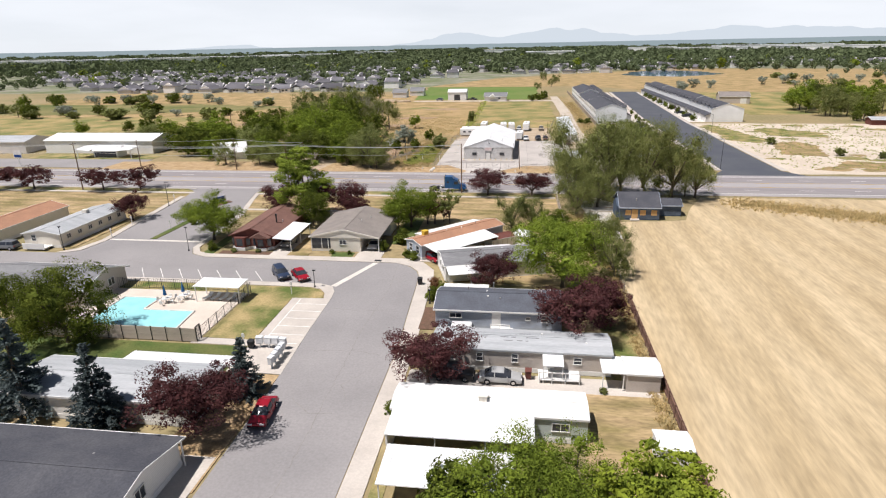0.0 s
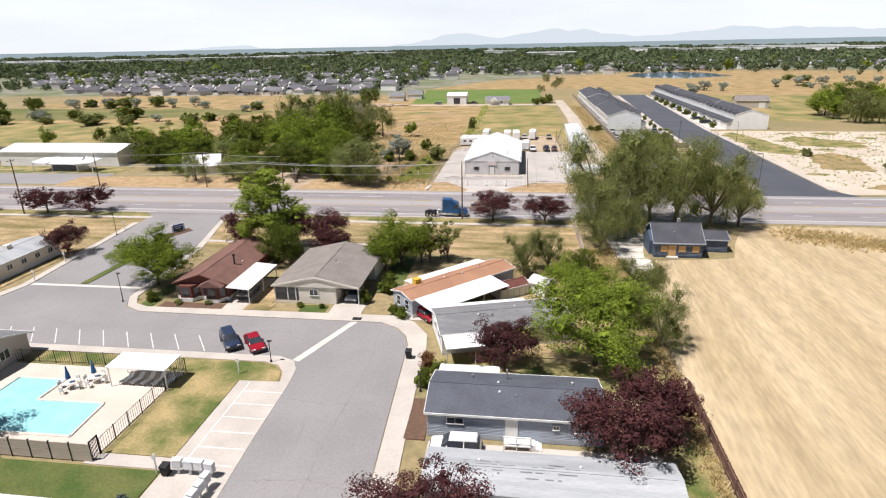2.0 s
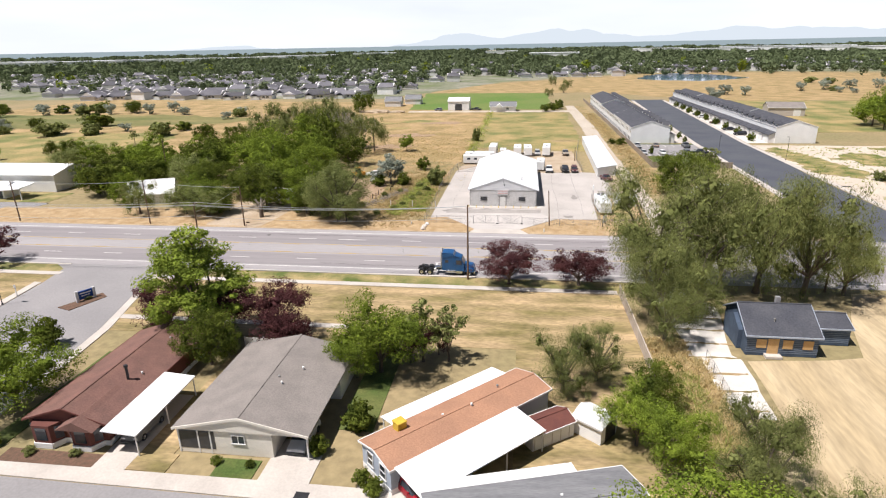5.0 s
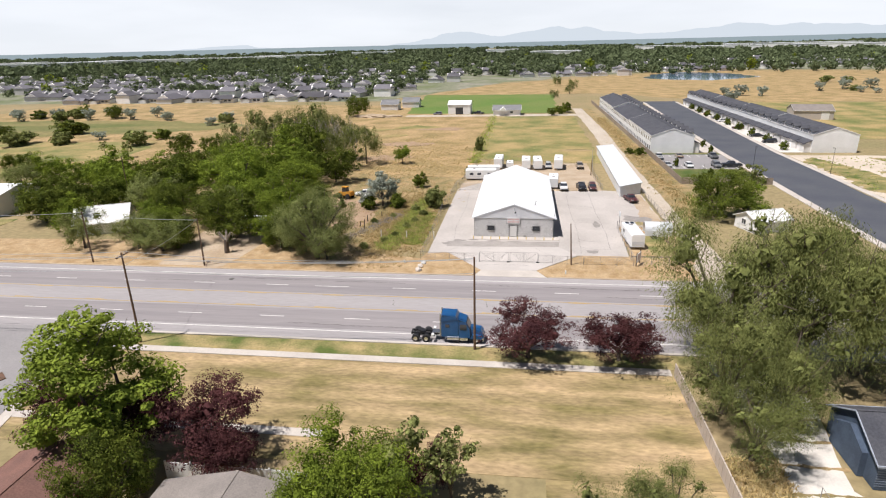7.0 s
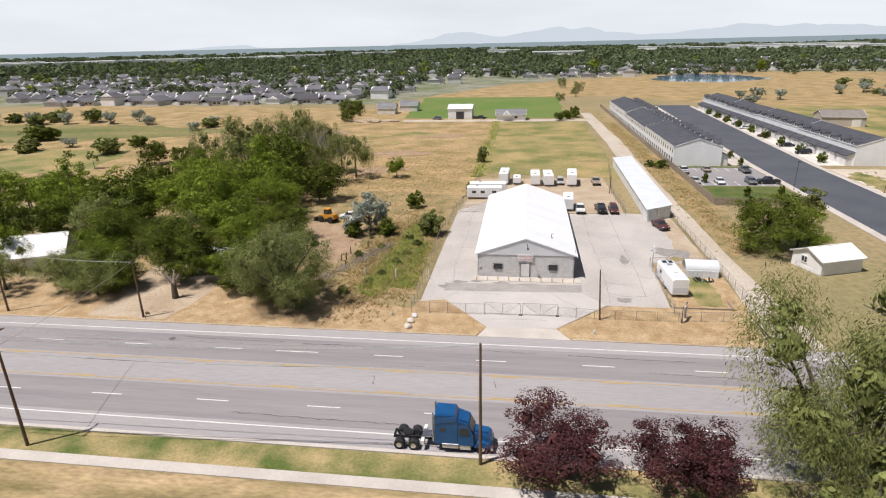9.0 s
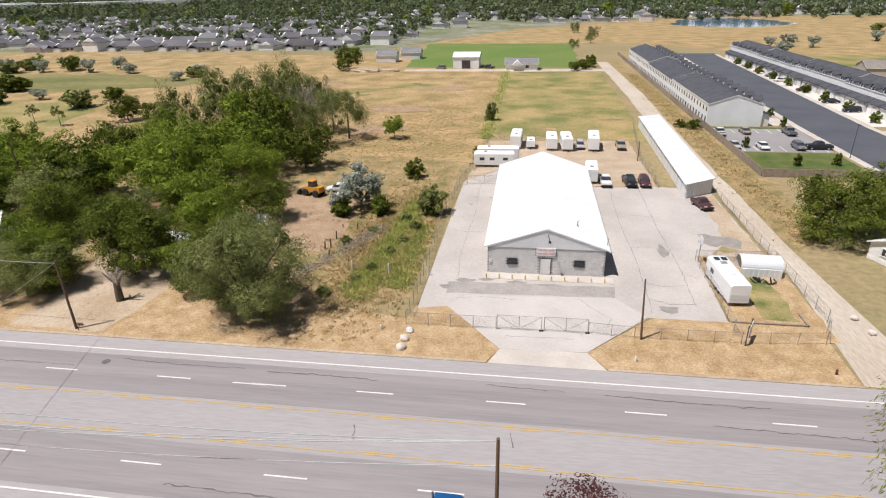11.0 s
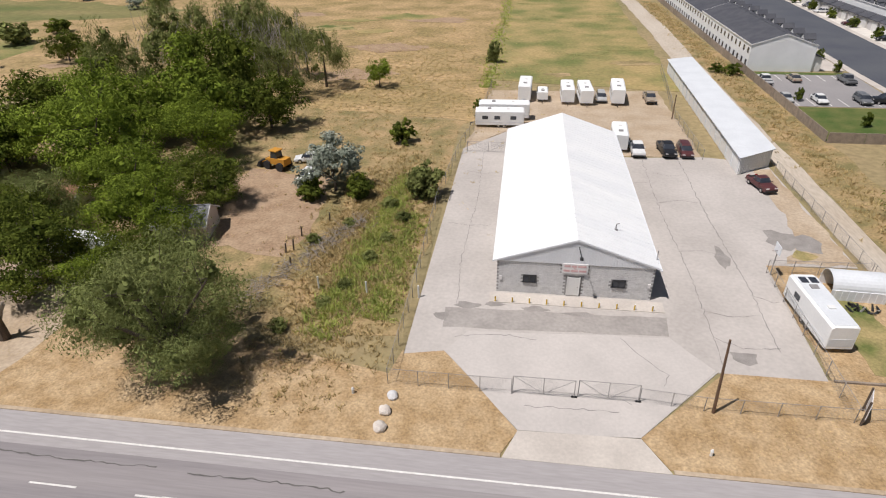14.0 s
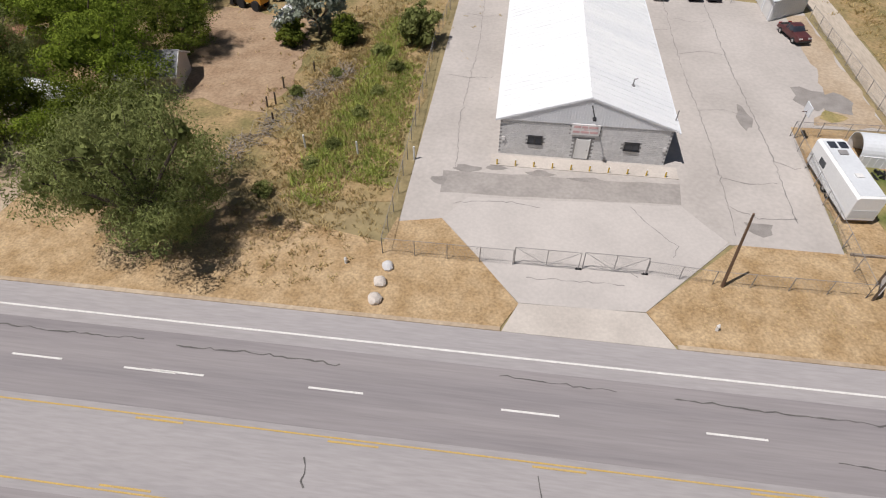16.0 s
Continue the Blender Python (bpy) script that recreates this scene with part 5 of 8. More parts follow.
# ---- trees ----


def leaf_cloud(name, seed, lobes, clumps, leaves, size, material, clump_r=0.13, drape=0.0, flat=1.0, slim=0.55, hang=0.0):
    """A crown in unit height: lobes (x, y, z, radius) carry clumps, and the clumps carry small leaf blades."""
    rng = np.random.default_rng(seed)
    lob = np.array(lobes, float)
    pick = rng.choice(len(lob), clumps, p=lob[:, 3] ** 2 / (lob[:, 3] ** 2).sum())
    way = rng.normal(size=(clumps, 3))
    way /= np.linalg.norm(way, axis=1)[:, None]
    far = lob[pick, 3] * rng.uniform(0.35, 1.12, clumps) ** 0.45
    cen = lob[pick, :3] + way * far[:, None] * np.array([1, 1, flat])
    cr = clump_r * rng.uniform(0.35, 1.0, clumps)
    idx = np.repeat(np.arange(clumps), leaves)
    n = len(idx)
    d = rng.normal(size=(n, 3))
    d /= np.linalg.norm(d, axis=1)[:, None]
    p = cen[idx] + d * (cr[idx] * rng.uniform(0.3, 1.0, n) ** 0.4)[:, None] * np.array([1.15, 1.15, 0.7])
    p[:, 2] -= drape * rng.uniform(0, 1, n) ** 2 * cr[idx] * 2
    p[:, 2] = np.maximum(p[:, 2], 0.03)
    nor = d * 0.9 + rng.normal(size=(n, 3)) * 0.3 + np.array([0, 0, 0.3])
    nor /= np.linalg.norm(nor, axis=1)[:, None]
    a = np.cross(nor, rng.normal(size=(n, 3)))
    a /= np.linalg.norm(a, axis=1)[:, None] + 1e-6
    if hang:
        a = a * (1 - hang) + (d * np.array([0.7, 0.7, 0.2]) + np.array([0, 0, -0.9])) * hang
        a /= np.linalg.norm(a, axis=1)[:, None] + 1e-6
    b = np.cross(nor, a)
    ln = (size * rng.uniform(0.6, 1.5, n))[:, None]
    v = np.stack([p - a * ln, p - b * ln * slim, p + a * ln, p + b * ln * slim], 1).reshape(-1, 3)
    # larger overlapping blades fill the inside of each lobe
    m = len(lob) * 90
    ci = np.repeat(np.arange(len(lob)), 90)
    d = rng.normal(size=(m, 3))
    d /= np.linalg.norm(d, axis=1)[:, None]
    q = lob[ci, :3] + d * (lob[ci, 3] * rng.uniform(0.05, 0.5, m))[:, None] * np.array([1, 1, flat])
    a = np.cross(d + rng.normal(size=(m, 3)) * 0.4, rng.normal(size=(m, 3)))
    a /= np.linalg.norm(a, axis=1)[:, None]
    b = np.cross(a, d)
    ln = (lob[ci, 3] * rng.uniform(0.08, 0.17, m))[:, None]
    v = np.concatenate([v, np.stack([q - a * ln, q - b * ln * 0.7, q + a * ln, q + b * ln * 0.7], 1).reshape(-1, 3)])
    n += m
    me = bpy.data.meshes.new(name)
    me.from_pydata(v.tolist(), [], np.arange(4 * n).reshape(-1, 4).tolist())
    me.materials.append(M[material])
    return me


def trunk_mesh(name, seed, lobes, r, material="bark"):
    rng, s = random.Random(seed), Shape()
    fork = 0.16
    s.tube((0, 0, -0.01), (0, 0, 0.05), r * 1.35, r, 9).tube((0, 0, 0.05), (0.01, 0, fork), r, r * 0.8, 9)
    for x, y, z, q in lobes:
        base = Vector((0.01, 0, fork - 0.02 + rng.uniform(0, 0.05)))
        tip = Vector((x, y, z))
        mid = base.lerp(tip, 0.5) + Vector((rng.uniform(-0.03, 0.03), rng.uniform(-0.03, 0.03), 0.03))
        s.tube(base, mid, r * 0.6, r * 0.38, 7).tube(mid, tip, r * 0.38, r * 0.15, 6)
        for k in range(4):
            e = tip + Vector((rng.uniform(-1, 1), rng.uniform(-1, 1), rng.uniform(-0.3, 1))).normalized() * q * rng.uniform(0.6, 1.05)
            s.tube(mid.lerp(tip, rng.uniform(0.4, 1)), e, r * 0.16, r * 0.05, 5)
    return s.mesh(name, material)


def spread(seed, n, rx, z0, z1, r0, r1):
    rng = random.Random(seed)
    out = [(0, 0, (z0 + z1) / 2 + 0.05, r1)]
    for k in range(n):
        a = 2 * math.pi * (k + rng.uniform(-0.3, 0.3)) / n
        q = rng.uniform(0.55, 1.0)
        z = z0 + (z1 - z0) * rng.random()
        out.append((rx * q * math.cos(a), rx * q * math.sin(a), z, rng.uniform(r0, r1)))
    return out


KINDS = {}


def kind(key, lobes, clumps, leaves, size, material, trunk=0.025, seed=1, label="", **kw):
    KINDS[key] = (leaf_cloud("crown", seed, lobes, clumps, leaves, size, material, **kw), trunk_mesh("trunk", seed, lobes, trunk), label,
                  leaf_cloud("crown", seed, lobes, clumps * 2 // 3, leaves // 2, size * 1.7, material, **kw), Shape().tube((0, 0, -0.01), (0, 0, 0.5), trunk, trunk * 0.5, 6).mesh("trunk", "bark"))


kind("plum", spread(1, 8, 0.44, 0.42, 0.72, 0.19, 0.28), 120, 130, 0.0115, "leaf_plum", 0.026, 1, "dark purple-leaved plum tree", clump_r=0.155)
kind("plum2", spread(2, 8, 0.42, 0.40, 0.74, 0.19, 0.28), 120, 130, 0.0115, "leaf_plum", 0.026, 2, "dark purple-leaved plum tree", clump_r=0.155)
kind("ash", spread(3, 10, 0.42, 0.32, 0.76, 0.18, 0.27), 180, 140, 0.0095, "leaf_ash", 0.024, 3, "bright green ash tree with a full crown", clump_r=0.14)
kind("maple", [(0, 0, 0.80, 0.13), (0.08, 0.05, 0.62, 0.17), (-0.1, 0, 0.58, 0.17), (0.02, -0.08, 0.42, 0.19), (0.13, -0.02, 0.38, 0.14), (-0.13, 0.06, 0.36, 0.14), (-0.04, 0.08, 0.70, 0.13)], 160, 150, 0.0075, "leaf_maple", 0.017, 4, "tall light green maple tree", clump_r=0.065)
kind("elm", spread(5, 12, 0.42, 0.22, 0.82, 0.14, 0.22), 170, 230, 0.0095, "leaf_elm", 0.028, 5, "olive-green elm tree with loose drooping boughs", clump_r=0.125, drape=0.9, slim=0.2, hang=0.6)
kind("elm2", spread(6, 11, 0.38, 0.24, 0.84, 0.13, 0.21), 155, 230, 0.0095, "leaf_elm", 0.028, 6, "olive-green elm tree with loose drooping boughs", clump_r=0.125, drape=0.9, slim=0.2, hang=0.6)
kind("olive", spread(15, 13, 0.44, 0.2, 0.78, 0.13, 0.23), 260, 170, 0.0085, "leaf_olive", 0.026, 15, "dense olive-green elm with crown near the ground", clump_r=0.13, slim=0.3, hang=0.3)
kind("dark", spread(7, 11, 0.44, 0.24, 0.76, 0.18, 0.27), 190, 130, 0.0098, "leaf_dark", 0.022, 7, "deep green broad-crowned tree", clump_r=0.145)
kind("dark2", spread(8, 10, 0.40, 0.24, 0.78, 0.18, 0.27), 180, 130, 0.0098, "leaf_ash", 0.022, 8, "mid-green tree with broad crown", clump_r=0.14)
kind("lime", spread(9, 7, 0.42, 0.46, 0.70, 0.2, 0.28), 120, 70, 0.02, "leaf_lime", 0.022, 9, "yellow-green leafy tree with broad crown", clump_r=0.12)
kind("silver", spread(10, 8, 0.36, 0.22, 0.70, 0.18, 0.27), 90, 70, 0.02, "leaf_silver", 0.022, 10, "silver-leaved olive tree with loose crown", clump_r=0.11)
kind("bush", [(0, 0, 0.45, 0.42), (0.3, 0.1, 0.35, 0.3), (-0.28, -0.1, 0.36, 0.32), (0.05, 0.3, 0.4, 0.3), (0, -0.3, 0.34, 0.3)], 60, 60, 0.04, "leaf_dark", 0.03, 11, "rounded leafy green garden shrub", clump_r=0.2)
kind("olive_bush", [(0, 0, 0.45, 0.42), (0.3, 0.1, 0.35, 0.3), (-0.28, -0.1, 0.36, 0.32), (0.05, 0.3, 0.4, 0.3), (0, -0.3, 0.34, 0.3)], 60, 60, 0.04, "leaf_elm", 0.03, 12, "loose olive-green shrub with thin twigs", clump_r=0.2)
kind("rust_bush", [(0, 0, 0.45, 0.4), (0.28, 0.1, 0.4, 0.3), (-0.26, -0.1, 0.36, 0.3), (0.02, 0.25, 0.5, 0.26)], 60, 70, 0.03, "leaf_rust", 0.03, 16, "rust-brown leafy ornamental garden shrub", clump_r=0.2)
kind("sparse", [(0, 0, 0.72, 0.2), (0.2, 0.05, 0.6, 0.16), (-0.2, 0.02, 0.66, 0.16), (0.05, -0.2, 0.5, 0.16), (0, 0.2, 0.55, 0.15)], 36, 40, 0.02, "leaf_elm", 0.02, 13, "thin half-bare olive-green tree", clump_r=0.09)


def spruce_mesh(seed):
    rng = np.random.default_rng(seed)
    pts, ax = [], []
    for lv in range(22):
        z = 0.06 + 0.92 * lv / 22
        rad = 0.30 * (1 - lv / 22.5) * rng.uniform(0.88, 1.08)
        for k in range(max(5, int(15 * (1 - lv / 26)))):
            a = rng.uniform(0, 2 * math.pi)
            rr = rad * rng.uniform(0.75, 1.08)
            m = int(60 * (0.35 + rr * 2.6))
            t = rng.uniform(0.1, 1, m) ** 0.7
            pts.append(np.stack([np.cos(a) * rr * t, np.sin(a) * rr * t, z - 0.18 * rr * t + 0.1 * rr * t ** 3], 1) + rng.normal(size=(m, 3)) * 0.011)
            ax.append(np.tile([math.cos(a), math.sin(a), 0.15], (m, 1)))
    p, ax = np.concatenate(pts), np.concatenate(ax)
    n = len(p)
    a = ax + rng.normal(size=(n, 3)) * 0.5
    a /= np.linalg.norm(a, axis=1)[:, None]
    b = np.cross(a, rng.normal(size=(n, 3)))
    b /= np.linalg.norm(b, axis=1)[:, None]
    v = np.stack([p - a * 0.018, p - b * 0.007, p + a * 0.018, p + b * 0.007], 1).reshape(-1, 3)
    me = bpy.data.meshes.new("crown")
    me.from_pydata(v.tolist(), [], np.arange(4 * n).reshape(-1, 4).tolist())
    me.materials.append(M["leaf_spruce"])
    return me


KINDS["spruce"] = (spruce_mesh(14), Shape().tube((0, 0, -0.01), (0, 0, 0.9), 0.025, 0.004, 8).mesh("trunk", "bark"), "blue-grey spruce with layered boughs", None, None)
_turn = random.Random(77)


def tree(key, x, y, height, width=1.0, label="", group="", name=""):
    crown, trunk, own, crown_far, trunk_far = KINDS[key]
    if y > 34 or x < -80 or x > 80:
        crown, trunk = crown_far, trunk_far
    m = Matrix.LocRotScale((x, y, 0.0), Euler((0, 0, _turn.uniform(0, 6.28))), (height * width, height * width, height))
    t = thing(name or ("shrub" if "bush" in key else "tree"), label or own, "shrub" if "bush" in key else "tree", m, group)
    part("trunk", trunk, None, t)
    part("crown", crown, None, t)
    return t


G1, G2, G3, G4 = "plum trees along the highway", "plum trees by the homes", "trees of the northern grove", "trees by the boarded house"
for x, y, z in ((2.6, -45.8, 6.6), (13.2, -45.6, 6.4), (-99, -46.2, 6.5), (-88.8, -45.6, 6.5), (-119, -46.6, 6.8), (-130, -46.5, 6.5)):
    tree("plum" if z > 6.55 else "plum2", x, y, z, 1.4, group=G1)
for x, y, z, w in ((1.2, -130.2, 7.4, 1.1), (17.4, -118.4, 8.4, 1.15), (21.4, -113.6, 6.4, 1.0), (6.7, -104.2, 7.0, 1.0), (-19.5, -140.6, 7.6, 1.15), (-72.6, -72.5, 6.5, 1.0), (-26.2, -66.8, 8.2, 1.0), (-41.6, -65.6, 7.2, 1.0), (-23.2, -69.6, 6.0, 0.9), (-33.4, -67.5, 7.4, 0.9), (-8.2, -70.8, 6.0, 0.8), (-5.2, -68.6, 5.0, 0.6)):
    tree("plum" if z > 7 else "plum2", x, y, z, w, group=G2)
tree("maple", -34.8, -68.4, 17.0, 1.3)
tree("dark", -31.6, -73.6, 9.0, 0.75)
tree("ash", -47.8, -84.0, 9.0, 1.2)
tree("ash", 17.0, -101.9, 10.8, 1.1)
tree("elm", 25.2, -97.0, 8.0, 0.9)
tree("elm2", 22.4, -91.0, 8.0, 0.9)
tree("ash", -11.2, -73.2, 9.2, 1.0)
tree("ash", -13.6, -74.6, 6.0, 0.9)
tree("sparse", -6.8, -70.4, 8.6, 0.9)
tree("sparse", -3.8, -70.0, 7.8, 0.8)
tree("elm", 9.0, -75.2, 8.0, 0.9)
tree("elm2", 12.8, -72.6, 7.0, 0.9)
tree("ash", 15.2, -83.4, 6.5, 0.9)
tree("ash", 18.4, -86.6, 6.0, 0.9)
tree("elm2", 24.6, -86.2, 8.4, 0.85)
tree("dark", 17.6, -78.0, 6.5, 0.8)
tree("bush", -10.8, -83.6, 3.4, 0.8)
tree("dark", -45.6, -125.0, 11.5, 0.9)
tree("dark", -53.5, -122.0, 9.0, 0.9)
tree("spruce", -38.6, -139.4, 11.0, 1.25, group="spruces")
tree("spruce", -29.0, -141.0, 9.8, 1.15, group="spruces")
tree("spruce", -17.8, -133.6, 7.0, 1.2, group="spruces")
tree("dark2", 10.4, -148.2, 8.0, 1.2)
tree("dark2", 14.6, -147.0, 7.0, 1.1)
tree("lime", 20.6, -149.0, 7.4, 1.15)
tree("bush", 5.6, -147.6, 5.0, 0.8)
for x, y, z, w in ((24.4, -47.0, 19.0, 0.9), (31.0, -45.6, 20.0, 0.85), (38.6, -46.0, 19.5, 0.8), (45.2, -46.0, 18.0, 0.8), (22.0, -55.0, 12.5, 0.95), (27.4, -55.4, 11.5, 0.85), (50.6, -45.8, 12.0, 0.8), (22.2, -62.4, 8.5, 1.0), (34.0, -44.6, 16.0, 0.7)):
    tree("elm" if int(x) % 2 else "elm2", x, y, z, w, group=G4)
# trees and shrubs in the yards
for x, y, z, k in ((-45.0, -90.0, 2.0, "bush"), (-8.6, -91.2, 1.9, "bush"), (-7.2, -92.2, 2.0, "bush"), (-1.6, -108.0, 2.4, "bush"), (-0.2, -107.0, 2.8, "bush"), (-13.6, -87.6, 2.2, "bush"), (-43.0, -67.5, 2.4, "olive_bush"), (-57.2, -75.0, 2.4, "bush"), (-40.5, -90.6, 1.0, "olive_bush"), (-36, -90.4, 0.9, "olive_bush"),
                   (-22.4, -89.9, 0.9, "bush"), (-19.2, -90.0, 0.8, "bush"), (-1.6, -135.5, 1.8, "bush"), (-54.5, -71.5, 4.5, "bush"), (-2.0, -104.4, 2.6, "rust_bush"), (19.5, -129.6, 0.8, "olive_bush"), (-60.0, -57.6, 1.0, "olive_bush")):
    tree(k, x, y, z, 0.75 if z > 1.5 else 1.0)
# northern grove
rng = random.Random(21)
tree("olive", -34.4, -14.6, 15.2, 0.84, group=G3)
tree("olive", -38.0, -11.0, 9.5, 0.9, group=G3)
tree("olive", -32.6, -14.8, 7.0, 0.85, group=G3)
tree("dark", -42.6, -4.5, 9.0, 0.9, group=G3)
tree("dark", -43.4, -9.6, 7.5, 0.8, group=G3)
tree("silver", -31.0, 21.8, 9.0, 1.0, group=G3)
tree("bush", -27.0, 20.0, 4.0, 0.8, group=G3)
tree("bush", -33.2, 18.8, 3.6, 0.9, group=G3)
tree("olive_bush", -18.2, 21.0, 6.0, 0.75, group=G3)
tree("bush", -25.0, 40.8, 4.6, 0.7, group=G3)
tree("ash", -36.4, 72.6, 6.2, 0.85, group=G3)
tree("olive_bush", -13.4, 96.0, 6.0, 0.5, group=G3)
tree("bush", -14.2, 60.0, 2.2, 0.8)
for x, y, z, k in ((-55, -4, 9.5, "dark"), (-49, 6, 10, "dark2"), (-46, 16, 10, "dark"), (-56, 14, 12, "dark2"), (-64, 4, 10, "dark"), (-70, -6, 8.5, "dark2"), (-76, 6, 10, "dark"), (-66, 22, 13, "dark2"), (-54, 30, 12, "ash"), (-60, 40, 13, "dark2"), (-72, 34, 13, "dark2"), (-84, 22, 11, "dark"),
                   (-50, 46, 11, "dark"), (-62, 54, 13, "dark"), (-76, 50, 12, "elm"), (-54, 62, 10, "elm2"), (-66, 68, 13, "elm"), (-78, 66, 12, "sparse"), (-60, 80, 11, "elm2"), (-70, 86, 13, "elm"), (-84, 80, 12, "elm2"), (-90, 40, 10, "dark"), (-96, 14, 9, "dark"), (-92, -2, 8.5, "dark2"),
                   (-104, 4, 9, "dark"), (-102, 26, 9.5, "dark2"), (-112, 14, 8.5, "dark"), (-108, 40, 8, "dark2"), (-118, 34, 8, "elm2"), (-122, 50, 8, "dark"), (-136, 44, 7.5, "dark2"), (-150, 52, 7, "dark"), (-54, 78, 8, "sparse"), (-82, -12, 8, "elm"), (-64, -10, 6.5, "dark"), (-46, -6, 7, "dark2"), (-65.5, -12.5, 9.5, "olive"), (-71, -11.5, 8, "olive"),
                   (-94, 58, 8, "sparse"), (-100, 74, 9, "dark"), (-48, 72, 9, "elm2"), (-165, 60, 7, "dark"), (-180, 50, 7, "dark2")):
    tree(k, x, y, z * (1.5 if 46 < y and -85 < x else (0.9, 1.25, 1.05)[int(x + y) % 3]), (0.78 if y > 46 else 1.0) if k != "sparse" else 0.85, group=G3)
rng = random.Random(23)
spots = []
while len(spots) < 12:
    x, y = rng.uniform(-150, -58), rng.uniform(-9, 48)
    if (-95 < x < -78 and -14 < y < 8) or (-64 < x < -46 and y < 3) or (x < -108 and y < 26) or any(math.hypot(x - a, y - b) < 6.5 for a, b in spots):
        continue
    spots.append((x, y))
    tree(rng.choice(("dark", "dark2", "dark2", "olive", "olive")), x, y, rng.uniform(7, 13), 1.05, group=G3)
for k in range(46):
    x, y = rng.uniform(-330, -150), rng.uniform(92, 215)
    if 150 < y + 0.2 * (x + 240) < 185:
        continue
    tree(rng.choice(("silver", "olive_bush", "bush", "olive_bush")), x, y, rng.uniform(3.5, 7.5), 1.35, group="meadow trees")
for k in range(26):
    tree(rng.choice(("lime", "ash", "elm", "dark2", "elm2")), rng.uniform(142, 290), rng.uniform(112, 165), rng.uniform(7, 17), 1.0, group="trees behind the bare lot")
for k in range(40):
    x, y = rng.uniform(180, 460), rng.uniform(170, 420)
    tree(rng.choice(("silver", "olive_bush", "olive_bush")), x, y, rng.uniform(3, 6.5), 1.4, group="meadow trees")
for x, y, z, k in ((-122, 90, 9, "dark"), (-138, 82, 6.5, "sparse"), (-150, 86, 6, "sparse"), (-205, 205, 8, "silver"), (-215, 195, 8, "silver"), (-228, 200, 9, "dark"), (-240, 196, 8, "silver"), (-252, 206, 8, "dark2"), (-262, 198, 8, "silver"), (-190, 190, 6, "silver"), (-87, 203, 13, "dark"), (-280, 190, 8, "silver"), (-300, 180, 10, "dark"), (-318, 172, 9, "dark2"),
                   (-230, 128, 7, "dark"), (-245, 120, 8, "silver"), (-260, 112, 9, "dark"), (-275, 120, 8, "elm2"), (42.0, 16.5, 12.0, "dark"), (50.5, 22, 11, "sparse"), (48, 18, 8, "dark2"), (36.5, 90, 2.4, "bush"), (39.6, 88, 3, "bush"), (20, 205, 5, "bush"), (24, 214, 6, "bush"),
                   (16, 200, 5, "dark"), (30, 420, 9, "elm"), (40, 380, 8, "elm"), (34, 330, 7, "elm2"), (22, 300, 6, "elm"), (140, 300, 9, "silver"), (152, 296, 8, "silver"), (120, 252, 9, "silver"), (104, 250, 7, "elm"), (150, 140, 15, "dark2"), (160, 150, 15, "ash"), (172, 140, 14, "dark2"), (184, 150, 14, "dark2"), (196, 132, 13, "elm"),
                   (208, 122, 13, "elm2"), (220, 128, 13, "elm"), (236, 120, 12, "elm2"), (252, 118, 12, "elm"), (268, 122, 12, "dark2"), (148, 128, 9, "lime"), (158, 96, 10, "dark"), (164, 70, 6, "dark"), (176, 58, 6, "dark2"), (190, 52, 6, "dark"), (204, 50, 6, "dark2"), (96, 32, 3, "olive_bush"), (108, 10, 3, "olive_bush"), (118, 6, 2.4, "olive_bush"), (130, 300, 7, "silver"), (200, 330, 8, "silver"), (220, 340, 9, "silver"), (240, 345, 9, "silver"), (262, 350, 9, "silver"), (284, 352, 8, "silver"), (320, 360, 12, "dark2"), (345, 350, 12, "dark"), (370, 350, 12, "dark2"), (395, 340, 12, "dark")):
    tree(k, x, y, z, 1.0)
for k in range(9):
    tree("bush", 87.5 + 0.3 * k, 98 + 15.5 * k, 3.6, 0.7, "small dark street tree by a driveway", "townhouse street trees", "street_tree")
for x, y in ((62.6, 92), (63.6, 104), (64.8, 124), (46.5, 69.5), (52, 55), (60, 56)):
    tree("bush", x, y, 3.0, 0.5, "young staked tree on the lawn", "townhouse street trees", "street_tree")

# ---- distance ----


def blob_woods(name, spots, seed, material, per, label):
    rng = np.random.default_rng(seed)
    sp = np.array(spots)
    idx = np.repeat(np.arange(len(sp)), per)
    n = len(idx)
    d = rng.normal(size=(n, 3))
    d /= np.linalg.norm(d, axis=1)[:, None]
    h, w = sp[idx, 2], sp[idx, 3]
    q = rng.uniform(0.5, 1.05, n)
    p = np.stack([sp[idx, 0] + d[:, 0] * w * q, sp[idx, 1] + d[:, 1] * w * q, h * (0.52 + 0.46 * d[:, 2] * q)], 1)
    nor = d + rng.normal(size=(n, 3)) * 0.5
    nor /= np.linalg.norm(nor, axis=1)[:, None]
    a = np.cross(nor, rng.normal(size=(n, 3)))
    a /= np.linalg.norm(a, axis=1)[:, None]
    b = np.cross(nor, a)
    ln = (w * rng.uniform(0.14, 0.34, n))[:, None]
    v = np.stack([p - a * ln, p - b * ln * 0.8, p + a * ln, p + b * ln * 0.8], 1).reshape(-1, 3)
    me = bpy.data.meshes.new(name)
    me.from_pydata(v.tolist(), [], np.arange(4 * n).reshape(-1, 4).tolist())
    me.materials.append(M[material])
    return tagged(new(name, me), label, "trees", "", "stuff")


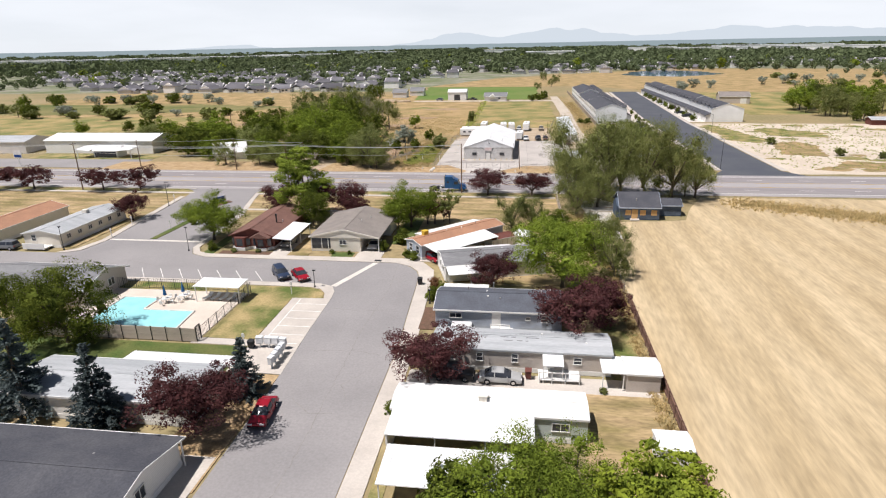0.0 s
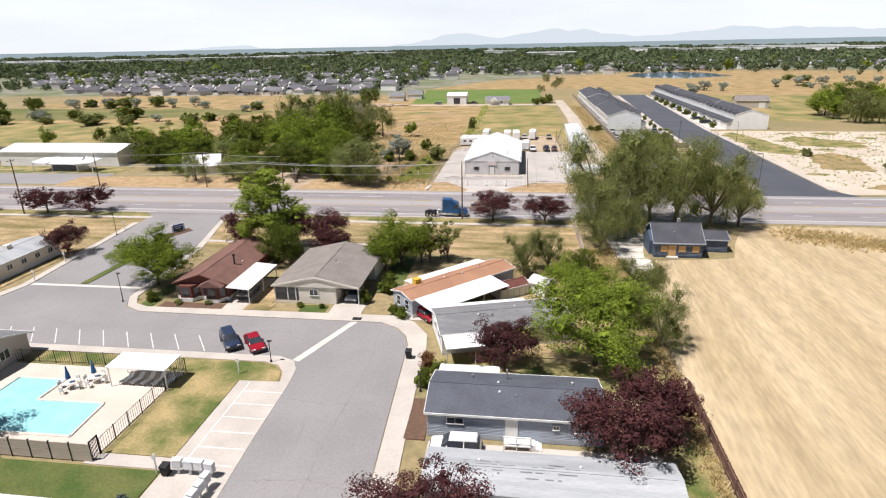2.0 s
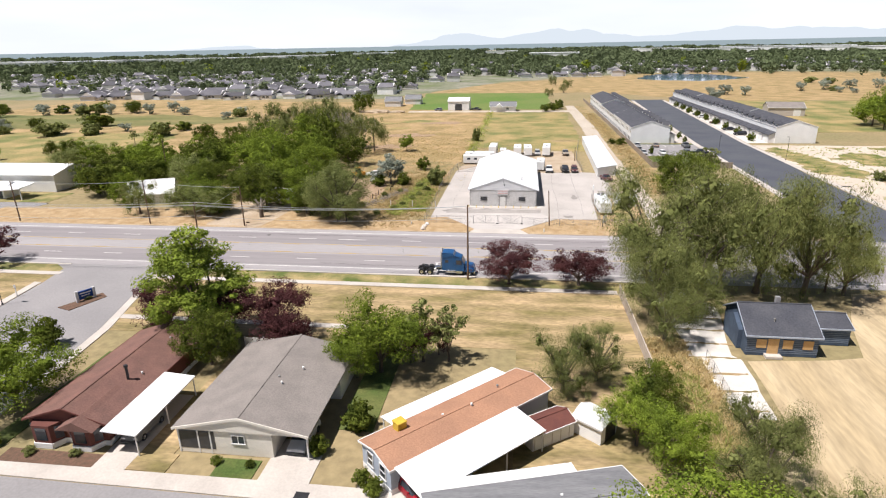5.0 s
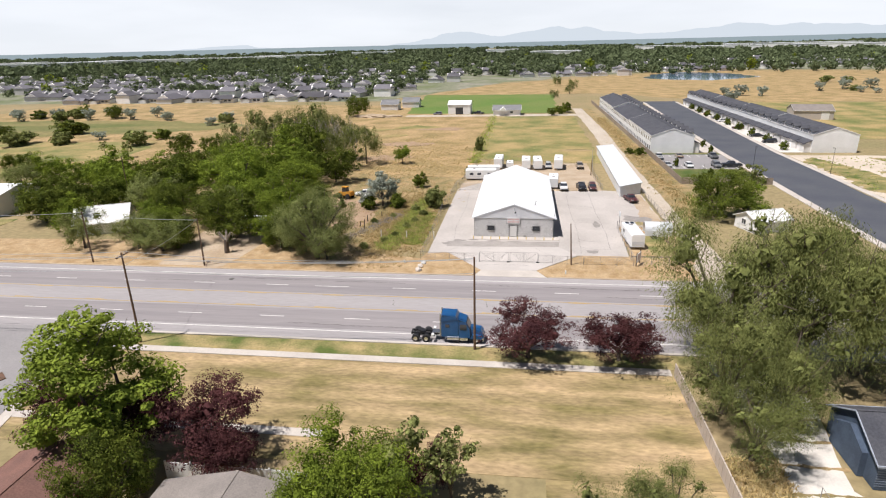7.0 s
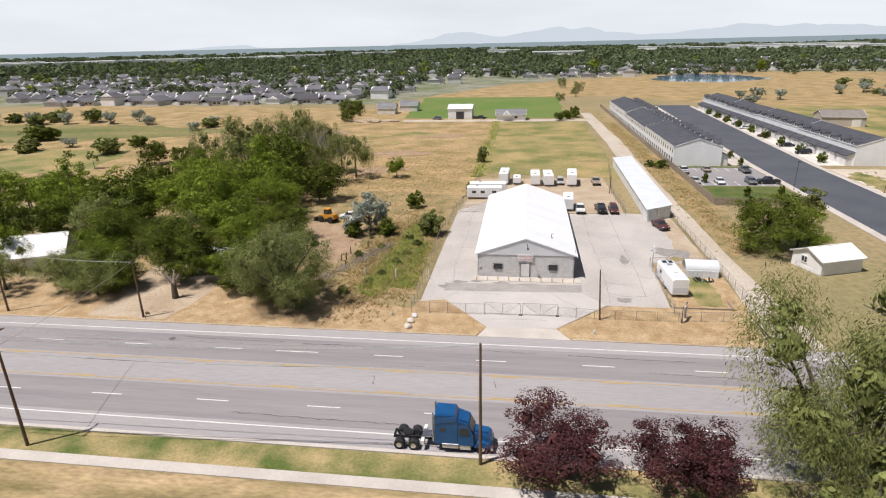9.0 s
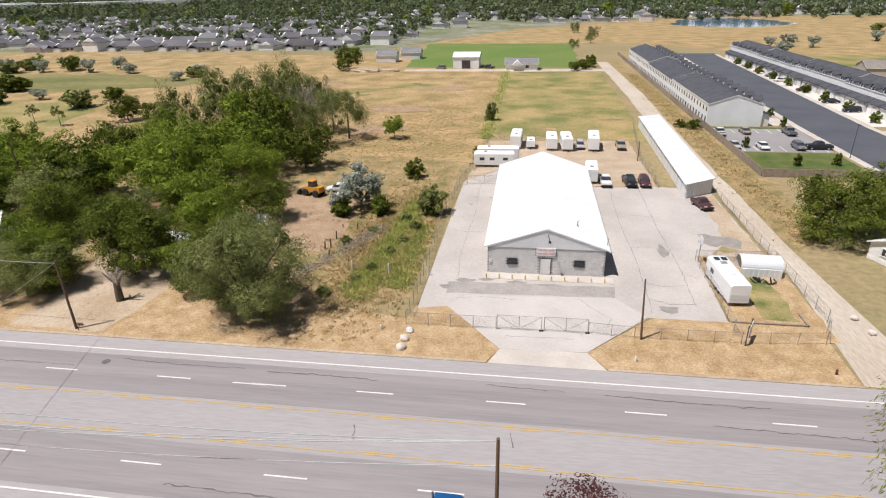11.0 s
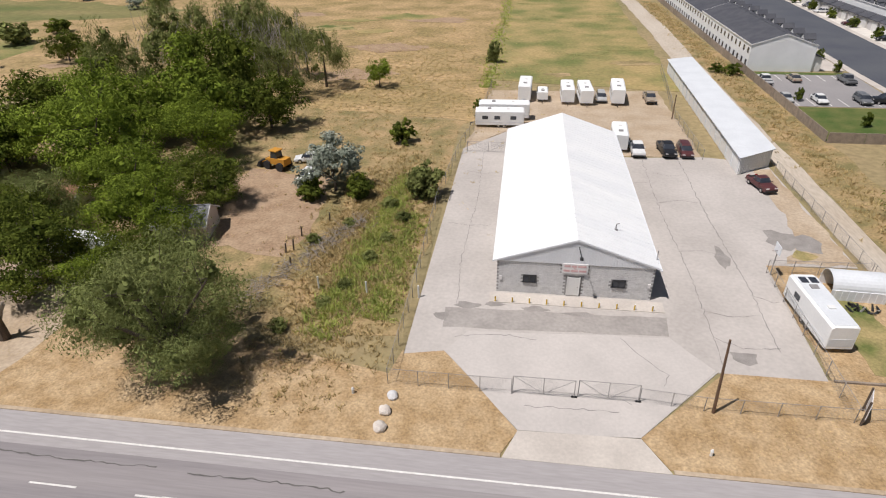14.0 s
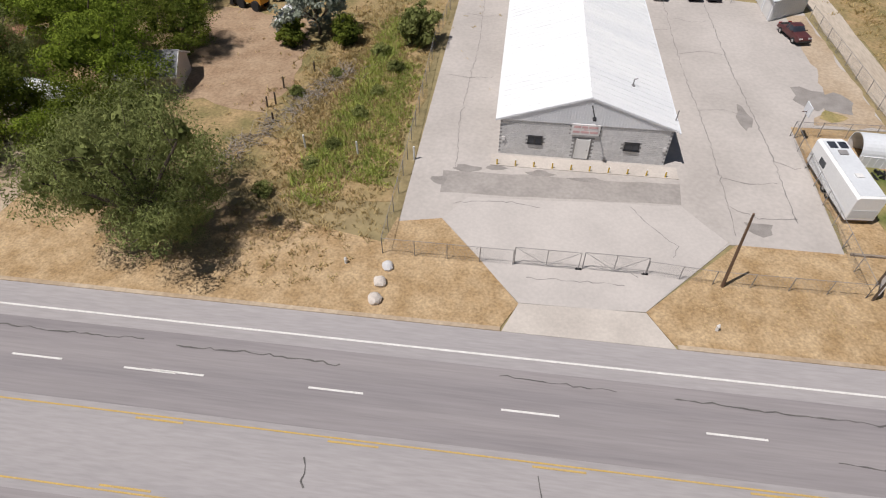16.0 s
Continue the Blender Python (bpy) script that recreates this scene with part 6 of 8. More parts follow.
patch("suburb_ground", [(-1500, 305), (-420, 302), (-95, 290), (-70, 340), (-25, 450), (60, 560), (210, 650), (480, 560), (900, 560), (1600, 1600), (-2000, 1600)], 0.035, "suburb", "gardens and streets of the distant suburb", "ground", 20, 6, 55)
patch("distant_plain", [(-2000, 1600), (1600, 1600), (3600, 3000), (2000, 4100), (-2400, 4000), (-4000, 2200)], 0.03, "plain", "hazy green farmland near the skyline", "ground")
rng = random.Random(31)
near, far, yellow = [], [], []
OPEN = lambda x, y: (-95 < x < 480 and y < 560 and not (x > 330 and y > 330)) or y < 300 and x < 0
while len(near) < 2300:
    d = 300 * math.exp(rng.random() * 1.6)
    a = radians(8) + rng.uniform(-0.78, 0.80)
    x, y = -2 - d * math.sin(a), -100 + d * math.cos(a)
    if y < 330 or OPEN(x, y) or (y < 470 and rng.random() < 0.5) or (y < 640 and rng.random() < 0.3):
        continue
    (yellow if rng.random() < 0.04 else near).append((x, y, rng.uniform(5, 12) * (1.3 if y > 600 else 1), rng.uniform(2.6, 5.5) * (1.3 if y > 600 else 1)))
while len(far) < 2600:
    d = 1100 * math.exp(rng.random() * 1.38)
    a = radians(8) + rng.uniform(-0.80, 0.82)
    far.append((-2 - d * math.sin(a), -100 + d * math.cos(a), rng.uniform(8, 15), rng.uniform(6, 16) * (1 + d / 4000)))
blob_woods("suburb_trees", near, 41, "leaf_far", 80, "green trees scattered among the suburb")
blob_woods("yellow_trees", yellow, 42, "leaf_lime", 90, "yellow-green trees among the suburb")
blob_woods("distant_woods", far, 43, "leaf_far", 42, "distant belt of dark green trees")


def far_house(seed, w, d, e, rise):
    s, r = Shape().box(-w / 2, w / 2, -d / 2, d / 2, 0, e), Shape()
    s.side([(-d / 2, e), (d / 2, e), (0, e + rise * 0.95)], -w / 2, w / 2)
    r.slab((-w / 2 - 0.5, -d / 2 - 0.5, e - 0.2), (w / 2 + 0.5, -d / 2 - 0.5, e - 0.2), (w / 2 - 1.5, 0, e + rise), (-w / 2 + 1.5, 0, e + rise), 0.25)
    r.slab((-w / 2 + 1.5, 0, e + rise), (w / 2 - 1.5, 0, e + rise), (w / 2 + 0.5, d / 2 + 0.5, e - 0.2), (-w / 2 - 0.5, d / 2 + 0.5, e - 0.2), 0.25)
    for sx in (-1, 1):
        r.add([(sx * (w / 2 + 0.5), -d / 2 - 0.5, e - 0.2), (sx * (w / 2 + 0.5), d / 2 + 0.5, e - 0.2), (sx * (w / 2 - 1.5), 0, e + rise)], [(0, 1, 2)])
    s.box(-w / 2 + 1, -w / 2 + 7, -d / 2 - 3, -d / 2, 0, e * 0.8)
    r.slab((-w / 2 + 0.6, -d / 2 - 3.4, e * 0.8), (-w / 2 + 4, -d / 2 - 3.4, e * 0.8 + 1.8), (-w / 2 + 4, -0.5, e * 0.8 + 1.8), (-w / 2 + 0.6, -0.5, e * 0.8), 0.2)
    r.slab((-w / 2 + 4, -d / 2 - 3.4, e * 0.8 + 1.8), (-w / 2 + 7.4, -d / 2 - 3.4, e * 0.8), (-w / 2 + 7.4, -0.5, e * 0.8), (-w / 2 + 4, -0.5, e * 0.8 + 1.8), 0.2)
    return s.mesh("wall", "wall_far"), r.mesh("roof", "roof_far"), Shape().box(-w / 2 + 1.8, -w / 2 + 6.2, -d / 2 - 3.06, -d / 2 - 2.98, 0, 2.2).mesh("garage_door", "white_vinyl"), (w, d, e)


FAR = [far_house(1, 16, 11, 3.2, 2.8), far_house(2, 19, 12, 3.2, 3.2), far_house(3, 13, 11, 5.8, 2.8), far_house(4, 15, 10, 3.0, 2.2)]
rng = random.Random(51)
for row, (y, x0, x1) in enumerate(((300, -330, -120), (330, -400, -90), (362, -420, -85), (398, -470, -95), (440, -520, -110), (490, -560, -60), (545, -620, -120), (620, -700, 250), (660, -300, 300), (720, -700, 300), (560, 0, 110), (760, 260, 700), (700, 330, 720), (800, 200, 800), (900, -500, 800))):
    x = x0 + rng.uniform(0, 10)
    while x < x1:
        wall, roofm, gar, (w, d, e) = rng.choice(FAR)
        hs = thing("house", "suburban house with grey hipped shingle roof", "house", pose(x, y + rng.uniform(-5, 5), 0, 0, 0, rng.choice((0, 90, 270, 0, 180)) + rng.uniform(-8, 8)), "suburb houses")
        part("wall", wall, None, hs)
        part("roof", roofm, None, hs)
        part("garage_door", gar, None, hs)
        for k in (1, 2):
            wn_ = part("window", WINDOW_PANE(2.0, 1.3), None, hs)
            wn_.matrix_basis = pose(-w / 2 + 7 + 2.8 * k, -d / 2 - 0.03, 1.0)
        x += rng.uniform(17, 22.5) * (1.0 if y < 600 else 1.6)
for i, (d, a, w, hh) in enumerate(((1750, 40, 260, 9), (1800, 33, 300, 9), (1900, 27, 330, 8), (2000, 46, 380, 9), (2100, 21, 260, 8), (2300, 14, 160, 9), (1900, -17, 200, 9), (2000, -22, 340, 11), (1800, -27, 300, 10), (2200, -12, 160, 9), (1500, -3, 120, 9), (2300, 2, 120, 8))):
    a = radians(a)
    x, y = -2 - d * math.sin(a), -100 + d * math.cos(a)
    fb = thing("industrial_building", "long low white industrial building in the distance", "building", pose(x, y, 0, 0, 0, math.degrees(a)), "distant industrial buildings")
    part("wall", Shape().box(-w / 2, w / 2, -30, 30, 0, hh * 1.6), "wall_white", fb)
    part("roof", Shape().box(-w / 2 - 1, w / 2 + 1, -31, 31, hh * 1.6, hh * 1.6 + 0.8), "white_metal", fb)
# distant plain and mountains at the skyline, upright backdrops with haze painted in
hill = bpy.data.materials.new("mountain_haze_glow")
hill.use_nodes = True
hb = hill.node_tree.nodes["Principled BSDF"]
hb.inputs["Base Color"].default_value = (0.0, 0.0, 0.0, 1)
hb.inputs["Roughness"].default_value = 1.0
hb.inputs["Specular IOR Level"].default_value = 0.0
# Aerial haze is put into the colour: the ridges glow pale blue unlit.
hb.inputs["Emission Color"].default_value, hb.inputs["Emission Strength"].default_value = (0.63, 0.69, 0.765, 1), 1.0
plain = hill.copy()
plain.name = "plain_haze_glow"
# The plain's haze is a dimmer grey-blue glow of the same kind.
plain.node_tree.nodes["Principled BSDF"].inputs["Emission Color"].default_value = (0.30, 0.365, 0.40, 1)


def ridge(name, material, dist, profile, label):
    s = Shape()
    pts = []
    for (a0, h0), (a1, h1) in zip(profile, profile[1:]):
        n = 14
        for i in range(n):
            t = i / n
            a = radians(a0 + (a1 - a0) * t)
            e = h0 + (h1 - h0) * (t * t * (3 - 2 * t)) + noise.noise((a * 60, dist * 0.01, 0)) * 0.07 * max(h0, h1) + noise.noise((a * 200, dist * 0.01, 3)) * 0.03 * max(h0, h1)
            pts.append((-dist * math.sin(a), -110 + dist * math.cos(a), max(e, 0.02)))
    for (x0, y0, z0), (x1, y1, z1) in zip(pts, pts[1:]):
        s.add([(x0, y0, -1), (x1, y1, -1), (x1, y1, z1), (x0, y0, z0)], [(0, 1, 2, 3)])
    return setting(name, s, material, label, "mountains" if "mountain" in name else "skyline")


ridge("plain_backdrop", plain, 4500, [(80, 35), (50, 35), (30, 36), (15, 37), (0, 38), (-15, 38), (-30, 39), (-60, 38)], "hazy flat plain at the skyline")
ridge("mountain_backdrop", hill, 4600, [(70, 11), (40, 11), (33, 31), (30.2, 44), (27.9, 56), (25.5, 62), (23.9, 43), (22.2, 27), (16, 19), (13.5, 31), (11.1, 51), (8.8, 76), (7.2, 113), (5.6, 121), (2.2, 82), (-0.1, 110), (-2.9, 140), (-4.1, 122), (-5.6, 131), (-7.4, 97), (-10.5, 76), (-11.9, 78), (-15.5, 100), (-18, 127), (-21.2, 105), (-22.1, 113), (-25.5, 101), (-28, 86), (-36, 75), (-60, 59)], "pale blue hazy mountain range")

# ---- townhouses and far buildings ----


def townhouse_row(label, x0, y0, lean, width, runs, front, group):
    """Joined townhouses; front is +1 or -1, the x side with garages, doors and dormers."""
    y = y0
    for length, lift in runs:
        xc = x0 + lean * (y + length / 2 - y0) + width / 2
        h = thing("townhouse_block", label, "townhouses", pose(xc, y + length / 2, 0.05, 0, 0, 90 - math.degrees(lean)), group)
        gable(h, length, width, 5.8 + lift, 2.3, "wall_bright", "roof_black", 0.1, thick=0.2)
        s = -front
        n = int(length / 6.2)
        for k in range(n):
            u = -length / 2 + (k + 0.5) * length / n
            p = Shape().add([(u - 2.6, s * (width / 2), 0), (u + 2.6, s * (width / 2), 0), (u + 2.6, s * (width / 2 + 2.0), 0), (u - 2.6, s * (width / 2 + 2.0), 0),
                             (u - 2.6, s * (width / 2), 3.6), (u + 2.6, s * (width / 2), 3.6), (u + 2.6, s * (width / 2 + 2.0), 2.8), (u - 2.6, s * (width / 2 + 2.0), 2.8)],
                            [(3, 2, 1, 0), (4, 5, 6, 7), (0, 1, 5, 4), (1, 2, 6, 5), (2, 3, 7, 6), (3, 0, 4, 7)])
            part("garage", p, "wall_far", h)
            part("garage_roof", Shape().slab((u - 3.0, s * (width / 2), 4.0), (u + 3.0, s * (width / 2), 4.0), (u + 3.0, s * (width / 2 + 2.4), 2.95), (u - 3.0, s * (width / 2 + 2.4), 2.95), 0.2), "roof_black", h)
            part("garage_door", Shape().box(u - 2.2, u + 0.4, *sorted((s * (width / 2 + 2.0), s * (width / 2 + 2.06))), 0.05, 2.3), "white_vinyl", h)
            d = part("dormer", Shape().side([(-0.95, 0), (0.95, 0), (0.95, 1.2), (0, 2.0), (-0.95, 1.2)], 0, 2.2), "wall_white", h, "white gabled dormer")
            d.matrix_basis = Matrix.Translation((u, s * (width / 2 - 0.1), 5.5 + lift)) @ Matrix.Rotation(math.pi / 2 * -s, 4, "Z")
            part("pane", Shape().box(-0.03, 0.0, -0.5, 0.5, 0.3, 1.2), "glass", d)
            part("dormer_roof", Shape().slab((-0.3, -1.25, 1.1), (2.3, -1.25, 1.1), (2.3, 0, 2.15), (-0.3, 0, 2.15), 0.1).slab((-0.3, 0, 2.15), (2.3, 0, 2.15), (2.3, 1.25, 1.1), (-0.3, 1.25, 1.1), 0.1), "roof_black", d)
            for q in (-1.6, 1.4):
                for zz in (1.0, 3.6):
                    w = part("window", WINDOW_PANE(1.1, 1.3), None, h)
                    w.matrix_basis = pose(u + q, -s * width / 2, zz, 0, 0, 0 if s > 0 else 180)
        y += length


townhouse_row("white townhouses with charcoal shingle roofs and rear windows", 43.4, 91.6, 0.0, 13.6, ((44, 0), (44, -0.5), (52, 0.2)), 1, "townhouse rows")
townhouse_row("white townhouses with charcoal roofs, dormers and garages", 93.4, 92.4, 0.0, 13.6, ((38, 0), (38, 0.3), (40, 0), (38, 0.3)), -1, "townhouse rows")
s = thing("backyard_fence", "grey vinyl fence panels behind the townhouses", "fence")
for i in range(36):
    y = 47 + 6.0 * i
    part("panel", Shape().box(42.35, 42.45, y, y + 5.9, 0, 1.75), "wood", s)
for i in range(4):
    part("panel", Shape().box(42.5 + 5.6 * i, 48.0 + 5.6 * i, 46.7, 46.8, 0, 1.75), "wood", s)
h = thing("barn", "tan metal barn with a low gable roof", "barn", pose(131, 182, 0.05, 0, 0, -8))
gable(h, 16, 12, 4.0, 2.2, "wall_beige", "roof_tan", 0.3)
part("barn_door", Shape().box(3.0, 6.2, -6.06, -5.98, 0, 3.2), "wall_white", h)
h = thing("farmhouse", "small grey farmhouse with pale gabled roof", "house", pose(-7.0, 206, 0.05))
gable(h, 14, 9, 3.0, 2.0, "wall_far", "roof_grey", 0.5)
part("porch_gable", Shape().side([(-2.4, 2.4), (2.4, 2.4), (0, 4.4)], -6.8, 0).mesh("porch_gable", "white_coat"), None, h).matrix_basis = pose(-2, 0, 0, 0, 0, 90)
window(h, 2.5, -4.5, 1.0, 1.4, 1.2, 0)
h = thing("farm_barn", "white metal barn beside parked trucks", "barn", pose(-32.5, 214, 0.05))
gable(h, 12, 12, 5.2, 1.6, "wall_white", "white_metal", 0.3)
part("barn_door", Shape().box(-2, 2, -6.06, -5.98, 0, 3.6), "glass", h)
for x, y, lb in ((-76, 236, "white metal shed at the field edge"), (-66, 250, "grey barn at the field edge")):
    h = thing("outbuilding", lb, "shed", pose(x, y, 0.05))
    gable(h, 10, 8, 3.4, 2.4, "wall_far", "roof_grey", 0.3)
# buildings west of the grove, along the highway
h = thing("industrial_hall", "long white metal hall with a plain white roof", "building", pose(-140, 14.5, 0.05))
gable(h, 42, 15, 4.6, 1.6, "wall_white", "white_metal", 0.3)
h = thing("industrial_hall", "grey metal hall with a pale roof", "building", pose(-182, 12.0, 0.05, 0, 0, 4))
gable(h, 26, 13, 4.2, 1.4, "wall_far", "pale_roof", 0.3)
h = thing("industrial_hall", "grey metal hall with a pale roof", "building", pose(-215, -2.0, 0.0, 0, 0, 4))
gable(h, 26, 13, 4.2, 1.4, "wall_far", "pale_roof", 0.3)
h = thing("office_building", "small office with white hipped canopies", "building", pose(-131.5, 1.5, 0.05))
gable(h, 9, 5, 2.8, 1.2, "wall_white", "white_metal", 0.8)
for sx in (-1, 1):
    part("canopy_wing", Shape().slab((sx * 4.6, -4.4, 2.6), (sx * 10.2, -3.6, 3.0), (sx * 10.2, 1.6, 3.4), (sx * 4.6, 1.6, 3.9), 0.2), "white_metal", h)
    part("post", Shape().box(sx * 10 - 0.1, sx * 10 + 0.1, -3.4, -3.2, 0, 2.9), "white_vinyl", h)
part("glazing", Shape().box(-4, 4, -2.58, -2.5, 0.1, 2.4), "glass", h)
patch("office_lot", [(-200, -18), (-112, -18), (-112, -4), (-200, -4)], 0.065, "street", "asphalt lot in front of the office", "parking lot")
patch("office_lawn", [(-160, -3.8), (-113, -3.8), (-113, 6), (-160, 6)], 0.06, "patchy", "strip of dry lawn by the office", "lawn")
h = thing("cottage", "small cottage with a white sheet-covered roof in the grove", "house", pose(-86.5, 0.5, 0.05, 0, 0, 24))
gable(h, 10, 8, 2.6, 2.6, "wall_white", "white_coat", 0.4)
h = thing("cottage", "small old house with grey roof hidden in the grove", "house", pose(-45.6, 8.5, 0.05, 0, 0, 10))
gable(h, 6, 5, 2.2, 1.4, "wall_beige", "roof_grey", 0.3)
h = thing("cottage", "small rust-roofed shed among the grove trees", "shed", pose(-64.5, 12.0, 0.05, 0, 0, 6))
gable(h, 5, 5, 2.3, 1.4, "wall_cream", "roof_orange", 0.3)
patch("grove_yard", [(-62, -19.5), (-50, -19.5), (-48, -4), (-52, 2), (-64, 0)], 0.075, "dirt", "pale bare dirt driveway in the shade", "driveway", 2, 0.5, 90)
patch("clearing", [(-44, 6), (-32, 4), (-31, 14), (-33, 26), (-46, 28), (-48, 18)], 0.055, "trampled", "bare trampled dirt clearing", "ground", 2, 0.8, 91)
h = thing("lane_cottage", "white-sided cottage with pale grey metal roof by the lane", "house", pose(48.4, 8.4, 0.05, 0, 0, 20))
gable(h, 7.6, 6, 2.5, 1.3, "wall_white", "white_coat", 0.35, skirt="wall_white")
window(h, -3.8, 0.5, 1.1, 1.2, 1.1, -90)
for i, (x, y) in enumerate(((160, 84), (176, 78), (192, 74))):
    h = thing("farm_shed", "low open farm shed with rusty roof", "shed", pose(x, y, 0.05, 0, 0, -6))
    gable(h, 12, 6, 2.4, 0.8, "wall_red", "pale_roof", 0.4)
# ---- vehicles ----
CARS = {}


def soften(me, r):
    """Rounds the edges of a small mesh."""
    bm = bmesh.new()
    bm.from_mesh(me)
    bmesh.ops.recalc_face_normals(bm, faces=bm.faces)
    bmesh.ops.bevel(bm, geom=list(bm.edges), offset=r, segments=2, profile=0.6, affect="EDGES", clamp_overlap=True)
    bm.to_mesh(me)
    bm.free()
    me.polygons.foreach_set("use_smooth", [True] * len(me.polygons))
    return me


def car_parts(style, color):
    key = (style, color)
    if key in CARS:
        return CARS[key]
    if style == "sedan":
        body = [(-2.3, 0.28), (2.25, 0.26), (2.34, 0.5), (2.24, 0.72), (1.15, 0.92), (-1.55, 0.96), (-2.25, 0.88), (-2.36, 0.55)]
        cab, roof, w = [(-1.75, 0.92), (1.2, 0.90), (0.42, 1.38), (-1.0, 1.42)], [(-1.02, 1.40), (0.44, 1.36), (0.30, 1.44), (-0.8, 1.47)], 0.90
    elif style == "suv":
        body = [(-2.25, 0.34), (2.25, 0.32), (2.34, 0.6), (2.24, 0.9), (1.25, 1.05), (-2.2, 1.08), (-2.32, 0.7)]
        cab, roof, w = [(-2.2, 1.02), (1.3, 1.0), (0.6, 1.6), (-1.95, 1.64)], [(-1.98, 1.60), (0.62, 1.57), (0.45, 1.68), (-1.8, 1.71)], 0.93
    elif style == "old":
        body = [(-2.3, 0.42), (2.3, 0.40), (2.36, 0.75), (2.1, 1.02), (0.9, 1.10), (-0.6, 1.12), (-0.65, 0.95), (-2.3, 0.92)]
        cab, roof, w = [(-0.75, 1.05), (0.85, 1.05), (0.45, 1.62), (-0.6, 1.64)], [(-0.62, 1.6), (0.47, 1.58), (0.25, 1.7), (-0.45, 1.72)], 0.92
    else:
        body = [(-2.75, 0.45), (2.65, 0.42), (2.74, 0.75), (2.64, 1.05), (1.3, 1.16), (-0.75, 1.18), (-0.78, 1.08), (-2.75, 1.06)]
        cab, roof, w = [(-0.85, 1.12), (1.35, 1.1), (0.75, 1.74), (-0.7, 1.78)], [(-0.74, 1.74), (0.77, 1.70), (0.6, 1.82), (-0.6, 1.85)], 0.98
    p = paint("car_paint_" + color, {"red": (0.32, 0.010, 0.022), "navy": (0.03, 0.045, 0.085), "silver": (0.42, 0.42, 0.41), "white": (0.72, 0.72, 0.70), "black": (0.02, 0.02, 0.022), "grey": (0.16, 0.165, 0.17), "tan": (0.35, 0.29, 0.22), "maroon": (0.10, 0.035, 0.035)}[color])
    front, back = max(y for y, _ in body), min(y for y, _ in body)
    wx, zb = w, body[0][1]
    ax = (1.4, -1.4) if style in ("sedan", "suv", "old") else (1.75, -1.7)
    bed = None
    if style in ("pickup", "old"):
        bed = Shape().box(-w + 0.16, w - 0.16, back + 0.12, -0.95, body[-1][1] - 0.02, body[-1][1] + 0.012).mesh("truck_bed", "rubber")
    CARS[key] = dict(
        body=soften(Shape().side(body, -w, w, 0.09).mesh("body", p), 0.11), cabin=soften(Shape().side(cab, -w + 0.06, w - 0.06, 0.22).mesh("cabin_glass", "glass"), 0.06),
        roof=soften(Shape().side(roof, -w + 0.24, w - 0.24, 0.06).mesh("roof", p), 0.03), bed=bed,
        pillar=Shape().side([(cab[0][0] * 0.35 - 0.05, cab[0][1]), (cab[0][0] * 0.35 + 0.06, cab[0][1]), (cab[0][0] * 0.35 + 0.04, roof[0][1]), (cab[0][0] * 0.35 - 0.05, roof[0][1])], -w + 0.05, w - 0.05, 0.19).mesh("pillar", p),
        tyre=Shape().tube((-0.11, 0, 0), (0.11, 0, 0), 0.34, 0.34, 16).mesh("tyre", "rubber"), rim=Shape().tube((-0.12, 0, 0), (0.12, 0, 0), 0.21, 0.19, 12).mesh("rim", "chrome"),
        head=Shape().box(-0.22, 0.22, -0.05, 0.03, -0.07, 0.07).mesh("headlight", "sign_white"), tail=Shape().box(-0.2, 0.2, -0.03, 0.05, -0.08, 0.08).mesh("tail_light", "red_lamp"),
        mirror=Shape().box(-0.1, 0.1, -0.05, 0.05, 0, 0.12).mesh("mirror", p), bumper=Shape().box(-w + 0.05, w - 0.05, -0.06, 0.06, -0.08, 0.08).mesh("bumper", "dark_metal"), at=(w, ax, front, back, body))
    return CARS[key]


def car(style, color, x, y, turn, label, group="", z=0.06):
    c = car_parts(style, color)
    w, ax, front, back, body = c["at"]
    t = thing({"pickup": "pickup_truck", "old": "old_pickup"}.get(style, "car"), label, "pickup truck" if style in ("pickup", "old") else "car", pose(x, y, z, 0, 0, turn), group)
    part("body", c["body"], None, t)
    part("cabin_glass", c["cabin"], None, t)
    part("roof", c["roof"], None, t)
    part("pillar", c["pillar"], None, t)
    if c["bed"]:
        part("truck_bed", c["bed"], None, t)
    for yy in ax:
        for sx in (-1, 1):
            wh = part("wheel", c["tyre"], None, t)
            wh.location = (sx * (w - 0.1), yy, 0.34)
            part("rim", c["rim"], None, wh)
    hz = body[2][1] + 0.13
    for sx in (-1, 1):
        part("headlight", c["head"], None, t).location = (sx * (w - 0.32), front - 0.06, hz)
        part("tail_light", c["tail"], None, t).location = (sx * (w - 0.3), back + 0.06, hz + 0.05)
        part("mirror", c["mirror"], None, t).location = (sx * (w + 0.02), 0.75, body[4][1] + 0.02)
    part("bumper", c["bumper"], None, t).location = (0, front, body[0][1] + 0.1)
    part("bumper", c["bumper"], None, t).location = (0, back, body[0][1] + 0.1)
    return t


car("sedan", "red", -14.3, -137.2, 186, "bright red compact car parked at the kerb")
car("suv", "navy", -27.2, -101.3, 218, "dark blue hatchback in a slanted stall")
car("sedan", "red", -23.9, -101.5, 218, "red hatchback in a slanted stall")
car("sedan", "silver", 8.8, -128.4, -90, "silver sedan on a concrete driveway")
car("suv", "black", 3.6, -128.2, -90, "black car in the shade of a plum tree")
car("suv", "white", 2.9, -118.4, 90, "white sport utility vehicle beside a blue home")
car("sedan", "red", -4.2, -91.6, 225, "red car under the white carport")
car("sedan", "white", -15.6, -86.0, 180, "white car under the bungalow carport")
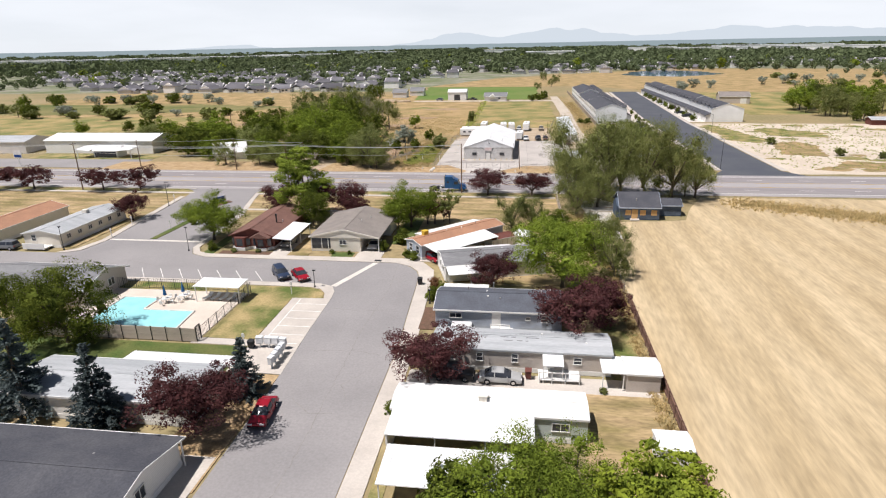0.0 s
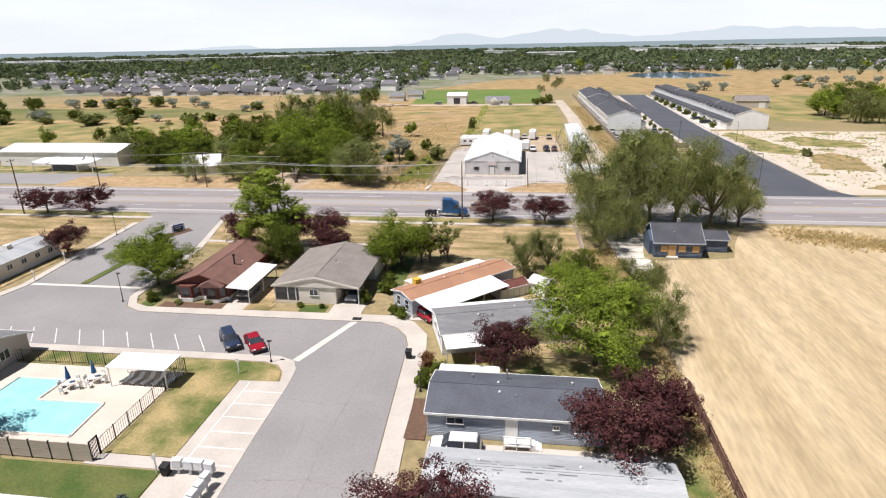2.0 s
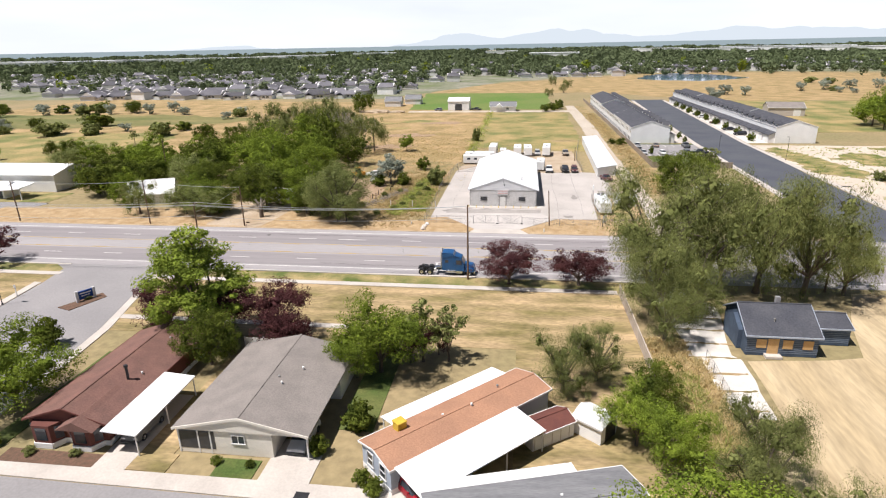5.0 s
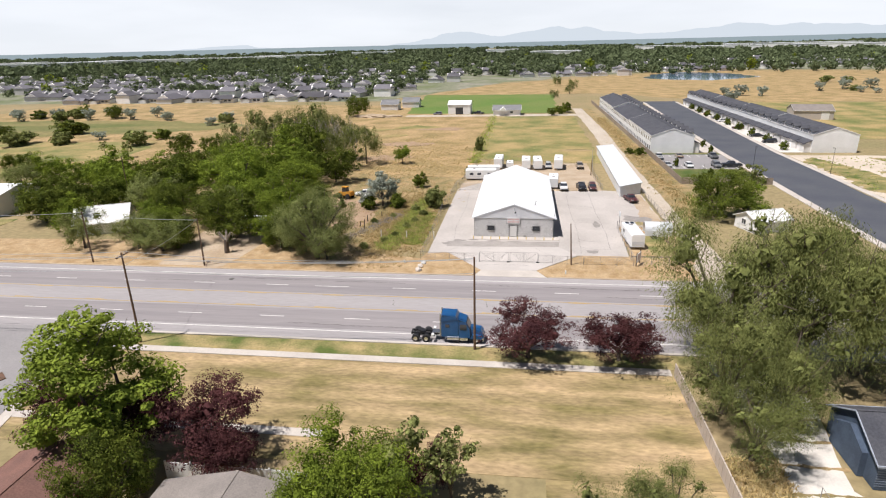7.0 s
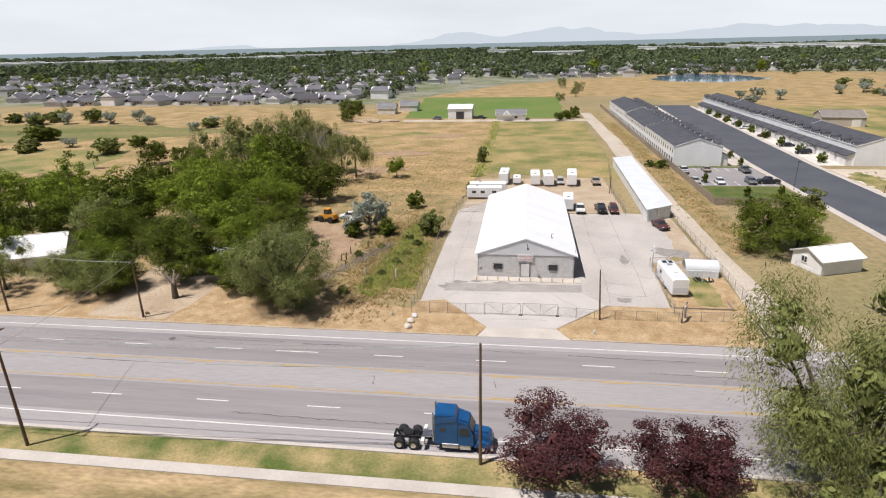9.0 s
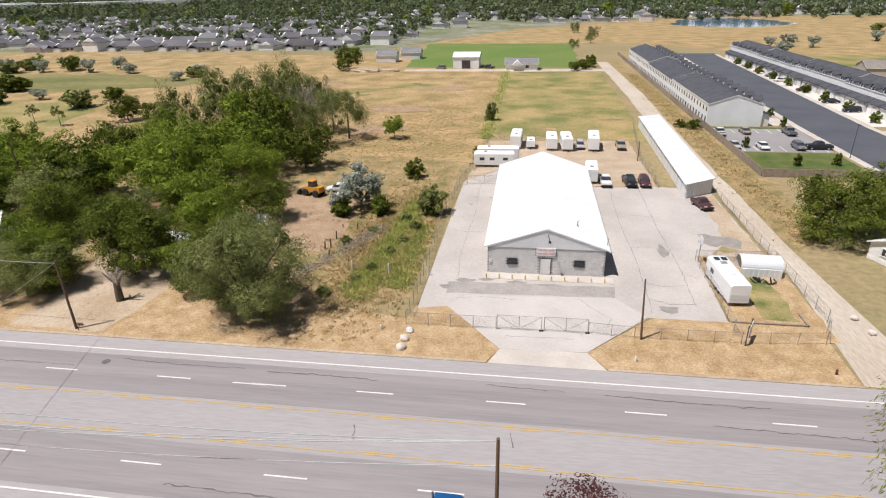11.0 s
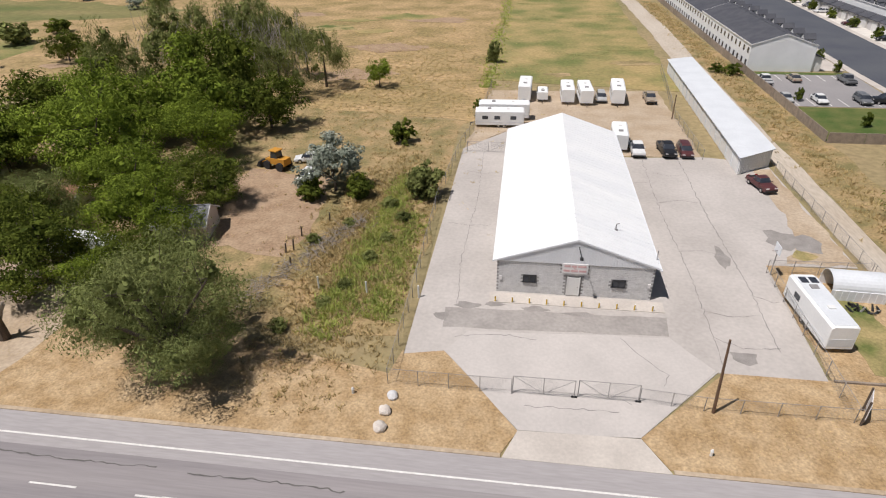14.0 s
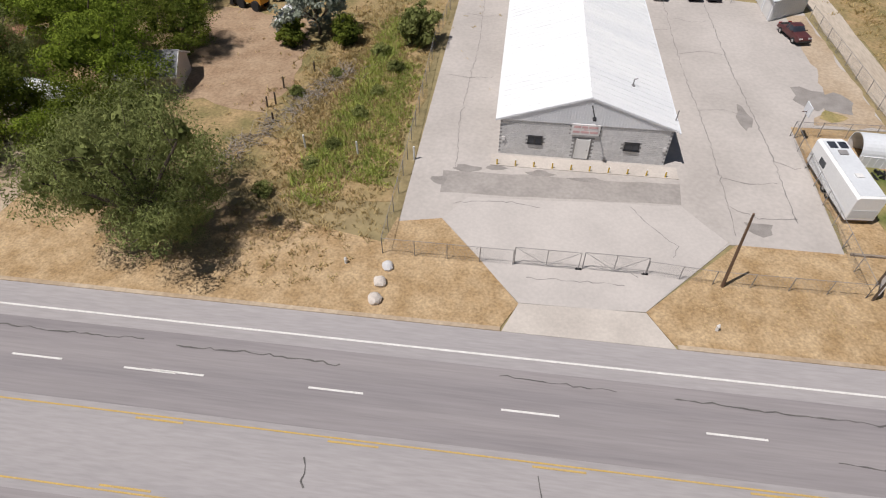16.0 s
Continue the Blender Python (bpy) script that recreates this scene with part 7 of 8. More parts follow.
car("suv", "grey", -31.8, -86.2, 180, "dark car under the white carport")
car("suv", "grey", -84.5, -92.5, 90, "dark car parked by a mobile home")
car("pickup", "white", 12.0, 39.6, 180, "white pickup truck in the rear yard")
car("pickup", "black", 16.5, 39.9, 184, "black pickup truck in the rear yard")
car("suv", "maroon", 19.2, 39.7, 180, "dark maroon van in the rear yard")
car("old", "maroon", 26.7, 28.2, 195, "rusty maroon vintage pickup by the storage units", z=0.08)
car("suv", "silver", 9.2, 66.8, 180, "grey van among parked trailers")
car("pickup", "tan", 18.4, 67.0, 180, "tan pickup with a camper among trailers")
car("suv", "white", -35.9, 25.0, 170, "old white van in the weeds")
car("sedan", "white", -38.0, 31.5, 100, "old pale car in the weeds")
for st, cl, x, y, r, lb in (("pickup", "white", 44.2, 82.0, 0, "white pickup in the townhouse lot"), ("sedan", "tan", 50.8, 84.2, 0, "beige car in the townhouse lot"), ("pickup", "grey", 60.8, 83.2, 0, "grey pickup in the townhouse lot"), ("sedan", "silver", 44.0, 69.4, 180, "silver car in the townhouse lot"),
                            ("sedan", "white", 50.0, 69.0, 180, "white car in the townhouse lot"), ("suv", "grey", 57.6, 69.0, 180, "dark car in the townhouse lot"), ("pickup", "black", 61.8, 69.0, 90, "black pickup in the townhouse lot"),
                            ("suv", "black", 88.2, 112, 90, "dark car on a townhouse driveway"), ("sedan", "black", 88.6, 126, 90, "dark car on a townhouse driveway"), ("suv", "maroon", 89.4, 148, 90, "red car on a townhouse driveway"), ("sedan", "white", 90.0, 170, 90, "white car on a townhouse driveway"), ("suv", "grey", 90.8, 182, 90, "dark car on a townhouse driveway"),
                            ("sedan", "red", 91.2, 196, 90, "red car on a townhouse driveway"), ("sedan", "tan", 92.0, 214, 90, "beige car on a townhouse driveway"), ("pickup", "black", -22.0, 208, 60, "dark pickup by the white barn"), ("suv", "grey", -44.0, 207, 80, "dark van by the white barn")):
    car(st, cl, x, y, r, lb, "cars by the townhouses" if x > 0 else "")


def trailer(name, x, y, turn, L, W, H, label, nose=0.0, group="", stripe="grey_metal", z=0.08, lights=((-0.28, 1), (-0.28, -1), (0.05, 1), (0.05, -1), (0.3, 1), (0.3, -1)), top=""):
    """A camping or cargo trailer; its length runs along local y, hitch at +y."""
    t = thing(name, label, "trailer", pose(x, y, z, 0, 0, turn), group)
    a = W / 2
    prof = [(-a, 0.5), (a, 0.5), (a, H - 0.2), (a - 0.22, H), (-a + 0.22, H), (-a, H - 0.2)]
    n = len(prof)
    v = []
    for yy, k in ((-L / 2, 0.0), (-L / 2 + 0.15, 0.08), (L / 2 - 0.5, 0.08), (L / 2, 0.0)):
        for px, pz in prof:
            sc = 1 if k else 0.95
            v.append((px * sc, yy - (nose if yy > 0 and pz < H - 0.5 and not k else 0), 0.5 + (pz - 0.5) * (1 if k else 0.95)))
    f = [tuple(range(n)), tuple(range(3 * n, 4 * n))[::-1]]
    for r in range(3):
        f += [(r * n + i, (r + 1) * n + i, (r + 1) * n + (i + 1) % n, r * n + (i + 1) % n) for i in range(n)]
    part("body", Shape().add(v, f), "wall_bright", t)
    part("stripe", Shape().box(-a - 0.012, a + 0.012, -L / 2 + 0.3, L / 2 - 0.6, 0.95, 1.12), stripe, t, "grey side stripe")
    for u, sx in lights:
        part("window", Shape().box(sx * a - 0.02, sx * a + 0.02, u * L - 0.5, u * L + 0.5, 1.5, 2.1), "glass", t)
    if top:
        part("roof_skin", Shape().box(-a + 0.2, a - 0.2, -L / 2 + 0.18, L / 2 - 0.55, H, H + 0.03), top, t, "pale blue-grey metal roof skin")
        for sx in (-0.45, 0.45):
            part("skylight", Shape().box(sx - 0.32, sx + 0.32, L * 0.3, L * 0.3 + 0.9, H + 0.02, H + 0.1), "glass", t)
    part("rear_panel", Shape().box(-a + 0.15, a - 0.15, -L / 2 - 0.02, -L / 2 + 0.02, 0.75, 1.55), "shed_metal", t)
    part("roof_vent", Shape().box(-0.35, 0.35, L * 0.18, L * 0.18 + 0.6, H, H + 0.14), "galv", t)
    part("roof_vent", Shape().box(-0.3, 0.3, -L * 0.2, -L * 0.2 + 0.5, H, H + 0.12), "white_vinyl", t)
    for yy in (-0.45, 0.45):
        for sx in (-1, 1):
            wh = part("wheel", Shape().tube((-0.1, 0, 0), (0.1, 0, 0), 0.33, 0.33, 14), "rubber", t)
            wh.location = (sx * (a - 0.12), yy - 0.3, 0.33)
            part("rim", Shape().tube((-0.11, 0, 0), (0.11, 0, 0), 0.18, 0.18, 10), "chrome", wh)
    part("hitch", Shape().tube((-0.5, L / 2 - 0.1, 0.5), (0, L / 2 + 1.0, 0.45), 0.05, 0.05, 6).tube((0.5, L / 2 - 0.1, 0.5), (0, L / 2 + 1.0, 0.45), 0.05, 0.05, 6).tube((0, L / 2 + 0.9, 0), (0, L / 2 + 0.9, 0.5), 0.05, 0.05, 6), "dark_metal", t)
    return t


trailer("cargo_trailer", 22.0, -2.0, 4, 8.2, 2.4, 2.9, "long white horse trailer behind the fence", lights=((0.22, -1),), top="shed_metal")
trailer("travel_trailer", -9.8, 50.4, 92, 8.4, 2.5, 3.0, "white travel trailer with dark windows", group="parked trailers")
trailer("travel_trailer", -9.2, 54.4, 92, 9.0, 2.5, 3.1, "white fifth-wheel trailer behind another trailer", group="parked trailers")
trailer("motor_home", -5.6, 68.0, 178, 7.6, 2.5, 3.2, "white and black motor home", group="parked trailers", stripe="dark_metal")
trailer("utility_trailer", -2.2, 66.6, 180, 4.0, 2.1, 2.0, "small white cargo trailer", group="parked trailers")
trailer("travel_trailer", 2.6, 66.8, 180, 7.0, 2.5, 3.0, "white travel trailer in the row", group="parked trailers")
trailer("travel_trailer", 6.0, 66.6, 182, 7.4, 2.5, 3.0, "white travel trailer in the row", group="parked trailers")
trailer("travel_trailer", 12.2, 67.2, 176, 8.0, 2.5, 3.2, "tall white travel trailer in the row", group="parked trailers")
trailer("travel_trailer", 9.6, 42.6, 176, 6.4, 2.4, 2.9, "white trailer beside the warehouse", group="parked trailers")
trailer("box_trailer", -54.0, 1.5, 84, 8.0, 2.4, 3.0, "white box trailer under the grove trees", group="")
# semi tractor at the kerb
bp = paint("truck_blue", (0.012, 0.085, 0.23))
t = thing("semi_tractor", "bright blue semi tractor without trailer", "truck", pose(-7.6, -42.1, 0.06, 0, 0, -90))
part("chassis", Shape().box(-0.5, -0.35, -4.6, 4.2, 0.75, 1.0).box(0.35, 0.5, -4.6, 4.2, 0.75, 1.0).box(-0.5, 0.5, -4.6, -4.45, 0.7, 1.0).box(-0.5, 0.5, -1.2, -1.0, 0.75, 1.0), "dark_metal", t)
part("sleeper", Shape().side([(-0.6, 0.9), (1.5, 0.9), (1.5, 3.2), (1.2, 3.7), (-0.6, 3.75)], -1.2, 1.2, 0.12), bp, t, "tall blue sleeper cab")
part("cab", Shape().side([(1.5, 0.8), (3.0, 0.8), (2.95, 1.9), (2.5, 2.9), (1.5, 3.3)], -1.15, 1.15, 0.1), bp, t)
part("hood", Shape().side([(2.95, 0.7), (4.55, 0.65), (4.6, 1.3), (4.3, 1.65), (2.95, 1.9)], -0.85, 0.85, 0.12), bp, t)
part("windscreen", Shape().slab((-0.95, 3.02, 1.95), (0.95, 3.02, 1.95), (0.9, 2.58, 2.82), (-0.9, 2.58, 2.82), 0.03), "glass", t)
for sx in (-1, 1):
    part("side_window", Shape().box(sx * 1.12 - 0.03, sx * 1.12 + 0.03, 1.7, 2.55, 1.9, 2.6), "glass", t)
    part("sleeper_window", Shape().box(sx * 1.14 - 0.04, sx * 1.14 + 0.04, -0.1, 0.4, 2.2, 2.6), "glass", t)
    part("fuel_tank", Shape().tube((sx * 1.0, 0.1, 0.7), (sx * 1.0, 1.6, 0.7), 0.32, 0.32, 14), "chrome", t)
    part("side_step", Shape().box(sx * 1.0 - 0.2, sx * 1.0 + 0.2, 1.7, 2.7, 0.4, 0.8), "chrome", t)
    part("fender", Shape().side([(3.0, 0.7), (4.5, 0.7), (4.4, 1.05), (3.9, 1.25), (3.3, 1.2)], sx * 1.0 - 0.22, sx * 1.0 + 0.22), bp, t)
    part("exhaust_stack", Shape().tube((sx * 0.9, -0.75, 0.9), (sx * 0.9, -0.75, 3.9), 0.09, 0.09, 8), "chrome", t)
    for yy, r in ((3.75, 0.5), (-2.6, 0.5), (-3.95, 0.5)):
        wh = part("wheel", Shape().tube((-0.17 - 0.15 * (yy < 0), 0, 0), (0.17 + 0.15 * (yy < 0), 0, 0), r, r, 18), "rubber", t)
        wh.location = (sx * 0.95, yy, r)
        part("rim", Shape().tube((-0.36 if yy < 0 else -0.19, 0, 0), (0.36 if yy < 0 else 0.19, 0, 0), 0.28, 0.26, 12), "chrome", wh)
    part("mudguard", Shape().box(sx * 0.95 - 0.3, sx * 0.95 + 0.3, -1.9, -1.6, 0.7, 1.1), "white_vinyl", t)
part("deck_plate", Shape().box(-0.5, 0.5, -1.9, -0.7, 1.0, 1.06), "chrome", t)
part("fifth_wheel", Shape().tube((0, -3.3, 1.0), (0, -3.25, 1.18), 0.5, 0.48, 16), "dark_metal", t)
part("bumper", Shape().box(-1.1, 1.1, 4.5, 4.72, 0.4, 0.75), "chrome", t)
part("grille", Shape().box(-0.45, 0.45, 4.58, 4.64, 0.75, 1.35), "chrome", t)

# ---- poles and wires ----


def pole(x, y, h, arms=True, lean=(0, 0), label="weathered brown wooden utility pole", r=0.16):
    p = thing("utility_pole", label, "utility pole", pose(x, y, 0.03), "utility poles")
    part("shaft", Shape().tube((0, 0, -0.1), (lean[0], lean[1], h), r, r * 0.62, 10), "pole", p)
    if arms:
        part("crossarm", Shape().box(lean[0] - 0.06, lean[0] + 0.06, lean[1] - 1.1, lean[1] + 1.1, h - 0.45, h - 0.32), "pole", p)
        for q in (-1.0, -0.5, 0.5, 1.0):
            part("insulator", Shape().tube((lean[0], lean[1] + q, h - 0.32), (lean[0], lean[1] + q, h - 0.14), 0.05, 0.03, 8), "sign_white", p)
    return p


pole(-3.9, -44.6, 12.2, False)
pole(10.0, -14.4, 7.3, False, (-0.4, 0.0), "leaning grey wooden pole by the gate", 0.13)
pole(-47.3, -46.6, 12.4, True)
pole(-104.2, -47.2, 12.6, True)
pole(-160, -47.2, 12.6, True)
pole(-53.4, -19.3, 8.6, False)
pole(-74.9, -19.2, 9.6, False)
pole(-106.2, -19.2, 9.0, False)
pole(48.6, -44.8, 11.5, False)
pole(20.6, 56.4, 4.4, False, (0, 0), "short dark wooden post at the yard corner", 0.12)
pole(-96, 22, 11.5, False)
t = tagged(new("guy_stake", Shape().tube((-53.0, -19.6, 0), (-52.4, -19.7, 1.1), 0.06, 0.05, 6).box(-52.7, -52.0, -19.75, -19.65, 0.8, 1.1).mesh("guy_stake", "pole")), "leaning brown mailbox post by the road", "mailbox")


def wire(name, a, b, sag):
    pts = [Vector(a).lerp(Vector(b), i / 16) - Vector((0, 0, 4 * sag * (i / 16) * (1 - i / 16))) for i in range(17)]
    s = Shape()
    off = [(0, 0.032, 0), (0.01, -0.022, 0.028), (-0.01, -0.022, -0.028)]
    v = [p + Vector(o) for p in pts for o in off]
    s.add(v, [(3 * i + k, 3 * i + (k + 1) % 3, 3 * i + 3 + (k + 1) % 3, 3 * i + 3 + k) for i in range(16) for k in range(3)])
    return tagged(new(name, s.mesh(name, "shed_metal")), "thin sagging overhead power line", "power line", "power lines")


for q, z in ((-1.0, 12.2), (-0.5, 12.2), (1.0, 12.2), (0.1, 10.2)):
    wire("power_line", (-47.3, -46.6 + q, z), (-3.9, -44.6, min(z, 12.1) - 0.1 * abs(q)), 0.7)
    wire("power_line", (-104.2, -47.2 + q, z + 0.2), (-47.3, -46.6 + q, z), 0.9)
    wire("power_line", (-160, -47.2 + q, z + 0.2), (-104.2, -47.2 + q, z + 0.2), 0.9)
wire("power_line", (-47.3, -46.6, 10.8), (-53.4, -19.3, 8.5), 0.4)
wire("power_line", (-74.9, -19.2, 9.4), (-53.4, -19.3, 8.4), 0.4)
wire("power_line", (-106.2, -19.2, 8.8), (-74.9, -19.2, 9.4), 0.5)


def lamp_post(x, y, h, label, arm=0.8):
    t = thing("street_lamp", label, "street lamp", pose(x, y, 0.05), "lamp posts")
    part("post", Shape().tube((0, 0, 0), (0, 0, h), 0.06, 0.045, 8), "dark_metal", t)
    part("base", Shape().tube((0, 0, 0), (0, 0, 0.25), 0.16, 0.12, 10), "dark_metal", t)
    part("head", Shape().box(-0.16, arm, -0.14, 0.14, h, h + 0.12), "dark_metal", t)
    return t


lamp_post(-71.6, -60.6, 5.6, "dark lamp post by the entrance road")
lamp_post(-73.2, -92.0, 4.4, "slim dark lamp post by a home", 0.3)
lamp_post(-49.2, -90.6, 4.4, "slim dark lamp post at the corner", 0.3)
lamp_post(-20.3, -105.0, 2.7, "slim lamp post with a green top", 0.3)
lamp_post(-1.9, -109.2, 2.0, "short dark garden lamp post", 0.16)
lamp_post(66, -13, 8.5, "tall grey street lamp by the new street", -1.6)
lamp_post(65.2, 62, 7.0, "tall brown street lamp by the new street", 0.4)
lamp_post(84.5, 60, 7.0, "tall dark street lamp by the new street", -0.6)

# ---- fences and gates ----


def chain_fence(name, pts, h, label, step=2.6, gap=()):
    """Chain-link fence: posts, rails and a woven fabric of thin wires."""
    t = thing(name, label, "fence")
    post = Shape().tube((0, 0, 0), (0, 0, h), 0.035, 0.035, 7).mesh("post", "galv")
    rail, fab = Shape(), Shape()
    for (x0, y0), (x1, y1) in zip(pts, pts[1:]):
        L = math.hypot(x1 - x0, y1 - y0)
        n = max(1, round(L / step))
        for i in range(n + 1):
            part("post", post, None, t).location = (x0 + (x1 - x0) * i / n, y0 + (y1 - y0) * i / n, 0.04)
        rail.tube((x0, y0, h), (x1, y1, h), 0.022, 0.022, 5)
        ux, uy = (x1 - x0) / L, (y1 - y0) / L
        d = 0.0
        while d < L:
            for sg in (1, -1):
                a, b = d, d + sg * (h - 0.1)
                za, zb = 0.1, h
                if b > L or b < 0:
                    continue
                w = 0.006
                fab.add([(x0 + ux * (a - w), y0 + uy * (a - w), za), (x0 + ux * (a + w), y0 + uy * (a + w), za), (x0 + ux * (b + w), y0 + uy * (b + w), zb), (x0 + ux * (b - w), y0 + uy * (b - w), zb)], [(0, 1, 2, 3)])
            d += 0.16
    part("top_rail", rail, "galv", t)
    tagged(part("wire_fabric", fab, "galv", t), kind="stuff")
    return t


chain_fence("chain_link_fence", [(-15.8, -14.2), (-15.9, -2), (-16.4, 20), (-15.4, 39), (-13.6, 50), (-12.6, 73)], 1.8, "galvanised chain-link fence along the storage yard")
chain_fence("chain_link_fence", [(-15.8, -14.2), (-5.6, -14.2)], 1.7, "low chain-link fence along the dry verge")
chain_fence("chain_link_fence", [(4.5, -13.9), (9.3, -14.3), (20.2, -14.2), (28.9, -13.3)], 1.5, "low chain-link fence along the dry verge")
chain_fence("chain_link_fence", [(20.2, -14.2), (20.5, 6.4), (30.8, 6.8)], 1.7, "chain-link fence round the trailer yard")
chain_fence("chain_link_fence", [(28.9, -13.3), (31.0, -8.6), (30.8, 15.5), (30.5, 34)], 1.7, "chain-link fence along the gravel lane", 3.0)
chain_fence("chain_link_fence", [(21.4, 37.6), (21.0, 56.4), (24.6, 90)], 1.7, "chain-link fence beside the storage units", 3.0)
chain_fence("chain_link_fence", [(25.9, -66.8), (25.7, -99.5), (25.75, -106.6)], 1.4, "low wire fence along the stubble field", 3.0)


def gate_leaf(x0, x1, y, h):
    t = thing("yard_gate", "galvanised swing gate with wire mesh", "gate", None, "yard gates")
    part("gate_frame", Shape().tube((x0, y, 0.25), (x1, y, 0.25), 0.024, 0.024, 6).tube((x0, y, h), (x1, y, h), 0.024, 0.024, 6).tube((x0, y, 0.05), (x0, y, h), 0.04, 0.04, 8).tube((x1, y, 0.12), (x1, y, h), 0.032, 0.032, 8), "galv", t)
    xm = (x0 + x1) / 2
    part("mid_post", Shape().tube((xm, y, 0.25), (xm, y, h), 0.03, 0.03, 6), "galv", t)
    part("brace", Shape().tube((x0, y, h), (xm, y, 0.25), 0.02, 0.02, 5), "galv", t)
    part("brace", Shape().tube((xm, y, 0.25), (x1, y, h), 0.02, 0.02, 5), "galv", t)
    for sx in (-0.12, 0.12):
        wh = part("wheel", Shape().tube((x1 + sx, y - 0.05, 0.15), (x1 + sx, y + 0.05, 0.15), 0.13, 0.13, 10), "rubber", t)
    fab = Shape()
    d = x0
    while d < x1:
        for sg in (1, -1):
            b = d + sg * (h - 0.25)
            if x0 <= b <= x1:
                fab.add([(d - 0.006, y, 0.25), (d + 0.006, y, 0.25), (b + 0.006, y, h), (b - 0.006, y, h)], [(0, 1, 2, 3)])
        d += 0.16
    tagged(part("wire_fabric", fab, "galv", t), kind="stuff")


gate_leaf(-5.5, -0.6, -14.05, 1.9)
gate_leaf(-0.3, 4.4, -13.95, 1.9)
gate_leaf(-14.2, -7.6, 37.6, 1.8)
# entrance and park fences
t = thing("vinyl_fence", "white vinyl panel fence behind the bungalow", "fence")
for i in range(6):
    x = -29 + 2.4 * i
    part("panel", Shape().box(x, x + 2.3, -69.95, -69.88, 0.1, 1.8), "white_vinyl", t)
    part("post", Shape().box(x - 0.1, x + 0.02, -70.0, -69.84, 0, 1.95), "white_vinyl", t)
t = thing("board_fence", "weathered board wall at the lawn's east end", "fence")
for i in range(26):
    y = -48.6 - 0.9 * i
    part("panel", Shape().box(18.75 + 0.01 * i, 18.87 + 0.01 * i, y - 0.86, y, 0, 1.7), "vinyl", t)
t = thing("field_fence", "brown stained board fence along the stubble field", "fence")
for i in range(21):
    y = -106.8 - 2.4 * i
    for k in range(12):
        part("board", Shape().box(25.86, 25.9, y - 0.2 * k - 0.19, y - 0.2 * k, 0.06, 1.5 + 0.03 * ((i * 5 + k * 3) % 4 - 1)), "fence_brown", t)
    part("post", Shape().box(25.74, 25.85, y - 0.06, y + 0.05, 0, 1.55), "fence_brown", t)
for z in (0.35, 1.2):
    part("rail", Shape().box(25.8, 25.86, -157.2, -106.8, z, z + 0.09), "fence_brown", t)
t = thing("pool_wall", "tan slatted pool fence with dark posts", "fence")
for i in range(12):
    x = -53.2 + 2.0 * i
    for k in range(7):
        part("slat", Shape().box(x + 0.04, x + 1.96, -123.36, -123.28, 0.12 + 0.26 * k, 0.36 + 0.26 * k), "vinyl", t)
    part("post", Shape().box(x - 0.04, x + 0.04, -123.4, -123.24, 0, 2.0), "dark_metal", t)


def picket_fence(pts, h, label, step=2.0):
    t = thing("iron_fence", label, "fence")
    bar = Shape().box(-0.012, 0.012, -0.012, 0.012, 0.1, h - 0.05).mesh("picket", "dark_metal")
    post = Shape().box(-0.035, 0.035, -0.035, 0.035, 0, h).mesh("post", "dark_metal")
    for (x0, y0), (x1, y1) in zip(pts, pts[1:]):
        L = math.hypot(x1 - x0, y1 - y0)
        n = round(L / step)
        for i in range(n + 1):
            part("post", post, None, t).location = (x0 + (x1 - x0) * i / n, y0 + (y1 - y0) * i / n, 0.07)
        m = round(L / 0.3)
        for i in range(m):
            part("picket", bar, None, t).location = (x0 + (x1 - x0) * i / m, y0 + (y1 - y0) * i / m, 0.07)
        for z in (0.2, h - 0.1):
            part("rail", Shape().tube((x0, y0, z + 0.07), (x1, y1, z + 0.07), 0.02, 0.02, 4), "dark_metal", t)
    return t


picket_fence([(-29.2, -122.2), (-29.2, -108.0), (-33.2, -107.6), (-52, -107.9)], 1.7, "black iron picket fence round the pool deck")
t = thing("pool_gate", "dark metal gate in the pool fence", "gate")
part("gate_frame", Shape().box(-29.3, -29.2, -123.3, -123.2, 0, 2.1).box(-29.3, -29.2, -122.3, -122.2, 0, 2.1).box(-29.3, -29.2, -123.3, -122.2, 2.0, 2.1), "dark_metal", t)
for k in range(6):
    part("bar", Shape().box(-29.27, -29.23, -123.1 + 0.15 * k, -123.06 + 0.15 * k, 0.1, 2.0), "dark_metal", t)
for k in range(5):
    t = thing("sun_lounger", "dark mesh sun lounger under the pool canopy", "lounger", pose(-34.6 + 1.25 * k, -110.6, 0.08, 0, 0, -18), "sun loungers")
    part("seat", Shape().box(-0.32, 0.32, -0.9, 0.35, 0.3, 0.36), "grey_metal", t)
    part("backrest", Shape().slab((-0.32, 0.35, 0.36), (0.32, 0.35, 0.36), (0.32, 0.85, 0.8), (-0.32, 0.85, 0.8), 0.05), "grey_metal", t)
    for sx in (-0.28, 0.28):
        for yy in (-0.8, 0.3):
            part("leg", Shape().tube((sx, yy, 0), (sx, yy, 0.3), 0.025, 0.025, 6), "dark_metal", t)
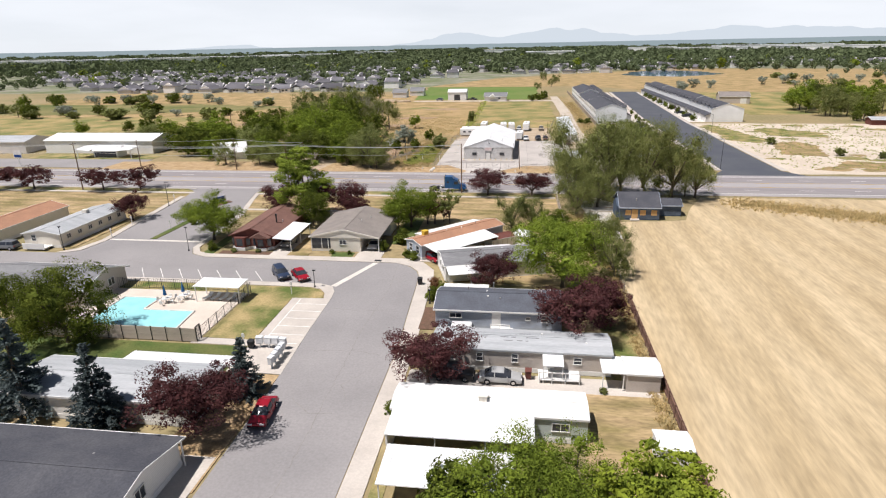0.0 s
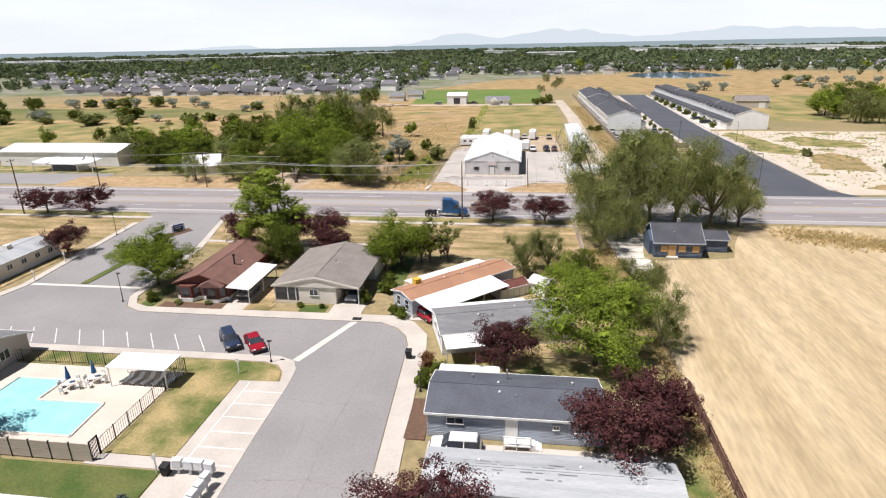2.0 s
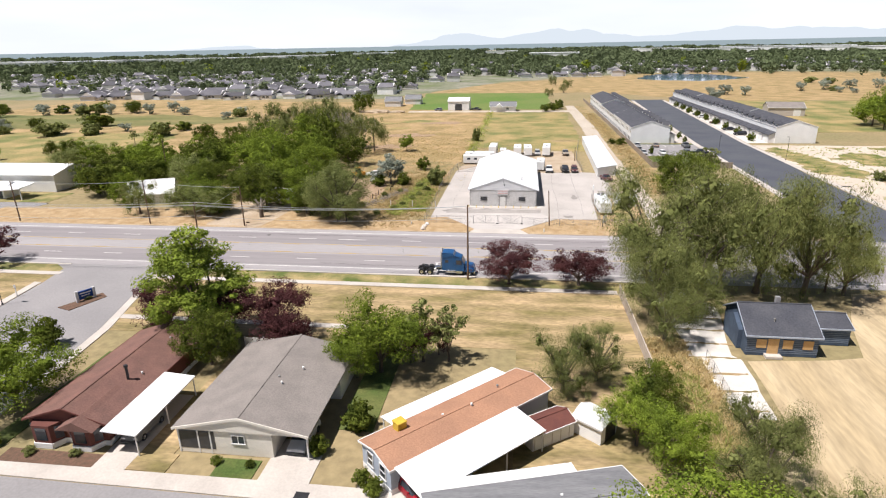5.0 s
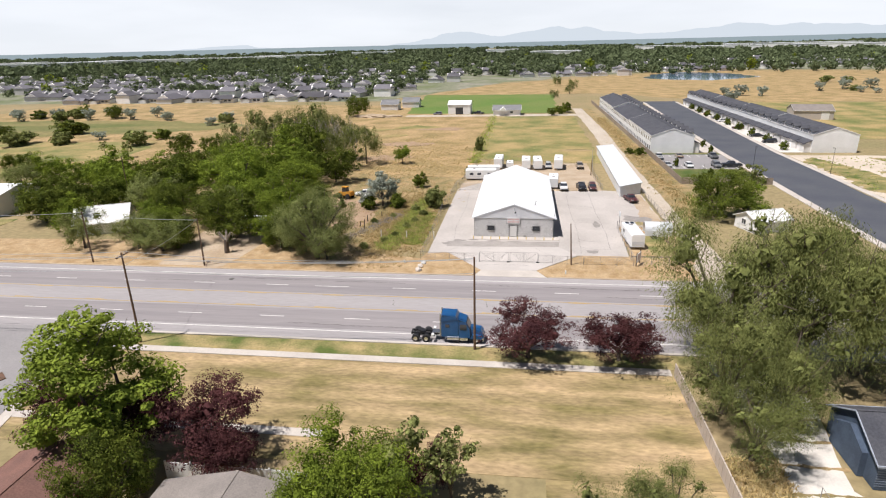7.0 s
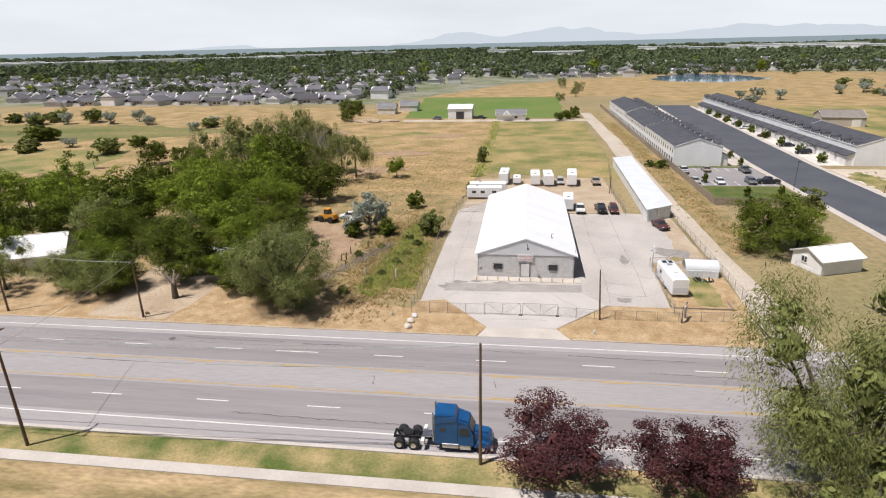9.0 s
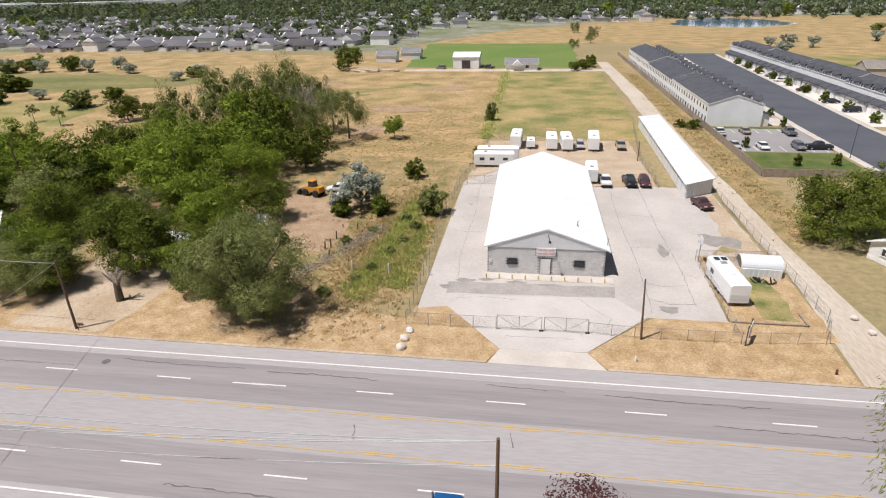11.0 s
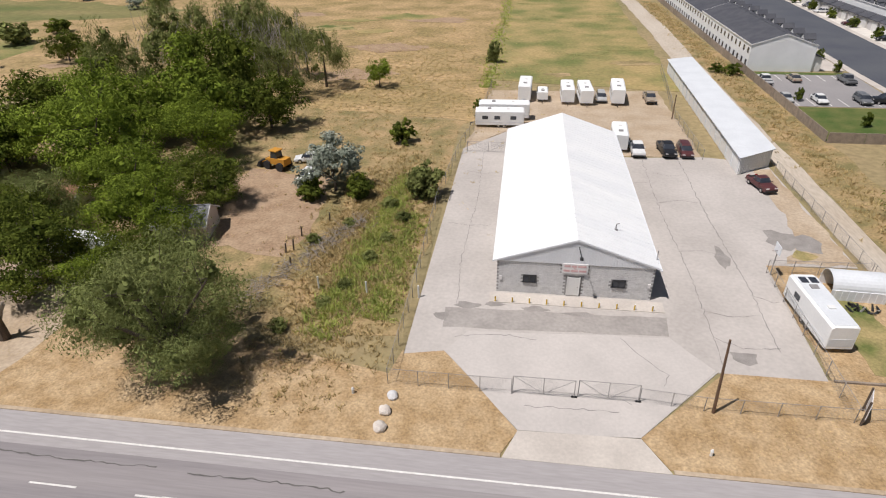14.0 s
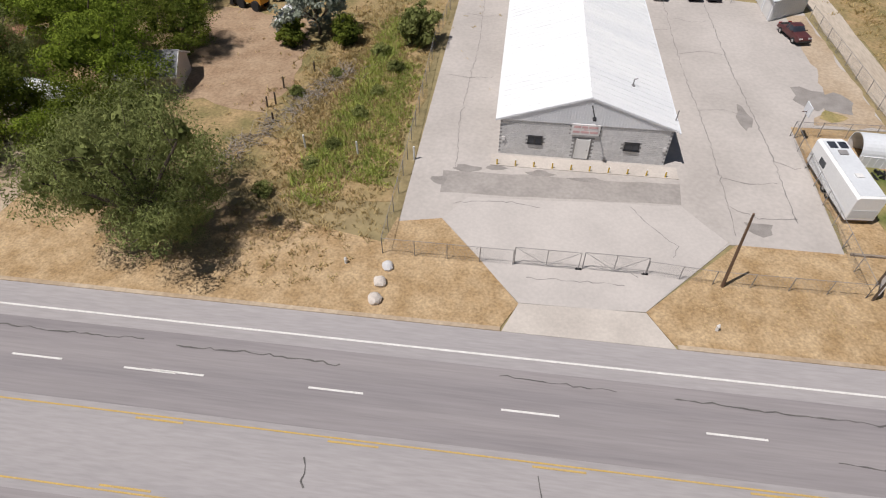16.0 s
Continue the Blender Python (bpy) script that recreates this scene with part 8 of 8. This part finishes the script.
for x, y in ((-40.0, -112.6), (-38.0, -111.2)):
    t = thing("patio_umbrella", "closed blue patio umbrella on a white pole", "umbrella", pose(x, y, 0.08), "patio umbrellas")
    part("pole", Shape().tube((0, 0, 0), (0, 0, 2.7), 0.03, 0.03, 8), "white_vinyl", t)
    part("canopy", Shape().tube((0, 0, 1.25), (0, 0, 1.5), 0.26, 0.24, 10).tube((0, 0, 1.5), (0, 0, 2.75), 0.24, 0.04, 10), "blue_cloth", t, "folded blue canvas")
    t = thing("patio_table", "round white patio table with benches", "table", pose(x, y, 0.08), "patio tables")
    part("tabletop", Shape().tube((0, 0, 0.7), (0, 0, 0.75), 0.6, 0.6, 18), "white_vinyl", t)
    for k in range(4):
        a = k * math.pi / 2 + 0.4
        part("leg", Shape().tube((0.35 * math.cos(a), 0.35 * math.sin(a), 0), (0.3 * math.cos(a), 0.3 * math.sin(a), 0.7), 0.03, 0.03, 6), "white_vinyl", t)
    for k in range(4):
        a = k * math.pi / 2
        c = thing("patio_chair", "white plastic patio chair by the pool", "chair", pose(x + 1.05 * math.cos(a), y + 1.05 * math.sin(a), 0.08, 0, 0, math.degrees(a) - 90), "patio chairs")
        part("seat", Shape().box(-0.24, 0.24, -0.24, 0.24, 0.40, 0.45), "white_vinyl", c)
        part("backrest", Shape().box(-0.24, 0.24, 0.2, 0.26, 0.45, 0.85), "white_vinyl", c)
        for sx in (-0.2, 0.2):
            for sy in (-0.2, 0.2):
                part("leg", Shape().box(sx - 0.02, sx + 0.02, sy - 0.02, sy + 0.02, 0, 0.4), "white_vinyl", c)


def bin_(x, y, color="rubber", label="black wheeled rubbish bin"):
    t = thing("wheeled_bin", label, "bin", pose(x, y, 0.1), "wheeled bins")
    s = Shape().add([(-0.27, -0.27, 0.08), (0.27, -0.27, 0.08), (0.27, 0.25, 0.08), (-0.27, 0.25, 0.08), (-0.34, -0.36, 1.0), (0.34, -0.36, 1.0), (0.34, 0.34, 1.0), (-0.34, 0.34, 1.0)],
                    [(3, 2, 1, 0), (4, 5, 6, 7), (0, 1, 5, 4), (1, 2, 6, 5), (2, 3, 7, 6), (3, 0, 4, 7)])
    part("body", s, color, t)
    part("lid", Shape().slab((-0.36, -0.4, 1.04), (0.36, -0.4, 1.04), (0.36, 0.36, 1.12), (-0.36, 0.36, 1.12), 0.06), color, t)
    for sx in (-0.28, 0.28):
        part("wheel", Shape().tube((sx - 0.04, 0.3, 0.13), (sx + 0.04, 0.3, 0.13), 0.13, 0.13, 10), "rubber", t)


bin_(-21.6, -124.2)
bin_(-4.4, -102.6)
bin_(11.8, -127.6, "wall_red", "dark red wheeled rubbish bin")
for i, (x, y, r) in enumerate(((-20.6, -123.9, 8), (-19.5, -123.9, 0), (-18.6, -123.9, 0), (-17.6, -124.0, -6), (-17.2, -125.4, 84), (-17.2, -126.4, 84), (-17.2, -127.4, 84), (-17.2, -128.4, 84))):
    t = thing("cluster_mailbox", "pale grey metal cluster mailbox on a pedestal", "mailbox", pose(x, y, 0.1, 0, 0, r), "cluster mailboxes")
    part("cabinet", Shape().box(-0.4, 0.4, -0.24, 0.24, 0.6, 1.45), "shed_metal", t)
    part("cap", Shape().slab((-0.43, -0.28, 1.47), (0.43, -0.28, 1.47), (0.43, 0.28, 1.53), (-0.43, 0.28, 1.53), 0.05), "shed_metal", t)
    part("pedestal", Shape().tube((0, 0, 0), (0, 0, 0.6), 0.1, 0.1, 8), "shed_metal", t)
    for k in range(3):
        part("door", Shape().box(-0.36 + 0.25 * k, -0.14 + 0.25 * k, -0.26, -0.24, 0.68, 1.4), "grey_metal", t)
for x, y in ((-22.6, -124.0), (-22.9, -107.8), (-69.0, -84.4), (-70.4, -76.0), (-60.2, -78.4), (-71.9, -57.6)):
    t = thing("post_sign", "slim white post with a small plain sign", "sign post", pose(x, y, 0.1), "white sign posts")
    part("post", Shape().box(-0.05, 0.05, -0.05, 0.05, 0, 1.9), "white_vinyl", t)
    part("plate", Shape().box(-0.2, 0.2, -0.07, -0.05, 1.4, 1.85), "sign_white", t)
# park entrance sign
t = thing("entrance_sign", "low dark blue entrance sign with pale lettering bars", "sign", pose(-60.1, -57.8, 0.15, 0, 0, 62))
part("board", Shape().box(-1.1, 1.1, -0.12, 0.12, 0.25, 1.5), "sign_blue", t)
for sx in (-1.2, 1.2):
    part("pillar", Shape().box(sx - 0.18, sx + 0.18, -0.2, 0.2, 0, 1.65), "block", t)
for k, w in enumerate((0.8, 0.6)):
    part("lettering_bar", Shape().box(-w, w, -0.14, -0.12, 1.1 - 0.4 * k, 1.24 - 0.4 * k), "sign_white", t)
t = thing("highway_sign", "white roadside sign with a blue panel", "sign", pose(-150.5, -16.5, 0.05))
part("post", Shape().box(-0.1, 0.1, -0.1, 0.1, 0, 4.4), "white_vinyl", t)
part("board", Shape().box(-1.4, 1.4, -0.1, 0.1, 2.6, 5.0), "sign_white", t)
part("panel", Shape().box(-1.2, 1.2, -0.12, -0.1, 2.8, 3.7), "sign_blue", t)
# ---- storage yard details ----
for i, (x, y, r, mt) in enumerate(((-15.1, -15.7, 0.46, "block"), (-15.35, -17.3, 0.5, "rock"), (-15.4, -19.0, 0.52, "rock"), (34.6, -10.6, 0.4, "rock"), (35.8, -13.0, 0.5, "rock"), (34.2, -7.6, 0.4, "rock"))):
    rg = random.Random(i)
    bm = bmesh.new()
    bmesh.ops.create_icosphere(bm, subdivisions=2, radius=r)
    for v in bm.verts:
        v.co *= 1 + 0.3 * noise.noise(v.co * 2.2 + Vector((i * 3.1, 0, 0)))
        v.co.z = max(v.co.z * 0.75, -0.25)
    me = bpy.data.meshes.new("boulder")
    bm.to_mesh(me)
    bm.free()
    me.materials.append(M[mt])
    ob = tagged(new("boulder", me), "pale grey boulder on the dry verge" if mt == "block" else "cream-coloured boulder on the dry verge", "boulder", "boulders")
    ob.location = (x, y, 0.28)
for x, y in ((-25.9, -1.4), (-20.7, -1.8), (-15.3, -1.9)):
    tagged(new("marker_post", Shape().tube((x, y, 0), (x, y, 1.5), 0.09, 0.09, 10).mesh("marker_post", "white_vinyl")), "white plastic marker post in the weeds", "post", "white marker posts")
for x, y, h in ((-31.2, 5.6, 1.5), (-31.9, 5.0, 1.3), (-31.4, 8.9, 1.4), (-30.4, 2.4, 1.2), (-29.2, 13.0, 1.2)):
    tagged(new("fence_post", Shape().tube((x, y, 0), (x + 0.1, y, h), 0.11, 0.09, 8).mesh("fence_post", "bark")), "dark rotting wooden fence post", "post", "old fence posts")
for x, y in ((-18.4, -15.6), (8.8, -18.6), (27.6, -18.6)):
    tagged(new("hydrant_marker", Shape().tube((x, y, 0), (x, y, 0.5), 0.12, 0.11, 8).tube((x, y, 0.5), (x, y, 0.7), 0.14, 0.05, 8).mesh("hydrant_marker", "white_vinyl" if x < 9 else "wall_red")), "small roadside standpipe on the verge", "standpipe", "standpipes")
t = thing("arched_shed", "arched corrugated metal shed with open front", "shed", pose(27.6, 3.6, 0.06, 0, 0, -3))
arch = [(1.5 * math.cos(a), 1.1 + 1.3 * math.sin(a)) for a in [math.pi * k / 14 for k in range(15)]]
s = Shape().side(arch + [(y * 0.95, z - 0.06) for y, z in arch[::-1]], -2.5, 2.5)
part("roof", s, "shed_metal", t)
for k in range(16):
    for y0 in (-1.55 - 0.04 * (k % 2), 1.45):
        part("wall_panel", Shape().box(-2.5 + 0.31 * k, -2.2 + 0.31 * k, y0, y0 + 0.1, 0, 1.15), "grey_metal", t)
part("end_wall", Shape().side([(-1.45, 0)] + [(y * 0.97, z - 0.05) for y, z in arch[::-1]] + [(1.45, 0)], 2.3, 2.4), "grey_metal", t)
t = thing("junk_pile", "heap of dark metal scrap beside the shed", "scrap")
rg = random.Random(8)
for k in range(14):
    x, y = 27.6 + rg.uniform(-1.4, 1.6), 0.6 + rg.uniform(-0.6, 0.6)
    part("scrap", Shape().tube((x, y, 0.06), (x + rg.uniform(-0.8, 0.8), y + rg.uniform(-0.5, 0.5), rg.uniform(0.3, 0.8)), 0.12, 0.08, 6), rg.choice(("dark_metal", "galv", "rubber")), t)
t = thing("timber_edging", "weathered timber edging on the ground", "edging")
part("beam", Shape().box(20.6, 28.6, -9.9, -9.7, 0.05, 0.25), "wood", t)
part("beam", Shape().box(28.5, 28.7, -9.9, -7.2, 0.05, 0.25), "wood", t)
t = thing("leaning_sign", "faded sign board on dark posts at the fence corner", "sign", pose(21.0, -13.6, 0.05, 0, 0, 62))
for sx in (-0.9, 0.9):
    part("post", Shape().box(sx - 0.07, sx + 0.07, -0.07, 0.07, 0, 2.4), "bark", t)
part("board", Shape().box(-1.0, 1.0, -0.12, -0.06, 0.7, 2.2), "sign_white", t)
for k in range(3):
    part("lettering_bar", Shape().box(-0.75, 0.7 - 0.2 * k, -0.13, -0.12, 1.9 - 0.4 * k, 2.02 - 0.4 * k), "sign_red", t)
t = thing("basketball_hoop", "old basketball hoop with grey backboard", "basketball hoop", pose(20.8, 6.1, 0.07))
part("pole", Shape().tube((0, 0, 0), (0, 0, 3.2), 0.06, 0.06, 8), "galv", t)
part("backboard", Shape().box(-0.05, 0.02, -0.7, 0.7, 2.7, 3.7), "grey_metal", t)
part("rim", Shape().tube((-0.5, 0, 2.95), (-0.05, 0, 2.95), 0.03, 0.03, 6), "rust", t)
t = thing("pipe_stack", "stack of old pipes and boards in the yard corner", "scrap")
rg = random.Random(9)
for k in range(9):
    part("pipe", Shape().tube((-12.0 + 0.25 * k, 60 + rg.uniform(-1, 1), 0.15 + 0.05 * (k % 3)), (-8.4 + 0.2 * k, 57.5 + rg.uniform(-1, 1), 0.2 + 0.05 * (k % 3)), 0.09, 0.09, 6), rg.choice(("galv", "wood", "dead_wood")), t)
t = thing("wheel_loader", "old yellow wheel loader parked in the weeds", "machine", pose(-42.0, 28.6, 0.05, 0, 0, 70))
part("body", Shape().side([(-2.0, 0.8), (1.6, 0.8), (1.6, 1.5), (0.4, 1.7), (-2.0, 1.8)], -0.8, 0.8, 0.05), "orange_plastic", t)
part("cab", Shape().side([(-0.6, 1.6), (0.7, 1.6), (0.5, 2.8), (-0.5, 2.8)], -0.65, 0.65, 0.05), "glass", t)
part("cab_roof", Shape().box(-0.75, 0.75, -0.7, 0.75, 2.8, 2.92), "orange_plastic", t)
part("bucket", Shape().side([(2.4, 0.2), (3.2, 0.15), (3.1, 0.35), (2.7, 1.0), (2.4, 1.0)], -1.2, 1.2), "dark_metal", t)
for sx in (-0.6, 0.6):
    part("arm", Shape().tube((sx, 0.8, 1.5), (sx, 2.6, 0.7), 0.12, 0.1, 6), "orange_plastic", t)
for sx in (-0.95, 0.95):
    for yy in (-1.2, 1.2):
        part("wheel", Shape().tube((sx - 0.22, yy, 0.65), (sx + 0.22, yy, 0.65), 0.65, 0.65, 16), "rubber", t)
# spoil heaps at the field edge
for i, (x, y, a, b, h) in enumerate(((-76.4, 197.5, 8.0, 2.6, 1.7), (-66.0, 199.0, 4.5, 2.0, 1.0), (-84.0, 199.5, 3.6, 1.8, 0.9))):
    bm = bmesh.new()
    bmesh.ops.create_icosphere(bm, subdivisions=4, radius=1.0)
    for v in bm.verts:
        q = 1 + 0.35 * noise.noise(v.co * 2.4 + Vector((i * 5.0, 0, 0))) + 0.12 * noise.noise(v.co * 7)
        v.co = Vector((v.co.x * a * q, v.co.y * b * q, max(v.co.z, -0.1) * h * q))
    me = bpy.data.meshes.new("soil_mound")
    bm.to_mesh(me)
    bm.free()
    me.materials.append(M["dirt"])
    ob = tagged(new("soil_mound", me), "heap of pale tan soil at the edge of a dry meadow", "soil heap", "soil heaps")
    ob.location = (x, y, 0.05)
# dead tree, brush and downed limbs
t = thing("dead_stump", "broken grey tree stump with bare limbs", "tree stump", pose(-52.6, -12.6, 0.03))
rg = random.Random(12)
part("trunk", Shape().tube((0, 0, 0), (0.1, 0, 2.6), 0.5, 0.36, 10), "bark", t)
for k in range(9):
    a = rg.uniform(0, 6.28)
    part("limb", Shape().tube((0.1, 0, rg.uniform(1.6, 2.6)), (1.1 * math.cos(a), 1.1 * math.sin(a), rg.uniform(3.2, 4.6)), 0.17, 0.07, 6), "dead_wood", t)
s = Shape()
for k in range(420):
    u = rg.random()
    x, y = -33.5 + 8.5 * u + rg.gauss(0, 0.7), -6 + 20 * u + rg.gauss(0, 0.8)
    a, l = rg.uniform(0, 6.28), rg.uniform(0.4, 1.8)
    s.tube((x, y, rg.uniform(0.05, 0.5)), (x + l * math.cos(a), y + l * math.sin(a), rg.uniform(0.1, 0.9)), 0.035, 0.012, 4)
tagged(new("brush_heap", s.mesh("brush_heap", "dead_wood")), "long heap of grey dead branches", "brushwood", "", "stuff")
s = Shape()
for k in range(620):
    x, y = rg.choice(((-66, 74), (-72, 82), (-60, 72), (-80, 70), (-56, 66)))
    x, y = x + rg.gauss(0, 4), y + rg.gauss(0, 3)
    z = rg.uniform(4, 12)
    s.tube((x, y, z), (x + rg.gauss(0, 1.2), y + rg.gauss(0, 1.2), z + rg.uniform(1, 4)), 0.07, 0.02, 4)
tagged(new("bare_branches", s.mesh("bare_branches", "dead_wood")), "bare grey branches among the grove crowns", "branches", "", "stuff")


def tufts(name, n, where, h, material, label, seed, blades=7):
    """Grass tufts of thin blades; where gives x and y from a random generator."""
    rg = np.random.default_rng(seed)
    xy = np.array([where(rg) for _ in range(n)])
    idx = np.repeat(np.arange(n), blades)
    m = len(idx)
    hs = h * rg.uniform(0.4, 1.25, n)[idx] * rg.uniform(0.6, 1.1, m)
    xy[:, 1] = np.where((xy[:, 1] < -18.5) & (xy[:, 1] > -44), -18.5 + rg.random(n) * 9, xy[:, 1])
    base = np.stack([xy[idx, 0] + rg.normal(0, 0.16, m), xy[idx, 1] + rg.normal(0, 0.16, m), np.full(m, 0.03)], 1)
    a = rg.uniform(0, 2 * math.pi, m)
    side = np.stack([np.cos(a), np.sin(a), np.zeros(m)], 1) * (0.045 + 0.03 * rg.random(m))[:, None]
    tip = base + np.stack([rg.normal(0, 0.5, m) * hs, rg.normal(0, 0.5, m) * hs, hs * 0.85], 1)
    v = np.stack([base - side, base + side, tip], 1).reshape(-1, 3)
    me = bpy.data.meshes.new(name)
    me.from_pydata(v.tolist(), [], np.arange(3 * m).reshape(-1, 3).tolist())
    me.materials.append(M[material])
    return tagged(new(name, me), label, "grass", "", "stuff")


def band(x0, x1, y0, y1):
    return lambda r: (r.uniform(x0, x1), r.uniform(y0, y1))


tufts("dry_grass", 5200, lambda r: (min(-23.5 + r.normal(0, 3.4), -16.8 - r.random()), 10 + r.normal(0, 12)), 0.5, "straw", "tall dry yellow grass beside the yard fence", 1)
tufts("green_weeds", 1300, lambda r: (lambda u: (min(-23.6 + 2.2 * u + r.normal(0, 1.0), -17), -8 + 34 * u + r.normal(0, 1.5)))(r.random()), 0.85, "green_blades", "strip of tall green weeds beside the fence", 2)
tufts("green_weeds", 900, lambda r: (min(-19.3 + r.normal(0, 1.2), -16.8), r.uniform(-6, 16)), 0.6, "green_blades", "strip of tall green weeds beside the fence", 3)
tufts("lane_weeds", 2600, lambda r: (38.6 + r.normal(0, 1.6), r.uniform(14, 190)), 0.5, "straw", "tall dry weeds along the lane", 4)
tufts("field_weeds", 4200, lambda r: (lambda u: (58 + 60 * u + r.normal(0, 2), -50 - 28 * u + r.normal(0, 2.4)))(r.random()), 0.7, "straw", "tall dry weeds along the field edge", 5)
tufts("meadow_tufts", 3600, lambda r: (-34 + r.normal(0, 13), 74 + r.normal(0, 26)), 0.3, "straw", "tufts of dry meadow grass", 6)
tufts("verge_tufts", 1100, band(-60, -16, -19.5, -9), 0.12, "straw", "short dry tufts on the verge", 7)
tufts("verge_tufts", 900, band(7.5, 29, -19.4, -12.8), 0.11, "straw", "short dry tufts on the verge", 8)
tufts("fence_weeds", 1500, lambda r: (25.0 + r.normal(0, 0.5), r.uniform(-145, -67)), 0.5, "straw", "dry weeds along the field fence", 9)
tufts("fencerow_weeds", 900, lambda r: (-13.6 + r.normal(0, 1.1), 74 + 126 * r.random() ** 1.4), 0.6, "green_blades", "row of green weeds along the paddock", 12)
tufts("drive_weeds", 1300, band(19.5, 24.5, -86, -62), 0.6, "straw", "dry weeds beside the broken driveway", 10)
tufts("lot_weeds", 1500, band(86, 150, -12, 84), 0.6, "green_blades", "scattered green weeds on bare dirt", 13)
tufts("drive_weeds", 700, band(19.5, 24.0, -84, -70), 0.6, "green_blades", "green weeds beside the broken driveway", 11)
for x, y, z in ((-22.0, 4.5, 1.8), (-21.0, 9.0, 1.6), (-23.2, -1.0, 1.6), (-20.0, 14.0, 1.9), (-24.6, -4.2, 1.6), (-26.4, 12.0, 1.6), (-22.4, 17.5, 2.2), (-27.6, -8.4, 1.8), (-29.5, 7.5, 1.8)):
    tree("olive_bush", x, y, z * 0.85, 1.0, "low green shrub in the dry weeds")
# block courses of the warehouse front
blk = Shape().box(-0.197, 0.197, -0.012, 0.03, 0.006, 0.194).mesh("block", "block")
front = next(o for o in scene.objects if o.name == "warehouse")
fillb = Shape()
count = 0
for row in range(19):
    z = 0.02 + 0.2 * row
    k = 0
    while True:
        x = -7.4 + 0.4 * k + (0.2 if row % 2 else 0)
        k += 1
        if x > 7.42:
            break
        if (abs(x) < 0.85 and z < 2.25) or (abs(abs(x) - 4.35) < 0.85 and 1.2 < z < 2.15) or (abs(x) < 1.4 and z > 2.6):
            continue
        if count < 300 and -4.0 < x < 7.5:
            o = part("block", blk, None, front)
            o.location = (x, 0.09, z)
            count += 1
        else:
            fillb.box(x - 0.197, x + 0.197, 0.078, 0.12, z + 0.006, z + 0.194)
tagged(part("block_rest", fillb, "block", front), kind="stuff")
